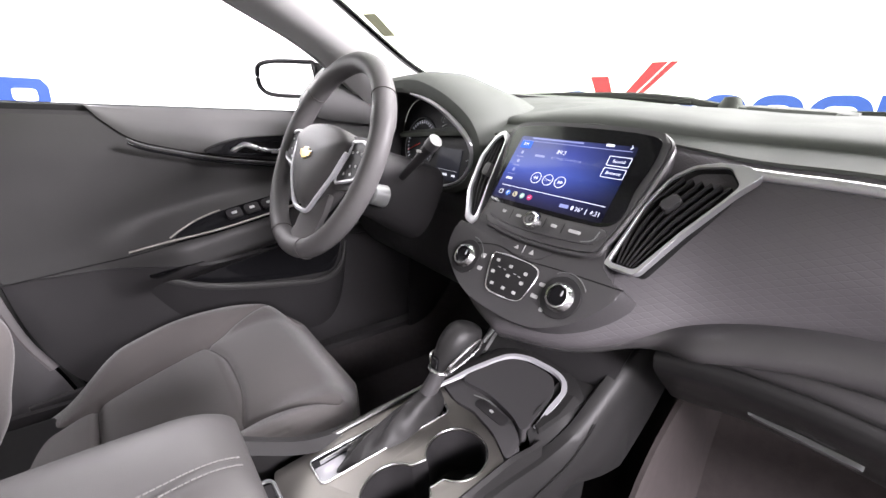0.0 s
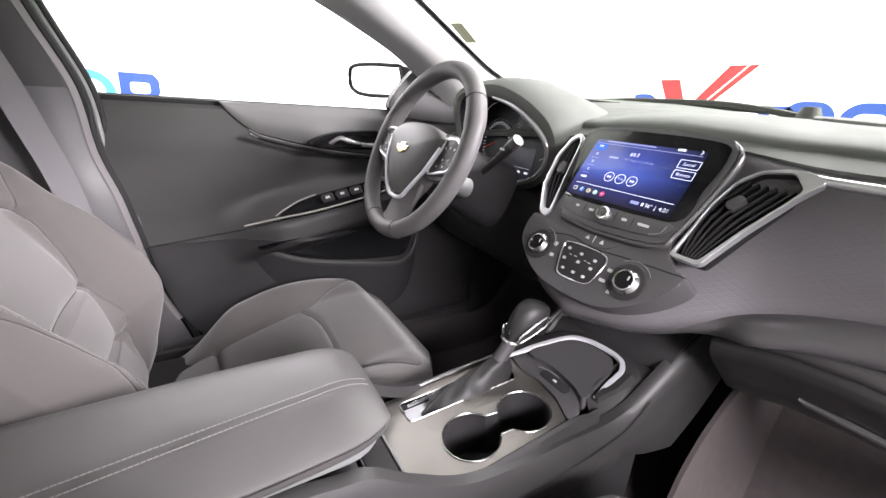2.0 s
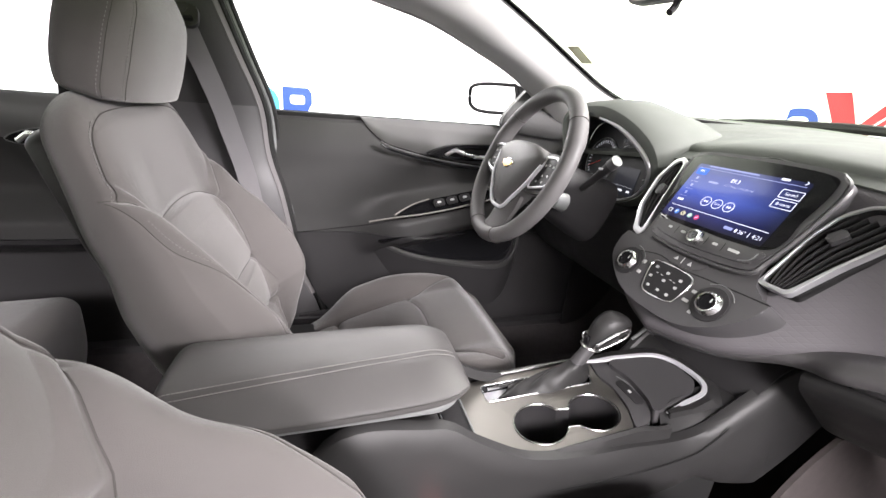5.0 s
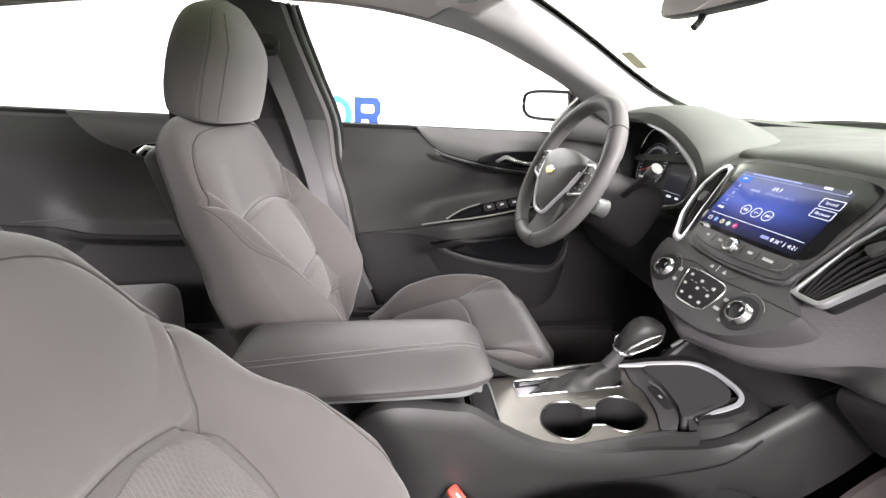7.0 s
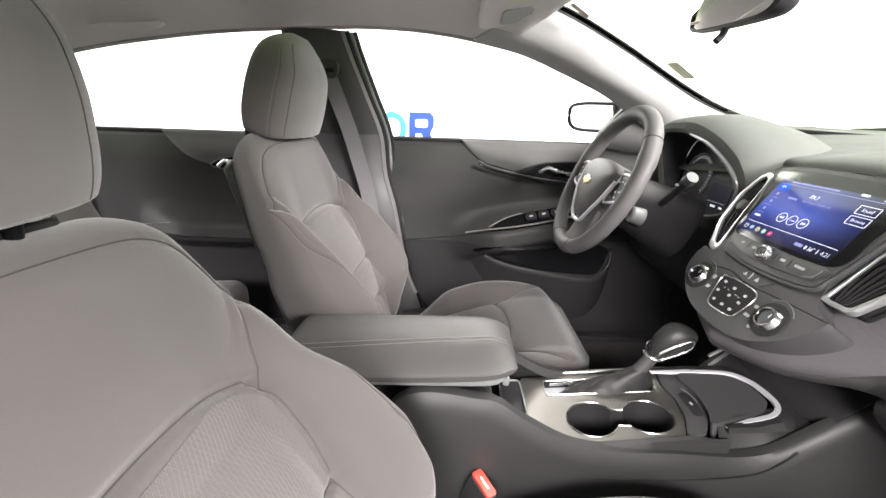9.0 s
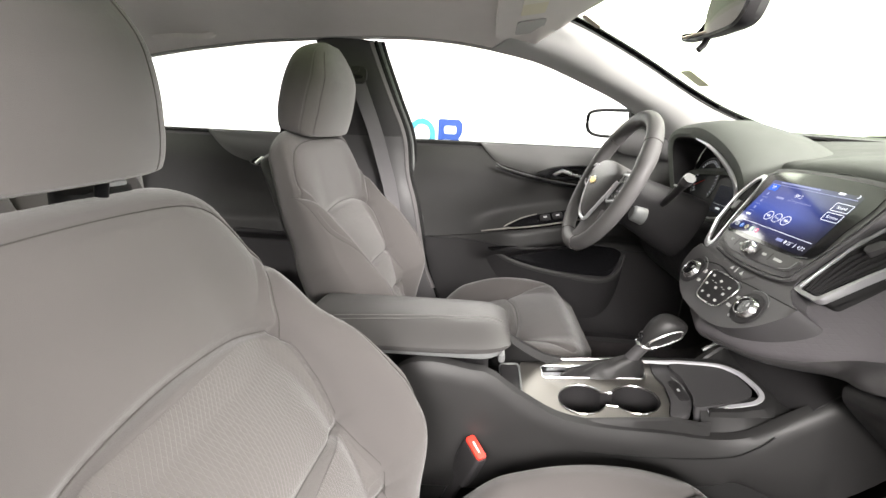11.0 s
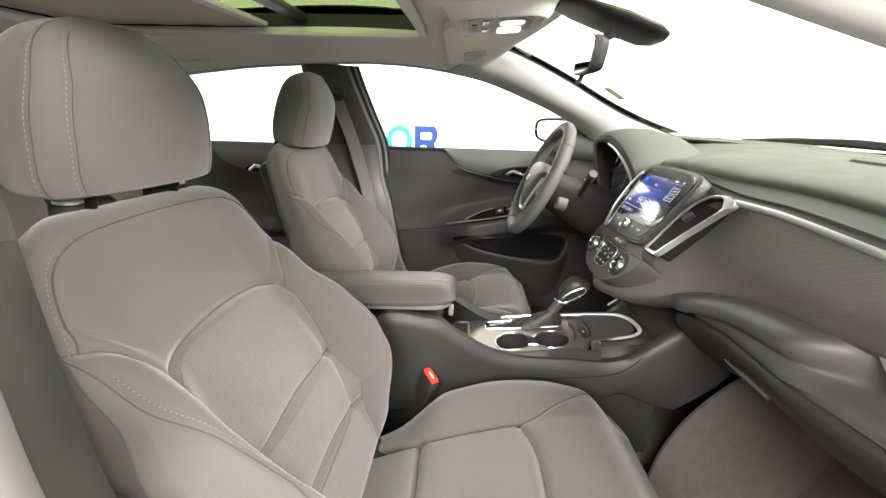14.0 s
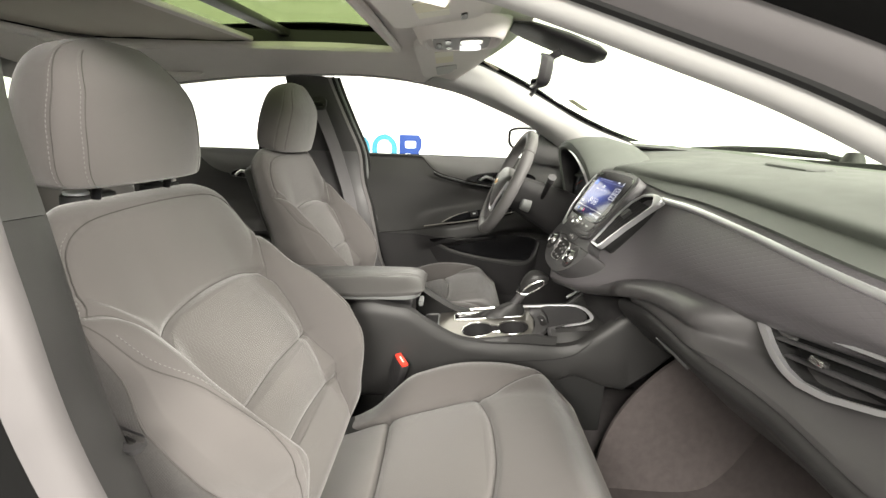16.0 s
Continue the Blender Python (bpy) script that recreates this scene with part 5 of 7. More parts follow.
    vee = [W(a, b2, c) for a, b2, c in [(p.x, p.y, p.z) for p in spline([(-0.105, 0.01, 0.012), (-0.088, -0.034, 0.014), (-0.058, -0.072, 0.012), (-0.03, -0.1, 0.008), (0.0, -0.105, 0.006), (0.03, -0.1, 0.008), (0.058, -0.072, 0.012), (0.088, -0.034, 0.014), (0.105, 0.01, 0.012)], 6)]]
    part("chrome_accent", tube(vee, 0.0042, 8), RIM, w, "bright V-shaped accent below the pad")
    # column shroud, stalks
    rows = []
    for k, (rw, rh) in zip(np.linspace(0, 1, 8), ((0.052, 0.05), (0.058, 0.058), (0.062, 0.062), (0.064, 0.066), (0.066, 0.07), (0.068, 0.074), (0.07, 0.078), (0.07, 0.08))):
        rows.append([W(rw * math.copysign(abs(math.cos(a)) ** 0.7, math.cos(a)), rh * math.copysign(abs(math.sin(a)) ** 0.7, math.sin(a)) - 0.012, -0.025 - 0.2 * k) for a in np.linspace(0, 2 * math.pi, 32, endpoint=False)])
    col = thing("steering_column", (-0.359, 0.05, 0.85), "black plastic steering column shroud with two stalks", "steering column")
    part("shroud", sheet(rows, closed_v=True, caps=True), DARK, col)
    for s, tip in ((1, Vector((-0.186, 0.002, 0.996))), (-1, W(-0.135, 0.04, -0.05))):
        base = Vector((-0.272, -0.004, 0.925)) if s > 0 else W(s * 0.06, 0.0, -0.075)
        st = part("stalk", tube([base, base.lerp(tip, 0.45), base.lerp(tip, 0.75), tip], 0.0105, 12, taper=lambda k: 0.6 + 0.5 * k), DARK, col, "black column stalk")
        part("stalk_cap", tube([base.lerp(tip, 0.86), tip + (tip - base) * 0.02], 0.0118, 14), PANEL, st, "grey ribbed end of the stalk")
        part("stalk_mark", block((0.012, 0.002, 0.004), Matrix.Translation(base.lerp(tip, 0.7) + Vector((0, -0.011, 0.003))), 0.0005), WHITEMARK, st)
    part("ignition_bezel", turned([(0.0001, 0.0), (0.014, 0.0), (0.018, -0.004), (0.02, -0.03)], frame3(W(0.088, -0.035, -0.06), (1, 0, 0), (0, 0.3, 1))), TRIM, col)
    # pedals
    for x, wd, hh in ((-0.25, 0.055, 0.16), (-0.38, 0.11, 0.06)):
        p = thing("pedal", (x, 0.4, 0.36), "black ribbed rubber foot pedal", "pedal", "foot pedals")
        f = frame3((x, 0.35, 0.42), (1, 0, 0), (0, 0.55, 0.83))
        part("pad", slab(rounded(wd, hh, 0.012), f, 0, 0.014, 0.004), RUBBER, p)
        for k in np.linspace(-0.35, 0.35, 4):
            part("rib", slab(rounded(0.004, hh * 0.8, 0.0018, 3, k * wd, 0), f, 0.013, 0.017), PANEL, p)
        part("arm", tube([f(0, hh * 0.3, 0), Vector((x, 0.5, 0.62)), Vector((x, 0.58, 0.72))], 0.009, 8), DARK, p)


steering()


# ---------------------------------------------------------------- centre console
CON = frame3((0, 0, 0.632), (1, 0, 0), (0, 1, 0.14))   # top plate of the console


def rail_z(y):
    return lerp_table(y, [-0.75, -0.56, -0.53, -0.40, -0.342, -0.268, -0.2, -0.1, 0.04, 0.1, 0.15, 0.25, 0.36], [0.62, 0.65, 0.684, 0.686, 0.652, 0.612, 0.6, 0.6, 0.61, 0.662, 0.702, 0.735, 0.75])


def console():
    c = thing("centre_console", (0, -0.2, 0.24), "dark centre console with a silver plate and two cup holders", "centre console")
    ys = np.r_[np.linspace(-0.75, 0.3, 60)]
    for s in (-1, 1):
        rows = []
        for y in ys:
            z = rail_z(y)
            low = np.interp(y, [-0.75, -0.2, 0.0, 0.04, 0.1, 0.16, 0.22, 0.3], [0.42, 0.46, 0.51, 0.53, 0.51, 0.5, 0.55, 0.64])
            wide = 0.105 + 0.014 * float(smoothstep(-0.02, 0.16, y))
            pts = [(wide - 0.018, z - 0.012), (wide - 0.010, z), (wide, z - 0.002), (wide + 0.007, z - 0.012), (wide + 0.01, z - 0.03), (wide + 0.013, 0.5 * (z - 0.03 + low + 0.012)), (wide + 0.013, low + 0.012), (wide + 0.004, low)]
            rows.append([(s * a, float(y), float(b)) for a, b in pts])
        part("side_panel", thicken(sheet(rows), -0.004), VINYL, c, "dark satin side of the console")
        gap = spline([(s * 0.126, 0.07, 0.63), (s * 0.124, 0.05, 0.604), (s * 0.122, 0.01, 0.578), (s * 0.1205, -0.1, 0.562), (s * 0.1185, -0.3, 0.556), (s * 0.1185, -0.55, 0.56)], 8)
        part("panel_gap", tube(gap, 0.0011, 5), RUBBER, c)
    part("core", block((0.2, 0.86, 0.28), pose(0, -0.3, 0.38), 0.01), RUBBER, c)
    back = block((0.2, 0.02, 0.42), pose(0, -0.74, 0.44), 0.008)
    part("rear_panel", back, PANEL, c)
    # silver top plate with the cup and gear openings
    r1, r2 = (0.037, -0.209, 0.043), (0.041, -0.116, 0.041)
    cup = [(r1[0] + r1[2] * math.cos(a), r1[1] + r1[2] * math.sin(a)) for a in np.linspace(radians(118), radians(422), 30)]
    cup += [(r2[0] + r2[2] * math.cos(a), r2[1] + r2[2] * math.sin(a)) for a in np.linspace(radians(-62), radians(242), 30)]
    gate = [(-0.077, -0.272), (-0.034, -0.272), (-0.022, -0.078), (-0.064, -0.066)]
    gate = smooth_corner(gate, 0.008)
    plate = smooth_corner([(-0.094, -0.315), (0.05, -0.322), (0.09, -0.27), (0.094, -0.2), (0.094, -0.078), (0.05, -0.06), (0.0, -0.053), (-0.03, -0.06), (-0.078, -0.05), (-0.088, -0.1)], 0.012)
    p = part("top_plate", slab(plate, CON, -0.006, 0.0, 0.0012, holes=[cup[::-1], gate[::-1]]), SATIN, c, "warm silver top plate")
    part("cup_rim", tube([CON(a, b, 0.0008) for a, b in cup], 0.0012, 6, True), STEEL, p, "bright ring round the cup holders")
    part("gate_rim", tube([CON(a, b, 0.0008) for a, b in gate], 0.0014, 6, True), CHROME, p)
    well = [[CON(a, b, -0.002) for a, b in cup], [CON(0.038 + (a - 0.038) * 0.97, b, -0.03) for a, b in cup], [CON(0.038 + (a - 0.038) * 0.9, -0.163 + (b + 0.163) * 0.97, -0.075) for a, b in cup]]
    part("cup_well", thicken(sheet(well, closed_v=True), 0.002), DARK, c, "black cup holder well")
    part("cup_floor", slab([(0.038 + (a - 0.038) * 0.92, -0.163 + (b + 0.163) * 0.98) for a, b in cup], CON, -0.08, -0.074), DARK, c)
    for x, y in ((0.037, -0.209), (0.041, -0.116)):
        part("cup_mat", slab(circle(x, y, 0.03), CON, -0.074, -0.07, 0.001), RUBBER, c, "rubber cup mat")
        part("cup_finger", block((0.016, 0.03, 0.035), Matrix.Translation(CON(0.074, y - 0.01, -0.032)) @ pose(0, 0, 0, 0, -12, 20), 0.006), RUBBER, c)
    gw = [[CON(a, b, -0.001) for a, b in gate], [CON(a * 0.96 - 0.002, b, -0.035) for a, b in gate]]
    part("gate_well", thicken(sheet(gw, closed_v=True), 0.002), GLOSS, c)
    part("gate_floor", slab([(a * 0.96 - 0.002, b) for a, b in gate], CON, -0.018, -0.014), RIM, c, "polished plate under the gear lever")
    part("gate_strip", tube([CON(-0.07, y, -0.004) for y in np.linspace(-0.26, -0.16, 8)], 0.003, 6, flat=0.5), CHROME, c)
    for a, b in (((-0.098, -0.262), (-0.084, -0.03)), ):
        part("side_strip", tube([CON(a[0], a[1], 0.003), CON(-0.092, -0.15, 0.004), CON(b[0], b[1], 0.004)], 0.0036, 8, flat=1.2), STEEL, c, "bright strip beside the lever")
    # dark band with the parking-brake key before the plate
    band = smooth_corner([(-0.082, -0.048), (-0.03, -0.058), (0.0, -0.051), (0.05, -0.058), (0.092, -0.076), (0.092, -0.052), (0.08, -0.038), (0.055, -0.024), (0.0, -0.018), (-0.04, -0.022), (-0.08, -0.02)], 0.008)
    bd = part("key_band", slab(band, CON, -0.008, 0.003, 0.003), PANEL, c, "dark band with a parking brake key")
    part("brake_key", slab(rounded(0.06, 0.018, 0.007, 5, 0.022, -0.034), CON, 0.002, 0.0045, 0.001), DARK, bd)
    part("key_mark", slab(rounded(0.007, 0.004, 0.001, 2, 0.022, -0.034), CON, 0.0045, 0.0052), WHITEMARK, bd)
    part("silver_arc", tube([CON(a, b, 0.004) for a, b in line2([(-0.02, -0.03), (0.0, -0.023), (0.02, -0.022)], 5)], 0.0009, 5), TRIM, bd)
    # deep tray with a bright rim
    tray = smooth_outline([(-0.052, -0.022), (-0.05, 0.02), (-0.038, 0.062), (-0.012, 0.08), (0.032, 0.083), (0.054, 0.068), (0.066, 0.044), (0.074, 0.005), (0.078, -0.03), (0.05, -0.022), (0.0, -0.017)], 6)
    mid = lambda a, b, k: (0.014 + (a - 0.014) * k, 0.022 + (b - 0.022) * k)
    rows = [[CON(*mid(a, b, k), h) for a, b in tray] for k, h in ((1.0, 0.011), (0.985, -0.006), (0.93, -0.026), (0.9, -0.029), (0.83, -0.029), (0.8, -0.034), (0.4, -0.034))]
    tr = part("tray", sheet(rows, closed_v=True, caps=True), PANEL, c, "dark phone tray")
    part("tray_mat", slab([mid(a, b, 0.78) for a, b in tray], CON, -0.034, -0.031, 0.001), VINYL, tr, "black rubber mat")
    rim = line2([(-0.07, -0.08), (-0.0625, -0.03), (-0.06, 0.0), (-0.05, 0.05), (-0.04, 0.074), (-0.02, 0.088), (0.0, 0.093), (0.034, 0.0945), (0.056, 0.087), (0.07, 0.07), (0.0755, 0.05), (0.0785, 0.03), (0.081, 0.01), (0.0835, -0.012)], 8)
    band = []
    for i, (a, b) in enumerate(rim):
        p, q = rim[max(0, i - 1)], rim[min(len(rim) - 1, i + 1)]
        n = Vector((q[1] - p[1], p[0] - q[0])).normalized()
        thin = float(smoothstep(len(rim) - 18, len(rim) - 1, i))
        w = 0.0047 * (0.35 + 0.65 * float(smoothstep(0, 12, i))) * (1 - 0.72 * thin)
        band.append([CON(a + n.x * w * k, b + n.y * w * k, h * (1 - 0.28 * thin)) for k, h in ((1.0, 0.008), (0.8, 0.0125), (-0.8, 0.0125), (-1.0, 0.007))])
    part("tray_rim", thicken(sheet(band), 0.002), RIM, c, "bright satin tray rim")
    # surround of the tray, falling to the rails
    rows = []
    for i, (a, b) in enumerate(rim):
        k = float(smoothstep(0.03, 0.085, b))
        sgn = -1 if a < 0.014 else 1
        room = 0.088 + 0.014 * float(smoothstep(-0.02, 0.16, b))
        fit = lambda x: math.copysign(min(abs(x), room), x)
        rows.append([CON(a, b, 0.008), CON(fit(a + sgn * 0.012), b + 0.014 * k, 0.008), CON(fit(a + sgn * 0.03), b + 0.02 * k, 0.0)])
    dive = lambda b: 0.012 * float(smoothstep(-0.075, -0.02, b))
    skirt = [[CON(0.0915, b, -dive(b)), CON(0.0935, b, 0.0015 - dive(b)), CON(0.0965, b, -0.001 - dive(b)), Vector((0.1, b, min(CON(0, b, -0.004 - dive(b)).z, rail_z(b) - 0.004)))] for b in np.linspace(-0.3, -0.012, 30)]
    part("plate_border", thicken(sheet(skirt), -0.002), VINYL, c, "dark border beside the plate")
    part("tray_surround", thicken(sheet(rows), -0.003), VINYL, c)
    # shoulders between the tray and the rails
    for s, edge in ((1, ((-0.09, 0.088), (-0.024, 0.079), (0.005, 0.071), (0.044, 0.064), (0.068, 0.055), (0.11, 0.05))), (-1, ((-0.09, 0.07), (-0.022, 0.053), (0.02, 0.05), (0.06, 0.04), (0.08, 0.02), (0.11, 0.02)))):
        rows = []
        for y in np.linspace(-0.02, 0.105, 24):
            a = float(np.interp(y, [q[0] for q in edge], [q[1] for q in edge]))
            top = CON(s * a, y, 0.006 * float(smoothstep(-0.03, 0.02, y)))
            wide = 0.105 + 0.014 * float(smoothstep(-0.02, 0.16, y))
            rows.append([top + Vector((0, 0, -0.004)), top, top.lerp(Vector((s * (wide - 0.012), y, rail_z(y) - 0.004)), 0.6), Vector((s * (wide - 0.012), y, rail_z(y) - 0.004))])
        part("tray_shoulder", thicken(sheet(rows), -0.002), VINYL, c)
    # front of the console climbing under the dashboard
    rows = [[(x, y, z + 0.012 * (1 - (x / 0.11) ** 2)) for x in np.linspace(-0.105, 0.118, 15)] for y, z in ((0.109, 0.64), (0.113, 0.66), (0.123, 0.685), (0.152, 0.714), (0.21, 0.742))]
    part("upper_ramp", thicken(sheet(rows), -0.004), DARK, c, "dark ramp rising under the dashboard")
    part("panel_gap", tube([(0.0, 0.109, 0.665), (0.001, 0.119, 0.694), (0.003, 0.148, 0.728)], 0.0012, 5), RUBBER, c)
    part("edge_strip", tube([(-0.098, 0.06, 0.655), (-0.1, 0.11, 0.69), (-0.1, 0.16, 0.73)], 0.0035, 6), TRIM, c, "grey edge of the ramp")
    # slot behind the plate: a solid black block stands in for its shaded inside
    part("rear_slot_shade", block((0.14, 0.04, 0.06), Matrix.Translation(CON(-0.01, -0.342, -0.025)), 0.006), DARK, c, "black block painting the shade of the slot before the armrest")
    part("slot_rim", tube([CON(a, b, 0.002) for a, b in rounded(0.15, 0.04, 0.01, 5, -0.01, -0.338)], 0.0025, 6, True), TRIM, c)
    armrest(c)
    lever()


def armrest(c):
    at = frame3((0.012, -0.735, 0.712), (1, 0, 0), (0, 1, 0.03))
    half = lambda l: lerp_table(l, [0, 0.5, 0.85, 1], [0.094, 0.096, 0.09, 0.082])
    sewn = lambda b: 0.048 - 0.09 * b
    body, on, _ = pillow(at, 0.384, half, lambda l: 0.028, lambda l: 0.014, lambda X, L: -0.01 * (X / 0.1) ** 2 - 0.012 * smoothstep(0.02, 0.1, X) - seam_dip(X, L, [(sewn(0.0), 0.0), (sewn(0.384), 0.384)], 0.0028, 0.002), nl=70, nphi=120, power=0.5, ends=(0.06, 0.15))
    a = part("armrest", body, ARM, c, "black vinyl armrest lid with twin stitching")
    for x in (-0.005, 0.005):
        pts = [on(sewn(float(l)) + x, float(l), 0.0006) for l in np.linspace(0.012, 0.374, 60)]
        part("stitching", stitches(pts, 0.0046, (0.0036, 0.0009, 0.0006)), THREAD, a, "pale twin stitching")
    rows = [[at(x, l, h) for x, l in rounded(0.178 * k, 0.366, 0.045, 6, 0, 0.19)] for h, k in ((-0.006, 1.0), (-0.013, 1.0), (-0.018, 0.96))]
    part("lid_base", sheet(rows, closed_v=True, caps=True), TRIM, a, "grey satin lower edge of the lid")
    part("bin", block((0.175, 0.34, 0.16), pose(0, -0.555, 0.585), 0.01), DARK, c)
    part("latch", block((0.04, 0.012, 0.016), pose(0.02, -0.362, 0.672), 0.004), TRIM, c)


def lever():
    g = thing("gear_lever", (-0.045, -0.12, 0.6), "gear lever with a black knob and a gathered boot", "gear lever")
    base, top = CON(-0.048, -0.14, -0.02), Vector((-0.04, -0.052, 0.732))
    axis = (top - base).normalized()
    side = Vector((1, 0, 0))
    L = frame3(base, (1, 0, 0), axis.cross(Vector((1, 0, 0))) * 1.0)
    fr = frame3(base, side, Vector((0, 1, 0)))
    rows = []
    for k in np.linspace(0, 1, 22):
        c = base.lerp(base + axis * 0.072, k)
        w, l = 0.03 - 0.018 * k, 0.068 * (1 - k) ** 0.8 + 0.013
        ring = []
        for j in range(48):
            a = 2 * math.pi * j / 48
            fold = 1 + 0.10 * (1 - k) * math.sin(7 * a + 9 * k) * (0.5 + 0.5 * math.sin(3.1 * a))
            ring.append(c + Vector((w * math.cos(a) * fold, l * math.sin(a) * fold - 0.02 * (1 - k) ** 2, 0.006 * math.sin(5 * a + 14 * k) * (1 - k))))
        rows.append(ring)
    part("boot", sheet(rows, closed_v=True, caps=True), VINYL, g, "black gathered leatherette boot")
    shaft = [base + axis * s for s in (0.066, 0.085, 0.106)]
    part("collar", tube(shaft, 0.0125, 16, taper=lambda k: 1 - 0.1 * k, up=(1, 0, 0)), PANEL, g)
    kf = frame3(base + axis * 0.103, (1, 0, 0), axis.cross(Vector((1, 0, 0))))
    # knob: taller than wide, leaning back at the top
    rows = []
    for h, rx, ry, dy in ((0.0, 0.013, 0.014, 0.0), (0.012, 0.0165, 0.018, 0.0), (0.026, 0.0215, 0.026, 0.003), (0.042, 0.0248, 0.032, 0.006), (0.056, 0.025, 0.033, 0.008), (0.068, 0.0215, 0.028, 0.008), (0.075, 0.014, 0.018, 0.007), (0.0775, 0.004, 0.006, 0.006)):
        rows.append([base + axis * (0.106 + h) + Vector((rx * math.cos(a), ry * math.sin(a) * 0.9 + dy, -0.3 * ry * math.sin(a))) for a in np.linspace(0, 2 * math.pi, 36, endpoint=False)])
    sm = [[p for p in r] for r in zip(*[spline(col, 4) for col in zip(*rows)])]
    k = part("knob", sheet(sm, closed_v=True, caps=True), VINYL, g, "smooth black gear knob")
    u = axis
    for s in (-1, 1):
        loop = [base + axis * (0.106 + h) + Vector((x, y, 0)) for h, x, y in ((0.004, 0.015, -0.006), (0.022, 0.0215, -0.012), (0.046, 0.0262, -0.002), (0.058, 0.0262, 0.018), (0.04, 0.0255, 0.028), (0.02, 0.0205, 0.02), (0.004, 0.015, 0.008))] if s > 0 else \
               [base + axis * (0.106 + h) + Vector((x, y, 0)) for h, x, y in ((0.004, -0.015, -0.006), (0.022, -0.0215, -0.012), (0.02, -0.0205, 0.02), (0.004, -0.015, 0.008))]
        part("chrome_frame", tube(spline(loop, 5, True), 0.0022, 8, True), CHROME, k, "bright chrome frame of the knob")
    part("chrome_ring", tube([base + axis * 0.108 + Vector((0.0155 * math.cos(a), 0.0165 * math.sin(a), -0.004 * math.sin(a))) for a in np.linspace(0, 2 * math.pi, 28, endpoint=False)], 0.0032, 8, True), CHROME, k)
    part("shift_button", block((0.012, 0.006, 0.02), Matrix.Translation(base + axis * 0.124 + Vector((0.0, -0.02, 0))), 0.002), GLOSS, k)


console()


# ---------------------------------------------------------------- driver-side doors
def door_x(y, z, y_arm0, y_arm1, arm_z):
    """Inner skin of a door: how far out from the middle of the car, by place along and height."""
    x = 0.772 + 0.02 * float(smoothstep(0.9, 1.03, z)) - 0.012 * float(smoothstep(0.75, 0.5, z)) + 0.01 * math.sin(3 * (z - 0.6))
    along = float(smoothstep(y_arm0 - 0.12, y_arm0 + 0.1, y) * (1 - smoothstep(y_arm1 - 0.06, y_arm1 + 0.06, y)))
    top = float(smoothstep(arm_z + 0.10, arm_z + 0.005, z))
    bottom = float(smoothstep(arm_z - 0.075, arm_z - 0.03, z))
    x -= 0.055 * along * top * bottom
    sink = float(smoothstep(arm_z + 0.13, arm_z + 0.2, z))
    return x - 0.012 * (1 - sink) * top * along


def door(name, y0, y1, lines, arm_z, label, group="car doors", rear=None):
    """A door from y0 (hinge end is the larger y) with its inner skin; lines gives the sweep that parts the two tones."""
    d = thing(name, (-0.8, 0.5 * (y0 + y1), 0.33), label, "car door", group)
    ys, zs = np.linspace(y0, y1, 90), np.r_[np.linspace(0.34, 1.0, 80), [1.01, 1.018, 1.023]]
    arm0, arm1 = y0 + 0.28, y1 - 0.12
    rows = []
    for y in ys:
        low = 0.34
        row = []
        for z in zs:
            x = door_x(y, z, arm0, arm1, arm_z(y))
            if z > 1.0:
                x += (z - 1.0) * 1.2
            back = rear(z) if rear else y0
            row.append((-x, back + (y - y0) * (y1 - back) / (y1 - y0), z))
        rows.append(row)
    cut = int(np.argmin(np.abs(zs - 0.672)))
    part("inner_skin", thicken(sheet([r[cut:] for r in rows]), 0.008), DOORSKIN, d, "dark grained door skin")
    part("lower_panel", thicken(sheet([r[:cut + 1] for r in rows]), 0.008), DARK, d, "black hard plastic lower panel")
    rows = [[(-x, y, z) for z, x in ((0.3, 0.84), (0.6, 0.9), (0.85, 0.905), (0.99, 0.885), (1.008, 0.865))] for y in np.linspace(y0, y1, 12)]
    part("outer_skin", thicken(sheet(rows), 0.004), UNDERSEAL, d, "black painted outer skin")
    part("window_seal", block((0.05, y1 - y0, 0.016), pose(-0.835, 0.5 * (y0 + y1), 1.0125), 0.004), RUBBER, d)
    # smooth grey upper wing swept round the handle
    upper = line2(lines, 8)
    rows = []
    for y, z in upper:
        zt = 1.02
        rows.append([(-(door_x(y, min(1.0, z + (zt - z) * k), arm0, arm1, arm_z(y)) - 0.005 - 0.012 * math.sin(math.pi * min(1, k * 1.2)) * min(1, (zt - z) / 0.1)) - (0.006 if k > 0.97 else 0), y, z + (zt - z) * k) for k in np.linspace(0, 1, 12)])
    part("upper_wing", thicken(sheet(rows), 0.004), WING, d, "smooth grey satin upper wing")
    part("wing_gap", tube([(-(door_x(y, z, arm0, arm1, arm_z(y)) - 0.003), y, z) for y, z in upper], 0.0022, 6), RUBBER, d)
    return d, upper, arm0, arm1


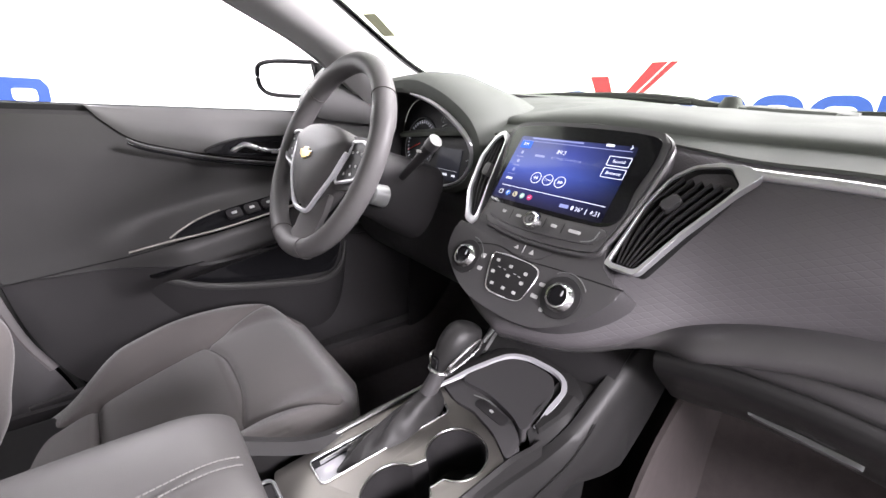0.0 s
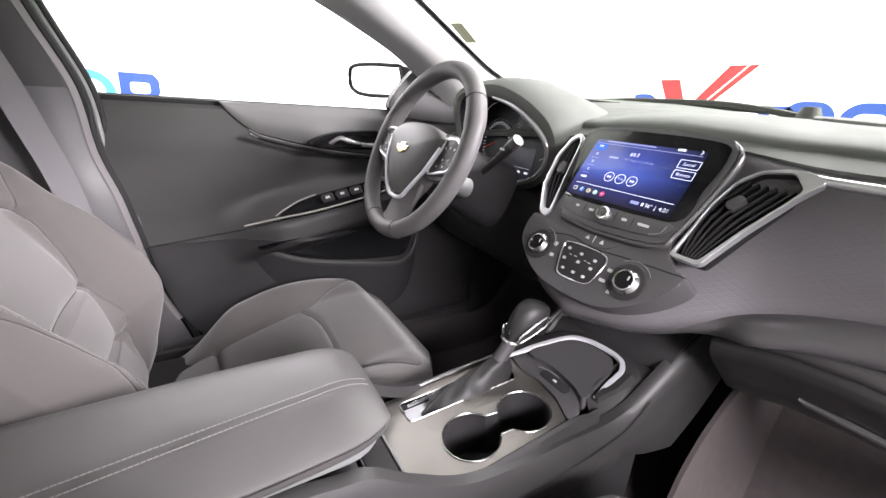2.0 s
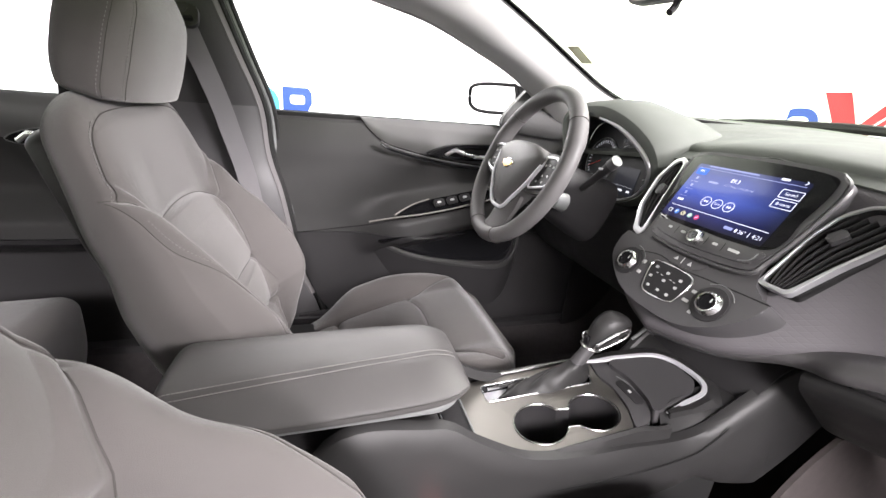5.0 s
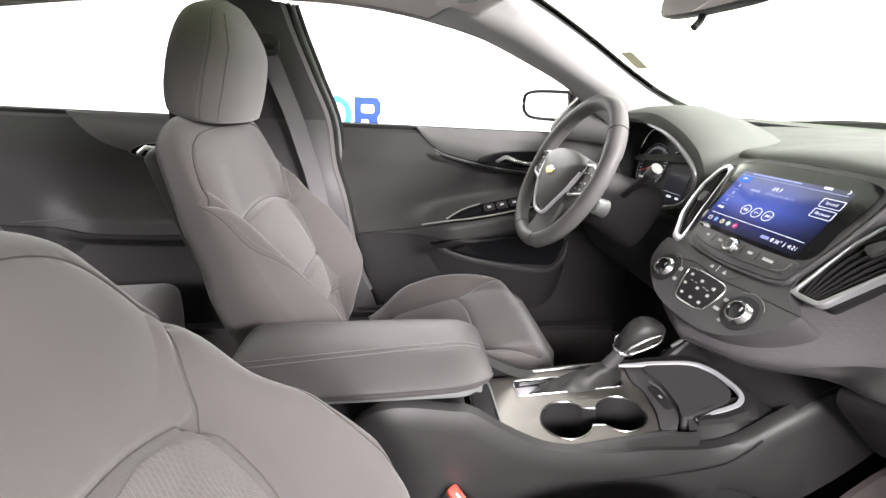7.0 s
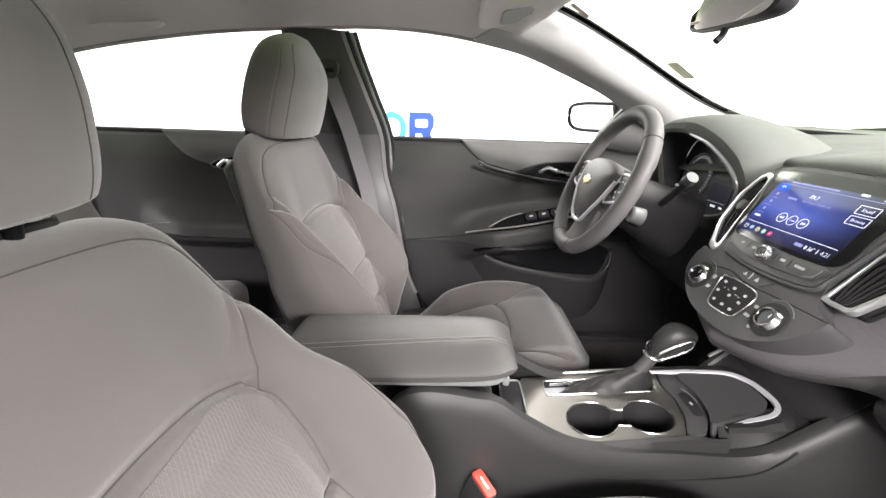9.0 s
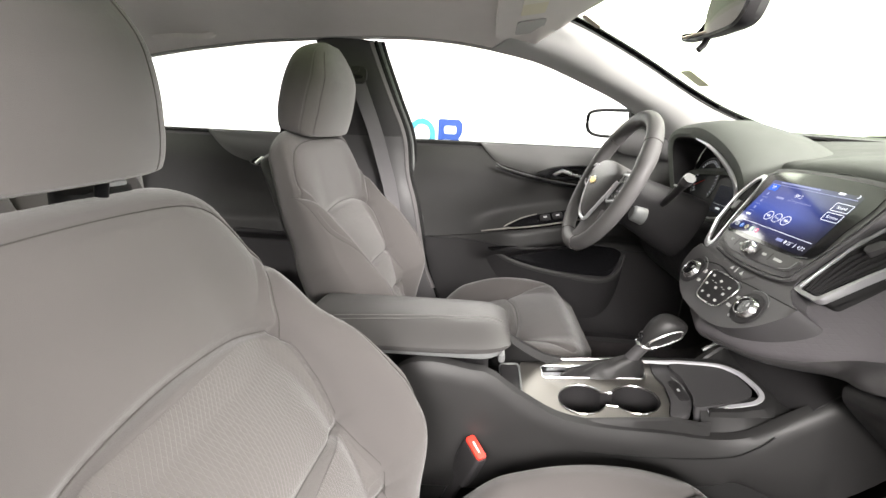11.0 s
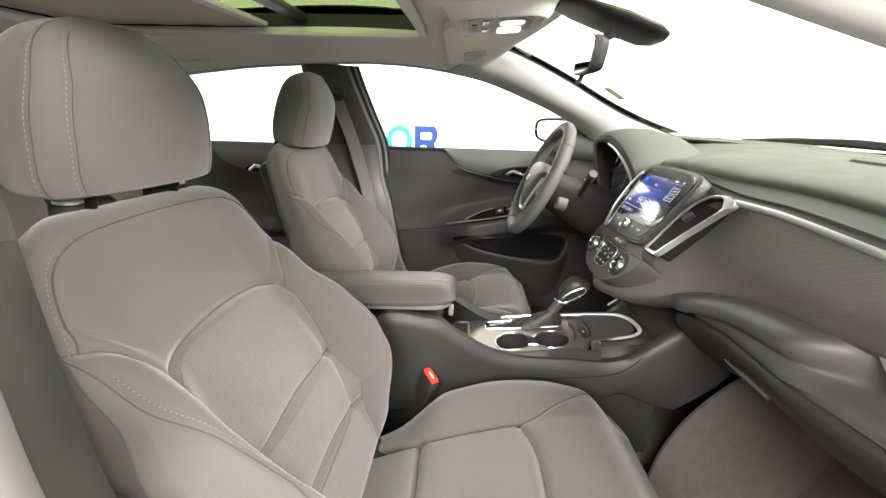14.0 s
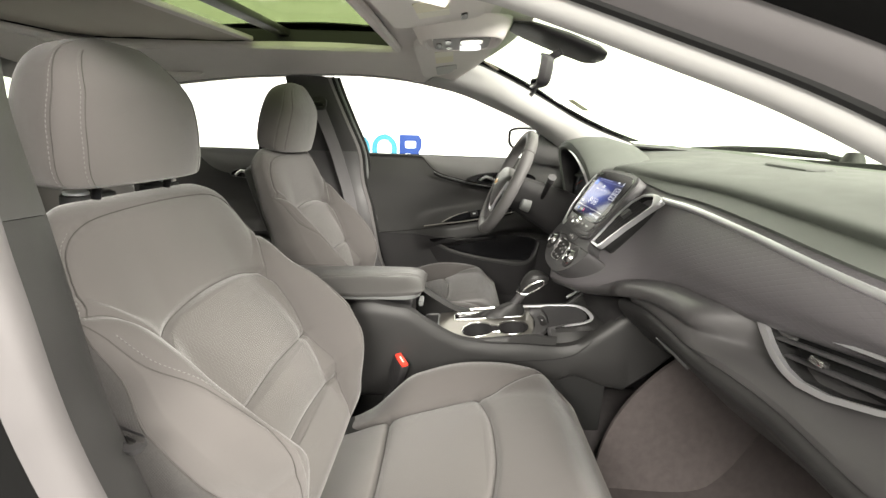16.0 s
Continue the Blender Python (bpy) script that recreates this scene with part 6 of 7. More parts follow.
def front_door():
    arm = lambda y: 0.70 + 0.24 * max(-0.15, min(0.35, y + 0.38)) * 0.8
    d, upper, a0, a1 = door("front_door", -0.735, 0.42, [(-0.437, 1.02), (-0.41, 0.988), (-0.365, 0.953), (-0.3, 0.934), (-0.2, 0.914), (-0.08, 0.9), (0.08, 0.89), (0.28, 0.888), (0.41, 0.888)], arm, "dark grey closed driver door with a chrome handle", rear=lambda z: lerp_table(z, [0.3, 0.4, 0.45, 0.56, 0.72, 0.8, 0.9, 1.03], [-0.5, -0.52, -0.555, -0.6, -0.632, -0.65, -0.678, -0.69]))
    X = -0.755
    F = frame3((X, 0, 0), (0, 1, 0), (0, 0, 1))   # c points to the cabin
    # dark blade below the wing and the handle bowl
    blade = [F(y, z - 0.012, 0.004) for y, z in upper[14:]]
    part("dark_blade", tube(blade, 0.008, 8, flat=0.45, up=(1, 0, 0)), GLOSS, d, "glossy black blade under the wing")
    part("bright_line", tube([p + Vector((0.003, 0, 0.009)) for p in blade], 0.0012, 6), TRIM, d)
    bowl = smooth_outline([(-0.235, 0.928), (-0.18, 0.952), (-0.1, 0.962), (0.02, 0.962), (0.06, 0.94), (0.02, 0.918), (-0.1, 0.912), (-0.2, 0.918)], 6)
    b = part("handle_bowl", slab(bowl, F, -0.02, 0.012, 0.004, holes=[smooth_outline([(-0.185, 0.93), (-0.14, 0.946), (-0.02, 0.95), (0.03, 0.938), (-0.02, 0.924), (-0.14, 0.922)][::-1], 5)]), GLOSS, d, "dark bowl round the door handle")
    part("bowl_back", slab(smooth_outline([(-0.187, 0.93), (-0.14, 0.948), (-0.02, 0.952), (0.032, 0.938), (-0.02, 0.922), (-0.14, 0.92)], 5), F, -0.018, -0.012), DARK, b)
    grip = [F(y, z, c) for y, z, c in ((-0.178, 0.926, 0.004), (-0.155, 0.942, 0.016), (-0.135, 0.938, 0.018), (-0.1, 0.928, 0.018), (-0.04, 0.925, 0.014), (0.01, 0.928, 0.004))]
    part("door_handle", tube(spline(grip, 6), 0.0075, 10, flat=0.8, up=(1, 0, 0)), CHROME, d, "bright chrome inner handle")
    # window switches on the armrest
    sw = frame3((-0.722, -0.15, 0.784), (0, 1, 0.225), (-1, 0.0, 0.55))
    pod = part("switch_panel", slab(smooth_corner([(-0.19, -0.012), (-0.13, 0.02), (-0.06, 0.03), (0.1, 0.03), (0.14, 0.01), (0.12, -0.018), (0.0, -0.024), (-0.1, -0.022)][::-1], 0.02), sw, -0.012, 0.004, 0.002), GLOSS, d, "black switch panel with a silver edge")
    part("silver_edge", tube([sw(a, b2, 0.004) for a, b2 in line2([(-0.27, -0.012), (-0.19, -0.018), (-0.1, -0.028), (0.0, -0.03), (0.12, -0.024), (0.15, 0.006), (0.13, 0.034)], 6)], 0.003, 6), SATIN, pod)
    part("silver_edge", tube([sw(a, b2, 0.005) for a, b2 in line2([(-0.19, -0.008), (-0.165, 0.006), (-0.12, 0.024), (-0.07, 0.032)], 6)], 0.002, 6), SATIN, pod)
    for k in range(4):
        q = frame3(sw(-0.045 + 0.042 * k, 0.003, 0.004), sw(1, 0, 0) - sw(0, 0, 0), sw(0, 1, 0.2) - sw(0, 0, 0))
        key = part("window_switch", slab(rounded(0.034, 0.026, 0.005), q, -0.004, 0.009, 0.003), DARK, pod, "black window switch")
        part("key_mark", slab(rounded(0.012, 0.007, 0.001, 2), q, 0.009, 0.0097), WHITEMARK, key)
    # seam, pull pocket and map pocket
    part("skin_seam", tube([F(y, z, c) for y, z, c in [(p.x, p.y, p.z) for p in spline([(-0.66, 0.668, -0.008), (-0.5, 0.69, 0.0), (-0.39, 0.71, 0.02), (-0.28, 0.74, 0.045)], 6)]], 0.0016, 6), RUBBER, d)
    skin_x = lambda y, z: -(door_x(y, z, a0, a1, arm(y)) - 0.007)
    # the pocket's shade is a near-black sheet laid over the door skin
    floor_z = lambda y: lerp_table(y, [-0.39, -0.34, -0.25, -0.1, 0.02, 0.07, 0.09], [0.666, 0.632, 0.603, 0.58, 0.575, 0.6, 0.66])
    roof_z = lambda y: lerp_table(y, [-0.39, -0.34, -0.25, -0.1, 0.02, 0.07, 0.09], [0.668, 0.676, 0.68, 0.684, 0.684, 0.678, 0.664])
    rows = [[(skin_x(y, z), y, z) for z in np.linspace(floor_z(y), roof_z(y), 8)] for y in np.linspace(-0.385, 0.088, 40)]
    part("pocket_shade", thicken(sheet(rows), 0.002), GLOSS, d, "near-black sheet painting the shade inside the map pocket")
    lip = [F(y, z, c) for y, z, c in [(p.x, p.y, p.z) for p in spline([(-0.4, 0.672, 0.002), (-0.34, 0.632, 0.022), (-0.25, 0.603, 0.04), (-0.1, 0.58, 0.05), (0.02, 0.57, 0.05), (0.08, 0.6, 0.03), (0.1, 0.66, 0.008)], 6)]]
    part("pocket_lip", tube(lip, 0.009, 8, flat=0.7), DOORSKIN, d, "raised lip of the map pocket")
    low = [[p + Vector((0.0, 0, 0)), p + Vector((-0.004, 0, -0.03)), p + Vector((-0.02, 0, -0.12)), p + Vector((-0.05, 0, -0.2))] for p in lip]
    part("pocket_front", thicken(sheet(low), 0.004), DARK, d)
    # mirror sail at the front corner of the window
    part("mirror_sail", slab(smooth_outline([(0.0, 1.03), (0.06, 1.12), (0.1, 1.13), (0.24, 1.06), (0.27, 1.0), (0.1, 1.0)], 5), frame3((-0.772, 0, 0), (0, 1, 0), (0, 0, 1)), -0.02, 0.006, 0.004), DOORSKIN, d, "dark triangular mirror sail")
    return d


front_door()


def rear_door():
    arm = lambda y: 0.70
    d, upper, a0, a1 = door("rear_door", -1.74, -0.98, [(-1.45, 1.015), (-1.415, 0.975), (-1.36, 0.935), (-1.28, 0.91), (-1.17, 0.895), (-1.0, 0.885)], arm, "dark grey closed rear door with a chrome handle")
    F = frame3((-0.757, 0, 0), (0, 1, 0), (0, 0, 1))
    bowl = smooth_outline([(-1.27, 0.915), (-1.22, 0.94), (-1.14, 0.945), (-1.08, 0.93), (-1.12, 0.905), (-1.22, 0.902)], 6)
    b = part("handle_bowl", slab(bowl, F, -0.02, 0.012, 0.004), GLOSS, d, "dark bowl round the door handle")
    part("door_handle", tube([F(y, z, c) for y, z, c in ((-1.245, 0.912, 0.014), (-1.22, 0.93, 0.022), (-1.17, 0.925, 0.022), (-1.1, 0.922, 0.016))], 0.007, 8), CHROME, d, "bright chrome inner handle")
    part("bright_line", tube([F(y, z, 0.016) for y, z in bowl], 0.0014, 5, True), TRIM, b)
    part("skin_seam", tube([F(y, 0.70 + 0.03 * math.sin(3 * (y + 1.6)), 0.03) for y in np.linspace(-1.6, -1.05, 12)], 0.0016, 5), TRIM, d)
    # flat black plate in place of a shaded pocket recess
    part("pocket_shade", slab(smooth_outline([(-1.5, 0.63), (-1.3, 0.66), (-1.1, 0.66), (-1.08, 0.55), (-1.3, 0.52), (-1.48, 0.56)], 6), F, -0.02, 0.006), RUBBER, d)


rear_door()


def passenger_rear_door():
    d = thing("rear_door", (0.8, -1.36, 0.33), "dark grey closed rear door behind the passenger seat", "car door", "car doors")
    y0, y1, dz = -1.74, -0.93, sag(0.64)
    rows = [[(door_x(y, z, y0 + 0.28, y1 - 0.12, 0.7) - 0.03, y, z + dz * float(smoothstep(0.6, 1.0, z))) for z in np.linspace(0.34, 1.02, 50)] for y in np.linspace(y0, y1, 50)]
    part("inner_skin", thicken(sheet(rows), -0.008), DOORSKIN, d, "dark grained door skin")
    rows = [[(x, y, z + dz * 0.8) for z, x in ((0.3, 0.82), (0.6, 0.86), (0.85, 0.86), (1.0, 0.84), (1.03, 0.79))] for y in np.linspace(y0, y1, 12)]
    part("outer_skin", thicken(sheet(rows), -0.004), PAINT, d, "black painted outer skin")
    rows = [[(0.77 - 0.5 * (z - 1.022), y, z + dz) for y in np.linspace(y0 + 0.3 * ((z - 1.02) / 0.27) ** 2, y1, 12)] for z in np.linspace(1.02, 1.29, 8)]
    part("pane", thicken(sheet(rows), 0.003), GLASS_CLEAR, d, "clear window pane").visible_shadow = False


passenger_rear_door()


def side_glass():
    for s in (-1,):
        rows = []
        for k in np.linspace(0, 1, 8):
            z = 1.02 + 0.29 * k
            x = 0.80 - 0.58 * (z - 1.022)
            rows.append([(s * x, y, z) for y in np.linspace(-0.72 - 0.09 * k, lerp_table(z, [1.02, 1.1, 1.17, 1.22, 1.27, 1.31], [0.24, 0.13, 0.0, -0.12, -0.27, -0.45]), 12)])
        ob = part("window_3", thicken(sheet(rows), 0.003), GLASS_CLEAR, None)
        ob.visible_shadow = False
        tagged(ob, "clear driver door window", "car window", kind="structure")
        rows = []
        for k in np.linspace(0, 1, 8):
            z = 1.02 + 0.27 * k
            x = 0.80 - 0.58 * (z - 1.022)
            rows.append([(s * x, y, z) for y in np.linspace(-1.74 + 0.3 * k * k, -0.97 - 0.02 * k, 12)])
        ob = part("window_4", thicken(sheet(rows), 0.003), GLASS_CLEAR, None)
        ob.visible_shadow = False
        tagged(ob, "clear rear door window", "car window", kind="structure")


side_glass()


def wing_mirror():
    m = thing("wing_mirror", (-0.93, 0.02, 1.06), "black wing mirror reflecting the white studio", "wing mirror")
    F0 = frame3((-0.922, 0.022, 1.104), (0.86, 0.5, 0), (0, 0, 1))
    F = lambda a, b, c=0.0: F0(a * 1.02, b * 0.72, c)
    out = smooth_outline([(-0.105, 0.02), (-0.095, 0.055), (-0.04, 0.068), (0.06, 0.066), (0.1, 0.058), (0.105, 0.0), (0.085, -0.052), (0.03, -0.062), (-0.06, -0.058), (-0.098, -0.03)], 6)
    rows = [[F(a, b, 0.0) for a, b in out], [F(a * 1.03, b * 1.03, -0.015) for a, b in out], [F(a * 0.98, b * 0.98, -0.05) for a, b in out], [F(a * 0.7, b * 0.7, -0.085) for a, b in out], [F(a * 0.2, b * 0.2, -0.1) for a, b in out]]
    part("housing", sheet(rows, closed_v=True, caps=True), PAINT, m, "black housing")
    part("rim", tube([F(a * 0.98, b * 0.98, 0.004) for a, b in out], 0.006, 8, True), DARK, m)
    part("mirror_glass", slab([(a * 0.92, b * 0.9) for a, b in out], F, 0.0, 0.003), MIRROR, m, "mirror glass")
    part("inner_cowl", slab(smooth_outline([(0.088, 0.058), (0.128, 0.05), (0.142, -0.02), (0.115, -0.062), (0.07, -0.058), (0.098, 0.0)], 5), F, -0.03, 0.007, 0.003), DARK, m, "black inboard side of the housing")
    part("foot", tube([F(0.08, -0.03, -0.04), Vector((-0.83, 0.09, 1.05)), Vector((-0.80, 0.1, 1.04))], 0.022, 10), PAINT, m)


wing_mirror()


# ---------------------------------------------------------------- front seats
def front_seat(side, cx, at, lean, size, cushion, head, label):
    """A front seat: side is 1 for the passenger's, -1 for the driver's, and a grows towards the door. cx is how far out it
    stands, at the hinge (y, z) of the backrest, lean its recline in degrees, size its scale; cushion is (cx, shift along, drop)
    and head is (cx, y, z, tilt, size) of the restraint."""
    ccx, dy, drop = cushion
    dz = 0.0
    t = thing("front_seat", (side * cx, -0.3 + dy, 0.25), label, "car seat", "front seats")
    up, ahead = Vector((0, -math.sin(radians(lean)), math.cos(radians(lean)))), Vector((0, math.cos(radians(lean)), math.sin(radians(lean))))
    B = lambda a, b, c=0.0: Vector((side * (cx + a * size), *at)) + up * float(b * size) + ahead * float(c * size)
    L = 0.459
    flip = lambda line: [(-a, b) for a, b in line]
    half = lambda l: lerp_table(l, [0, 0.15, 0.35, 0.5, 0.62, 0.72, 0.84, 0.94, 1.0], [0.225, 0.252, 0.257, 0.234, 0.231, 0.218, 0.204, 0.188, 0.168])
    top_seam = line2([(-0.152, 0.238), (-0.14, 0.248), (-0.09, 0.264), (0.0, 0.27), (0.09, 0.262), (0.14, 0.244), (0.156, 0.224)], 8)
    right = line2([(0.156, 0.224), (0.158, 0.164), (0.15, 0.088), (0.137, -0.036), (0.13, -0.12)], 8)
    left = flip([(0.152, 0.238)] + right)
    cross = line2([(-0.15, 0.084), (0.0, 0.094), (0.15, 0.084)], 8)
    low = line2([(-0.139, -0.03), (0.0, -0.016), (0.139, -0.024)], 8)
    wing_r = line2([(0.156, 0.224), (0.172, 0.268), (0.198, 0.304), (0.226, 0.322)], 6)
    wing_l = flip(wing_r)
    stitch_r = line2([(0.222, 0.316), (0.221, 0.26), (0.214, 0.18), (0.204, 0.09), (0.19, -0.03), (0.182, -0.1)], 8)
    stitch_l = flip(stitch_r)
    crown = line2([(-0.21, 0.312), (-0.198, 0.36), (-0.182, 0.394), (-0.155, 0.414), (-0.11, 0.424), (0.0, 0.428), (0.11, 0.424), (0.155, 0.414), (0.182, 0.394), (0.198, 0.36), (0.21, 0.312)], 8)

    def relief(X, Lm):
        l = Lm / L
        wide = half(float(l[0]))
        s = np.abs(X) / wide
        ridge = 0.27 + 0.08 * smoothstep(0.14, 0.23, np.abs(X))
        below = np.clip((ridge - Lm + 0.004) / 0.26, 0, 1) ** 0.8
        bol = 0.088 * smoothstep(0.5, 0.78, s) * (1 - 0.6 * smoothstep(0.8, 1.0, s)) * below * smoothstep(-0.3, 0.06, l)
        sink = -0.014 * (1 - smoothstep(0.4, 0.85, s)) * (1 - smoothstep(0.55, 0.95, l))
        lum = 0.016 * np.exp(-((Lm - 0.084) / 0.09) ** 2) * (1 - smoothstep(0.4, 0.6, s))
        puff = 0.006 * np.cos(np.clip(X / 0.14, -1, 1) * math.pi / 2) * np.abs(np.sin(math.pi * np.clip((Lm + 0.016) / 0.28 * 2.4, 0, 2.4))) * (1 - smoothstep(0.56, 0.6, l))
        r = bol + sink + lum + puff
        for line, dep, wd in ((top_seam, 0.012, 0.006), (left, 0.012, 0.006), (right, 0.012, 0.006), (cross, 0.011, 0.006), (low, 0.011, 0.006), (wing_l, 0.011, 0.006), (wing_r, 0.011, 0.006), (stitch_l, 0.0025, 0.0025), (stitch_r, 0.0025, 0.0025), (crown, 0.0035, 0.0028)):
            r = r - seam_dip(X, Lm, line, dep, wd)
        return r

    # the body runs on below the hinge, behind the cushion
    E, W = 0.13, L + 0.13
    q = lambda l: (l * W - E) / L
    body, on_long, long_ring = pillow(lambda a, b, c=0.0: B(a, b - E, c), W, lambda l: half(q(l)), lambda l: lerp_table(q(l), [0, 0.5, 0.75, 1], [0.032, 0.029, 0.031, 0.035]), lambda l: lerp_table(q(l), [0, 0.6, 1], [0.095, 0.067, 0.041]), lambda X, Lm: relief(X, Lm - E), nl=230, nphi=400, power=0.57, ends=(0.06, 0.095))
    on_back = lambda a, b, lift=0.0: on_long(a, b + E, lift)
    back_ring = lambda l, phi, lift: long_ring((l * L + E) / W, phi, lift)
    back = part("backrest", body, FABRIC, t, "charcoal cloth backrest with side bolsters")
    for line in (top_seam, left, right, cross, low, wing_l, wing_r, crown, stitch_l, stitch_r):
        part("seam", tube([on_back(a, b, 0.002 if line is crown else 0.0006) for a, b in line], 0.0008, 5), SEAM, back)
    for sgn in (side,):
        pts = [on_back(sgn * (a + 0.006), b, 0.0012) for a, b in line2([(0.21, 0.316), (0.198, 0.36), (0.182, 0.396), (0.165, 0.412)], 8)]
        part("stitching", stitches(pts, 0.0058, (0.003, 0.0007, 0.0005), ahead), THREAD, back, "pale grey stitching")
        pts = [on_back(sgn * (a - 0.006), b, 0.001) for a, b in stitch_r[6:]]
        part("stitching", stitches(pts, 0.0058, (0.003, 0.0007, 0.0005), ahead), THREAD, back, "pale grey stitching")
    phis = np.radians(np.linspace(10, -42, 14))
    rows = [back_ring(float(l), phis, 0.0016) for l in np.linspace(-0.15, 0.7, 44)]
    part("side_panel", thicken(sheet(rows), 0.0008), KNIT, back, "coarse dark knitted side panel")
    part("seam", tube([p[0] for p in rows], 0.001, 5), SEAM, back)
    # the ribbed inserts between the seams
    edge = lambda b: float(np.interp(b, [-0.036, 0.088, 0.164, 0.222, 0.244, 0.262], [0.137, 0.15, 0.158, 0.155, 0.132, 0.085])) - 0.009
    for b0, b1 in ((-0.1, -0.032), (-0.01, 0.078), (0.1, 0.254)):
        rows = [[on_back(k * edge(b), b, 0.0012) for k in np.linspace(-1, 1, 90)] for b in np.linspace(b0, b1, 60)]
        part("insert_panel", thicken(sheet(rows), 0.0005), INSERT, back, "ribbed charcoal cloth insert")
    rear, _, _ = pillow(lambda a, b, c=0.0: B(a, b + 0.02, -0.05 + c), 0.41, lambda l: half(0.1 + 0.85 * l) * 0.8, lambda l: 0.02, lambda l: 0.03, lambda X, Lm: 0 * X, nl=40, nphi=60, power=0.4)
    part("back_shell", rear, DOORSKIN, t, "dark back panel")

    # cushion: along the seat from the hinge to its front edge, rising to the front
    rise = lambda b: lerp_table(b, [-0.1, 0.0, 0.08, 0.16, 0.27, 0.38, 0.46, 0.53, 0.6], [0.44, 0.44, 0.452, 0.484, 0.525, 0.562, 0.58, 0.585, 0.58])
    C = lambda a, b, c=0.0: Vector((side * (ccx + a), -0.585 + dy + b, rise(b) - 0.034 + dz - drop)) + Vector((0, -0.1, 0.99)) * float(c)
    CL = 0.575
    chalf = lambda l: lerp_table(l, [0, 0.12, 0.3, 0.6, 0.8, 0.93, 1.0], [0.19, 0.215, 0.246, 0.256, 0.251, 0.226, 0.178])
    c1 = line2([(-0.148, 0.02), (-0.152, 0.2), (-0.15, 0.372), (-0.175, 0.44), (-0.212, 0.51)], 8)
    c2 = flip(c1)
    c3 = line2([(-0.15, 0.372), (-0.07, 0.392), (0.0, 0.396), (0.07, 0.392), (0.15, 0.372)], 8)
    c4 = line2([(-0.152, 0.178), (0.0, 0.184), (0.152, 0.178)], 8)
    c5 = line2([(-0.228, 0.09), (-0.236, 0.25), (-0.235, 0.42)], 8)
    c6 = flip(c5)

    def crelief(X, Lm):
        l = Lm / CL
        wide = chalf(float(l[0]))
        s = np.abs(X) / wide
        bol = 0.052 * smoothstep(0.54, 0.86, s) * (1 - 0.3 * smoothstep(0.9, 1.0, s)) * smoothstep(0.2, 0.42, l) * (1 - 0.8 * smoothstep(0.5, 0.95, l))
        front = -0.05 * smoothstep(0.86, 1.0, l) ** 2
        puff = 0.006 * np.cos(np.clip(X / 0.15, -1, 1) * math.pi / 2)
        r = bol + front + puff
        for line, dep, wd in ((c1, 0.013, 0.0065), (c2, 0.013, 0.0065), (c3, 0.011, 0.0055), (c4, 0.013, 0.0065), (c5, 0.002, 0.003), (c6, 0.002, 0.003)):
            r = r - seam_dip(X, Lm, line, dep, wd)
        return r

    body, on_cush, _ = pillow(C, CL, chalf, lambda l: 0.034, lambda l: 0.1, crelief, nl=200, nphi=340, power=0.42, ends=(0.05, 0.11))
    cush = part("cushion", body, FABRIC, t, "charcoal cloth seat cushion")
    for line in (c1, c2, c3, c4):
        part("seam", tube([on_cush(a, b, 0.0006) for a, b in line], 0.0008, 5), SEAM, cush)
    for b0, b1 in ((0.03, 0.176), (0.19, 0.376)):
        rows = [[on_cush(k * 0.146, b, 0.0012) for k in np.linspace(-1, 1, 64)] for b in np.linspace(b0, b1, 44)]
        part("insert_panel", thicken(sheet(rows), 0.0005), INSERT, cush, "ribbed charcoal cloth insert")
    # head restraint
    hcx, hy, hz, tilt, hs = head
    HO = Vector((side * hcx, hy, hz))
    hup, hah = Vector((0, -math.sin(tilt), math.cos(tilt))), Vector((0, math.cos(tilt), math.sin(tilt)))
    H = lambda a, b, c=0.0: HO + Vector((side * a * hs, 0, 0)) + hup * float(b * hs) + hah * float(c * hs)
    hl = lambda l: lerp_table(l, [0, 0.1, 0.35, 0.6, 0.8, 0.92, 1.0], [0.132, 0.143, 0.145, 0.136, 0.117, 0.091, 0.052])
    hrel = lambda X, Lm: 0.012 * np.cos(np.clip(X / 0.15, -1, 1) * math.pi / 2) - 0.022 * smoothstep(0.116, 0.194, Lm)
    body, on_head, head_ring = pillow(H, 0.194, hl, lambda l: lerp_table(l, [0, 0.3, 0.7, 1.0], [0.037, 0.041, 0.036, 0.024]), lambda l: lerp_table(l, [0, 0.3, 0.7, 1.0], [0.042, 0.052, 0.05, 0.034]), hrel, nl=90, nphi=150, power=0.56, ends=(0.05, 0.2))
    hr = part("head_restraint", body, FABRIC, t, "charcoal cloth head restraint")
    for sgn in (-1, 1):
        for ph, shift in ((50, 4), (18, 5)):
            turn = lambda q: math.radians(q) if sgn > 0 else math.pi - math.radians(q)
            lines = [[head_ring(float(l), turn(q + 14 * max(0.0, float(l) - 0.7)), 0.0004)[0] for l in np.linspace(0.03, 0.89, 40)] for q in (ph, ph - shift)]
            part("seam", tube(lines[0], 0.0006, 5), SEAM, hr)
            if sgn == side:
                part("stitching", stitches(lines[1], 0.006, (0.0032, 0.0008, 0.0006), Vector((side * sgn, 0.8, 0))), THREAD, hr, "pale grey stitching")
        p0, p1 = B(sgn * 0.073, L - 0.03, -0.025), H(sgn * 0.073, 0.03, 0.015)
        part("post", tube([p0, p1], 0.006, 12), GAUGE, t, "dark steel head restraint post")
        g = frame3(B(sgn * 0.073, L + 0.002, -0.006), (side, 0, 0), (0, 1, -0.1))
        guide = part("post_guide", slab(rounded(0.078, 0.034, 0.016, 6), g, -0.014, 0.011, 0.004), RUBBER, t, "black oval post guide with a bright cap")
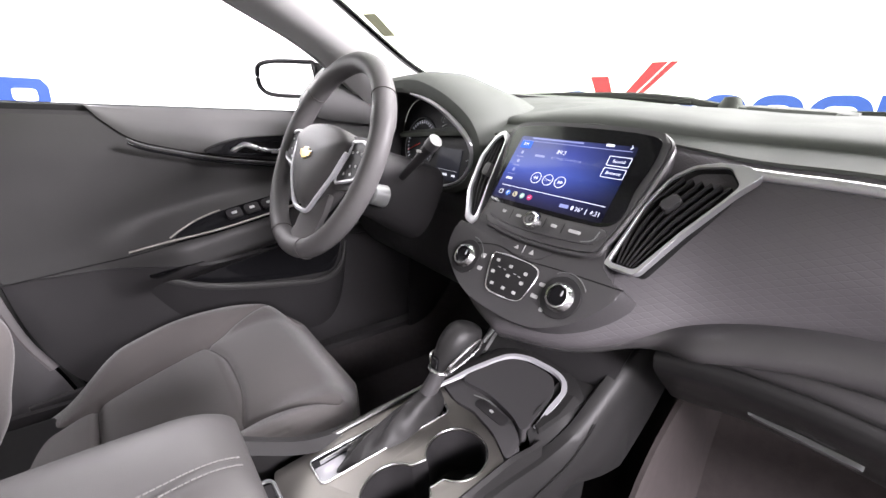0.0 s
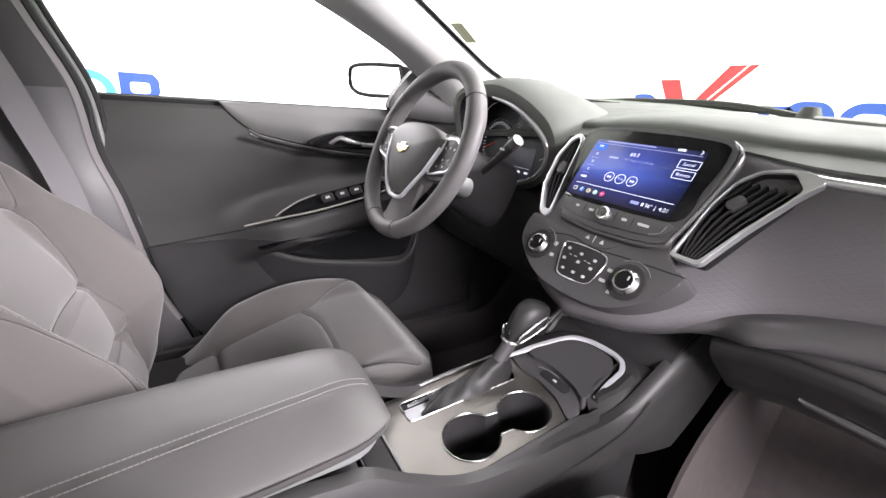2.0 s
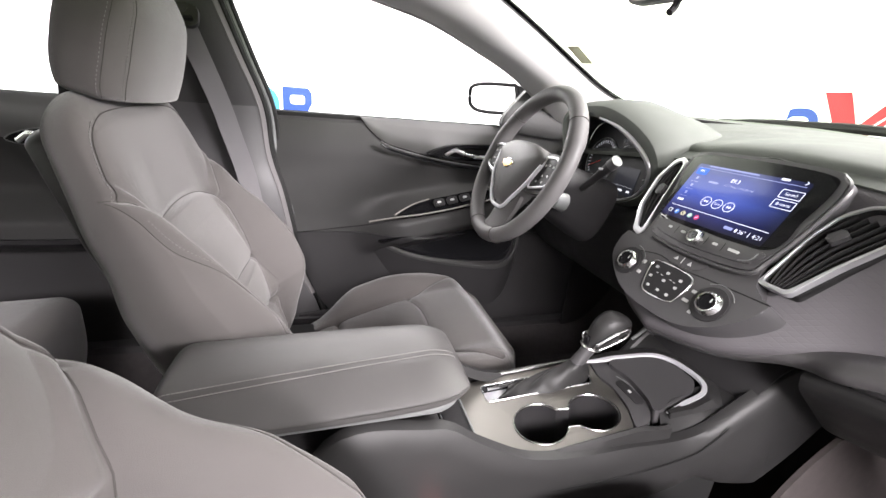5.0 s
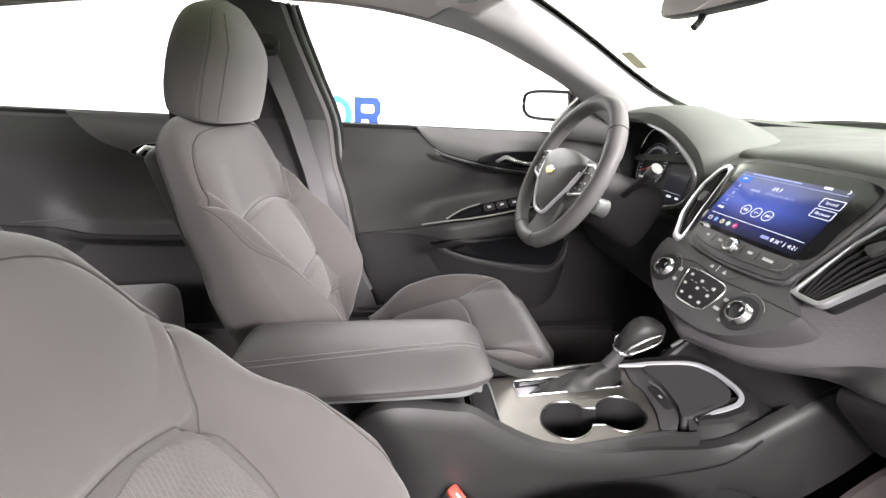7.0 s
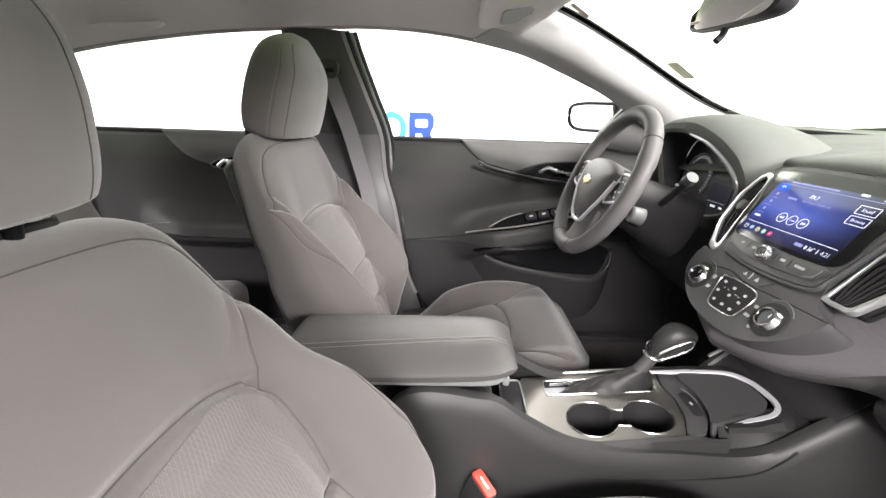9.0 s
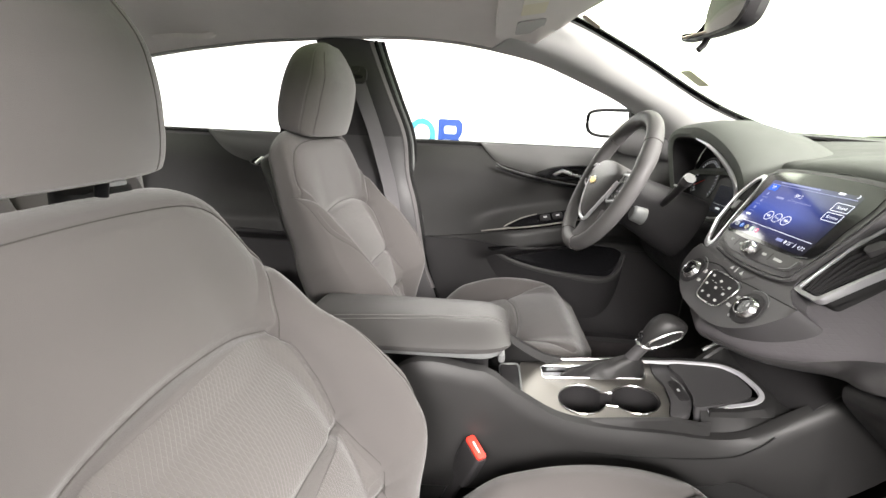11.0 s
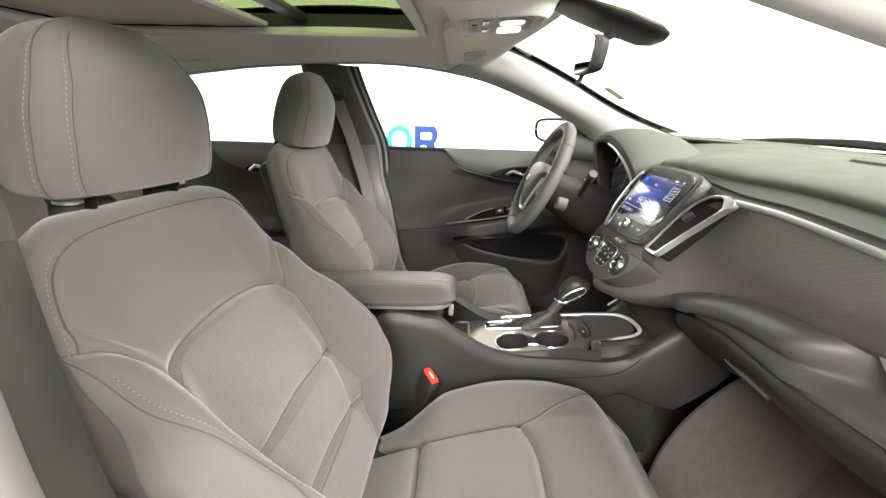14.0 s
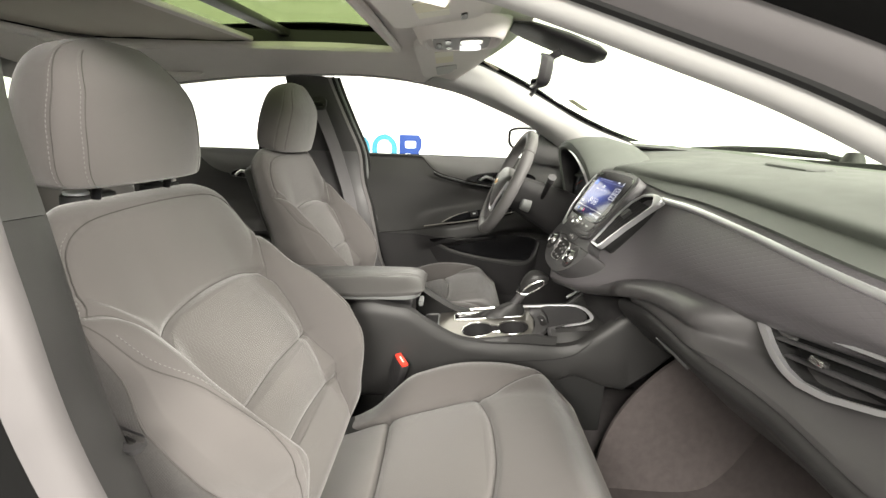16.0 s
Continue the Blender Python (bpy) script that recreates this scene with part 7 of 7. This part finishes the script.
        part("guide_cap", slab(rounded(0.03, 0.024, 0.011, 6, sgn * 0.02), g, 0.0115, 0.0155, 0.0015), RIM, guide, "bright grey cap")
    # base, side shield, rails and recline lever
    part("seat_base", block((0.42, 0.44, 0.1), pose(side * ccx, -0.34 + dy, 0.40 + dz), 0.02), RUBBER, t)
    rows = [[Vector((side * (ccx + 0.262 + 0.004 * math.sin(20 * z)), y, z + 0.03 * math.sin(3 * (y - dy)))) for y in np.linspace(-0.62 + dy, -0.1 + dy, 16)] for z in np.linspace(0.33 + dz, 0.47 + dz, 6)]
    part("side_shield", thicken(sheet(rows), 0.012), DARK, t, "black plastic side shield")
    for a in (-0.19, 0.19):
        part("seat_rail", block((0.045, 0.62, 0.035), pose(side * (ccx + a), -0.34 + dy, 0.275), 0.006), DARK, t)
        part("rail_bracket", block((0.03, 0.36, 0.1), pose(side * (ccx + a), -0.34 + dy, 0.325), 0.006), DARK, t)
    part("recline_lever", tube([Vector((side * (ccx + 0.28), -0.52 + dy, 0.43 + dz)), Vector((side * (ccx + 0.288), -0.4 + dy, 0.44 + dz))], 0.012, 8, flat=0.5), DARK, t)
    return t


front_seat(1, 0.414, (-0.564, 0.606), 31.3, 1.0, (0.42, 0.0, 0.0), (0.437, -0.783, 1.02, -0.058, 1.0), "charcoal cloth passenger seat with pale stitching")
front_seat(-1, 0.367, (-0.694, 0.601), 23.1, 1.06, (0.4, -0.1, 0.01), (0.369, -0.863, 1.042, -0.244, 1.11), "charcoal cloth driver seat behind the steering wheel")


def rear_bench():
    b = thing("rear_bench", (0, -1.45, 0.4), "charcoal cloth rear bench seat", "car seat")
    for cx in (-0.4, 0.0, 0.4):
        F = lambda a, l, c=0.0, cx=cx: Vector((cx + a, -1.5 - 0.4 * l, 0.58 + 0.9 * l)) + Vector((0, 0.9, 0.4)) * c
        part("backrest", pillow(F, 0.5, lambda l: 0.2, lambda l: 0.05, lambda l: 0.1, lambda X, Lm: -0.01 * (X / 0.2) ** 4, nl=40, nphi=60, power=0.4)[0], FABRIC, b)
        G = lambda a, l, c=0.0, cx=cx: Vector((cx + a, -1.6 + l, 0.5 + 0.06 * l)) + Vector((0, 0, 1)) * c
        part("cushion", pillow(G, 0.5, lambda l: 0.2, lambda l: 0.06, lambda l: 0.2, lambda X, Lm: -0.01 * (X / 0.2) ** 4, nl=40, nphi=60, power=0.4, ends=(0.05, 0.1))[0], FABRIC, b)
    for cx in (-0.4, 0.4):
        F = lambda a, l, c=0.0, cx=cx: Vector((cx + a, -1.74 - 0.1 * l, 1.0 + 0.9 * l)) + Vector((0, 1, 0.1)) * c
        part("head_restraint", pillow(F, 0.14, lambda l: 0.12, lambda l: 0.05, lambda l: 0.05, lambda X, Lm: 0 * X, nl=30, nphi=50, power=0.5, ends=(0.2, 0.3))[0], FABRIC, b)


rear_bench()


# ---------------------------------------------------------------- belts
def strap(points, width, across, thick=0.0014):
    """A flat woven strap through the points."""
    w = Vector(across).normalized() * width / 2
    rows = []
    for p in points:
        rows.append([p - w, p - w * 0.5, p, p + w * 0.5, p + w])
    return thicken(sheet(rows), thick)


def seat_belt(s, y, path, label):
    t = thing("seat_belt", (s * 0.74, y, 0.4), label, "seat belt", "seat belts")
    pts = spline(path, 8)
    part("strap", strap(pts, 0.047, (s * 0.25, 1, 0.15)), WEBBING, t, "grey woven strap")
    top = Vector(pts[0])
    ring = frame3(top + Vector((-s * 0.012, 0, 0.012)), (0, 1, 0), (s * 0.35, 0, 1))
    part("upper_loop", slab(rounded(0.07, 0.05, 0.018), ring, -0.006, 0.006, 0.003, holes=[rounded(0.05, 0.012, 0.005, 4, 0, -0.008)]), DARK, t, "black upper belt loop")
    part("loop_bolt", turned([(0.0001, 0.008), (0.012, 0.008), (0.014, 0.0)], frame3(top + Vector((-s * 0.014, 0, 0.03)), (0, s, 0), (s * 0.35, 0, 1)), 20), DARK, t)
    return t


seat_belt(-1, -0.86, [(-0.645, -0.835, 1.2), (-0.685, -0.79, 1.05), (-0.70, -0.765, 0.95), (-0.705, -0.738, 0.84), (-0.7, -0.72, 0.7), (-0.69, -0.71, 0.42)], "grey driver seat belt hanging at the pillar")
P_BELT = seat_belt(1, -0.80, [(0.665, -0.82, 1.2), (0.70, -0.81, 1.08), (0.715, -0.77, 0.95), (0.72, -0.73, 0.8), (0.72, -0.70, 0.6), (0.715, -0.68, 0.42)], "grey passenger seat belt hanging at the pillar")
TONGUE = frame3((0.696, -0.635, 0.775), (0.25, 1, -0.1), (-0.9, 0.25, 0.35))
part("tongue", slab(rounded(0.062, 0.02, 0.009), TONGUE, -0.004, 0.004, 0.002, holes=[rounded(0.046, 0.006, 0.003, 4)]), DARK, P_BELT, "black belt tongue")
part("tongue_blade", slab(rounded(0.02, 0.04, 0.004, 4, 0.004, -0.028), TONGUE, -0.001, 0.0015, holes=[rounded(0.009, 0.009, 0.002, 3, 0.004, -0.034)]), STEEL, P_BELT, "steel blade of the belt")


def buckle(x, y, z, label):
    t = thing("belt_buckle", (x, y - 0.02, z - 0.1), label, "belt buckle", "belt buckles")
    F = frame3((x, y, z), (0.8, 0.6, -0.35), (0.28, 0.32, 1))
    rows = [[F(a * k, h, c * k) for a, c in rounded(0.048, 0.024, 0.007, 4)] for h, k in ((-0.085, 0.85), (-0.05, 1.0), (-0.004, 1.0), (0.0, 0.94))]
    part("body", sheet(rows, closed_v=True, caps=True), DARK, t, "black buckle body")
    R = frame3(F(0, 0.0, 0), F(1, 0, 0) - F(0, 0, 0), F(0, 0, 1) - F(0, 0, 0))
    n = R(0, 0, 1) - R(0, 0, 0)
    sgn = 1 if n.z > 0 else -1
    part("red_button", slab(rounded(0.042, 0.018, 0.004), R, -0.004 * sgn, 0.004 * sgn, 0.0), RED, t, "red release button")
    part("button_mark", slab(rounded(0.02, 0.003, 0.001, 2), R, 0.004 * sgn, 0.0046 * sgn), PAPER, t)
    part("stalk", tube([F(0, -0.08, 0), F(0, -0.16, 0.004), F(0, -0.24, 0.0)], 0.012, 8, flat=0.5), DARK, t)


buckle(0.142, -0.4, 0.56, "black belt buckle with a red release button beside the console")
buckle(-0.165, -0.47, 0.57, "black belt buckle with a red release button beside the console")


# ---------------------------------------------------------------- roof fittings
def visor(s, label):
    v = thing("sun_visor", (s * 0.38, -0.33, 1.34), label, "sun visor", "sun visors")
    F = frame3((s * 0.35, -0.332, 1.365 + sag(s * 0.36)), (1, 0, -0.09 * s), (0, 1, 0.16))
    part("flap", slab(rounded(0.38, 0.17, 0.035), F, -0.018, 0.0, 0.004), LINER, v, "pale grey cloth flap")
    tag = part("label", slab(rounded(0.12, 0.055, 0.003, 3, -s * 0.04, -0.004), F, -0.0195, -0.018), material("pale_yellow_label", (0.62, 0.58, 0.45), 0.7, mottle=0.05), v, "pale yellow warning label")
    part("label_band", slab(rounded(0.05, 0.055, 0.003, 3, -s * 0.075, -0.004), F, -0.0202, -0.0195), material("cream_print", (0.66, 0.64, 0.56), 0.8), tag)
    part("clip_slot", slab(rounded(0.05, 0.012, 0.005, 4, -s * 0.14, 0.05), F, -0.021, -0.018), DARK, v, "dark clip of the visor")
    part("mirror_lid", slab(rounded(0.1, 0.07, 0.012, 5, s * 0.11, 0.0), F, -0.021, -0.017, 0.002), PILLAR, v, "vanity mirror lid")
    part("pivot", tube([F(s * 0.17, 0.06, -0.006), F(-s * 0.17, 0.06, -0.006)], 0.006, 8), LINER, v)


visor(-1, "pale grey sun visor folded up with a label")
visor(1, "pale grey sun visor folded up with a label")


def overhead():
    o = thing("overhead_console", (0, -0.36, 1.33), "grey overhead console with map lamps", "overhead console")
    F = frame3((0, -0.285, 1.346), (1, 0, -0.045), (0, 1, 0.06))
    ring = rounded(0.22, 0.2, 0.06, 6)
    rows = [[F(a * k, b * k, c) for a, b in ring] for k, c in ((1.25, 0.03), (1.08, -0.004), (0.98, -0.026), (0.9, -0.034), (0.84, -0.034), (0.8, -0.028), (0.1, -0.027))]
    part("housing", sheet(rows, closed_v=True, caps=True), LINER, o, "pale grey housing")
    bezel = part("lamp_bezel", slab(rounded(0.16, 0.13, 0.035, 6), F, -0.033, -0.026, 0.002), PILLAR, o, "pale lamp panel")
    for x in (-0.045, 0.045):
        part("map_lamp", slab(rounded(0.058, 0.05, 0.016, 5, x, 0.022), F, -0.037, -0.032, 0.001), glowing("lit_map_lamp", (0.9, 0.93, 1.0), 1.6) if x < 0 else STEEL, bezel, "lit map lamp lens" if x < 0 else "clear map lamp lens")
        part("lamp_key", slab(rounded(0.036, 0.014, 0.005, 4, x, -0.03), F, -0.0355, -0.032, 0.001), TRIM, bezel, "grey lamp key")
    part("key_row", slab(rounded(0.05, 0.012, 0.005, 4, 0, -0.052), F, -0.0355, -0.032), DARK, bezel)


overhead()


def inside_mirror():
    m = thing("rear_view_mirror", (0, -0.1, 1.22), "black framed rear-view mirror on a stalk", "mirror")
    F = frame3((0.005, -0.105, 1.256), (1, -0.1, -0.08), (0, 0.12, 1))
    out = smooth_outline([(-0.122, 0.0), (-0.11, 0.028), (-0.05, 0.036), (0.05, 0.036), (0.11, 0.028), (0.122, 0.0), (0.108, -0.028), (0.05, -0.034), (-0.05, -0.034), (-0.108, -0.028)], 6)
    rows = [[F(a, b, 0.0) for a, b in out], [F(a, b, -0.012) for a, b in out], [F(a * 0.9, b * 0.85, -0.026) for a, b in out], [F(a * 0.4, b * 0.5, -0.034) for a, b in out]]
    part("housing", sheet(rows, closed_v=True, caps=True), DARK, m)
    part("mirror_glass", slab([(a * 0.94, b * 0.9) for a, b in out], F, 0.0, 0.002), MIRROR, m, "mirror glass")
    part("lever", tube([F(0, -0.03, -0.006), F(0, -0.044, -0.004), F(0.002, -0.052, 0.002)], 0.005, 8), DARK, m)
    part("stalk", tube([F(0, 0.004, -0.03), Vector((0.03, -0.085, 1.28)), Vector((0.045, -0.06, 1.295))], 0.009, 10), DARK, m, "black stalk")
    # sensor pod on the glass
    rows = [[Vector((0.015 + w * math.copysign(abs(math.cos(a)) ** 0.6, math.cos(a)), y, z + h * math.sin(a))) for a in np.linspace(0, 2 * math.pi, 24, endpoint=False)] for y, z, w, h in ((-0.17, 1.35, 0.04, 0.004), (-0.13, 1.342, 0.07, 0.009), (-0.05, 1.318, 0.078, 0.013), (0.015, 1.297, 0.072, 0.013), (0.036, 1.29, 0.056, 0.008), (0.045, 1.287, 0.02, 0.003))]
    part("sensor_pod", sheet(rows, closed_v=True, caps=True), DARK, m, "black sensor pod on the glass")


inside_mirror()


def grab_handle(s, y):
    t = thing("grab_handle", (s * 0.6, y, 1.29), "pale grey folded roof grab handle", "grab handle", "grab handles")
    pts = spline([(s * 0.585, y - 0.1, 1.318), (s * 0.565, y - 0.085, 1.298), (s * 0.56, y, 1.294), (s * 0.565, y + 0.085, 1.298), (s * 0.585, y + 0.1, 1.318)], 6)
    part("grip", tube(pts, 0.010, 8, flat=0.8), LINER, t)


grab_handle(-1, -1.35)
plug = part("roof_button", turned([(0.0001, 0.004), (0.008, 0.004), (0.011, 0.0)], frame3((-0.438, -0.561, 1.358), (0, 1, 0), (1, 0, 0.3)), 20), TRIM, None)
tagged(plug, "small round grey plug in the roof lining", "roof plug")

# windscreen stickers
for place, w, h in (((-0.693, 0.192, 1.242), 0.09, 0.042), ((-0.481, -0.176, 1.343), 0.055, 0.02)):
    st = part("sticker", slab(rounded(w, h, 0.003, 3), frame3(place, (-0.3, 0.82, -0.4), (1, 0.15, 0.05)), 0, 0.0012), TAN, None)
    tagged(st, "small tan sticker on the windscreen edge", "sticker", "windscreen stickers")


# ---------------------------------------------------------------- things outside the glass
def wiper(x0, y0, x1, y1, label):
    w = thing("wiper", (x0, y0, 1.06), label, "wiper", "windscreen wipers")
    pts = spline([(x0, y0, 1.075), (0.6 * x0 + 0.4 * x1, 0.6 * y0 + 0.4 * y1 + 0.03, 1.098), (x1, y1, 1.09)], 8)
    part("arm", tube(pts, 0.008, 8, flat=0.7), DARK, w)
    part("pivot", turned([(0.0001, 0.03), (0.016, 0.028), (0.024, 0.01), (0.026, -0.02)], frame3((x0, y0, 1.07), (1, 0, 0), (0, 1, 0)), 20), DARK, w)
    part("blade", tube([p + Vector((0.0, -0.012, -0.006)) for p in pts[6:]], 0.006, 6), RUBBER, w)


wiper(-0.02, 0.70, -0.5, 0.56, "black wiper arm resting below the windscreen")
wiper(-0.62, 0.55, -0.1, 0.70, "black wiper arm resting below the windscreen")

# floor mat of the passenger and a paper tag beside the driver seat
rows = [[(x, y, z) for x in np.linspace(0.17, 0.66, 24)] for y, z in ((-0.02, 0.262), (0.15, 0.26), (0.33, 0.262), (0.42, 0.315), (0.5, 0.43), (0.57, 0.55), (0.62, 0.63))]
mat = part("floor_mat", thicken(sheet([[Vector(p) for p in r] for r in zip(*[spline(c, 5) for c in zip(*rows)])]), 0.008), SHAG, None)
tagged(mat, "grey-brown carpet lining the passenger footwell", "floor mat")
tag = part("paper_tag", block((0.02, 0.002, 0.03), pose(-0.128, -0.1, 0.545, 10, 0, 20), 0.0004), PAPER, None)
tagged(tag, "small white paper tag beside the driver seat", "tag")
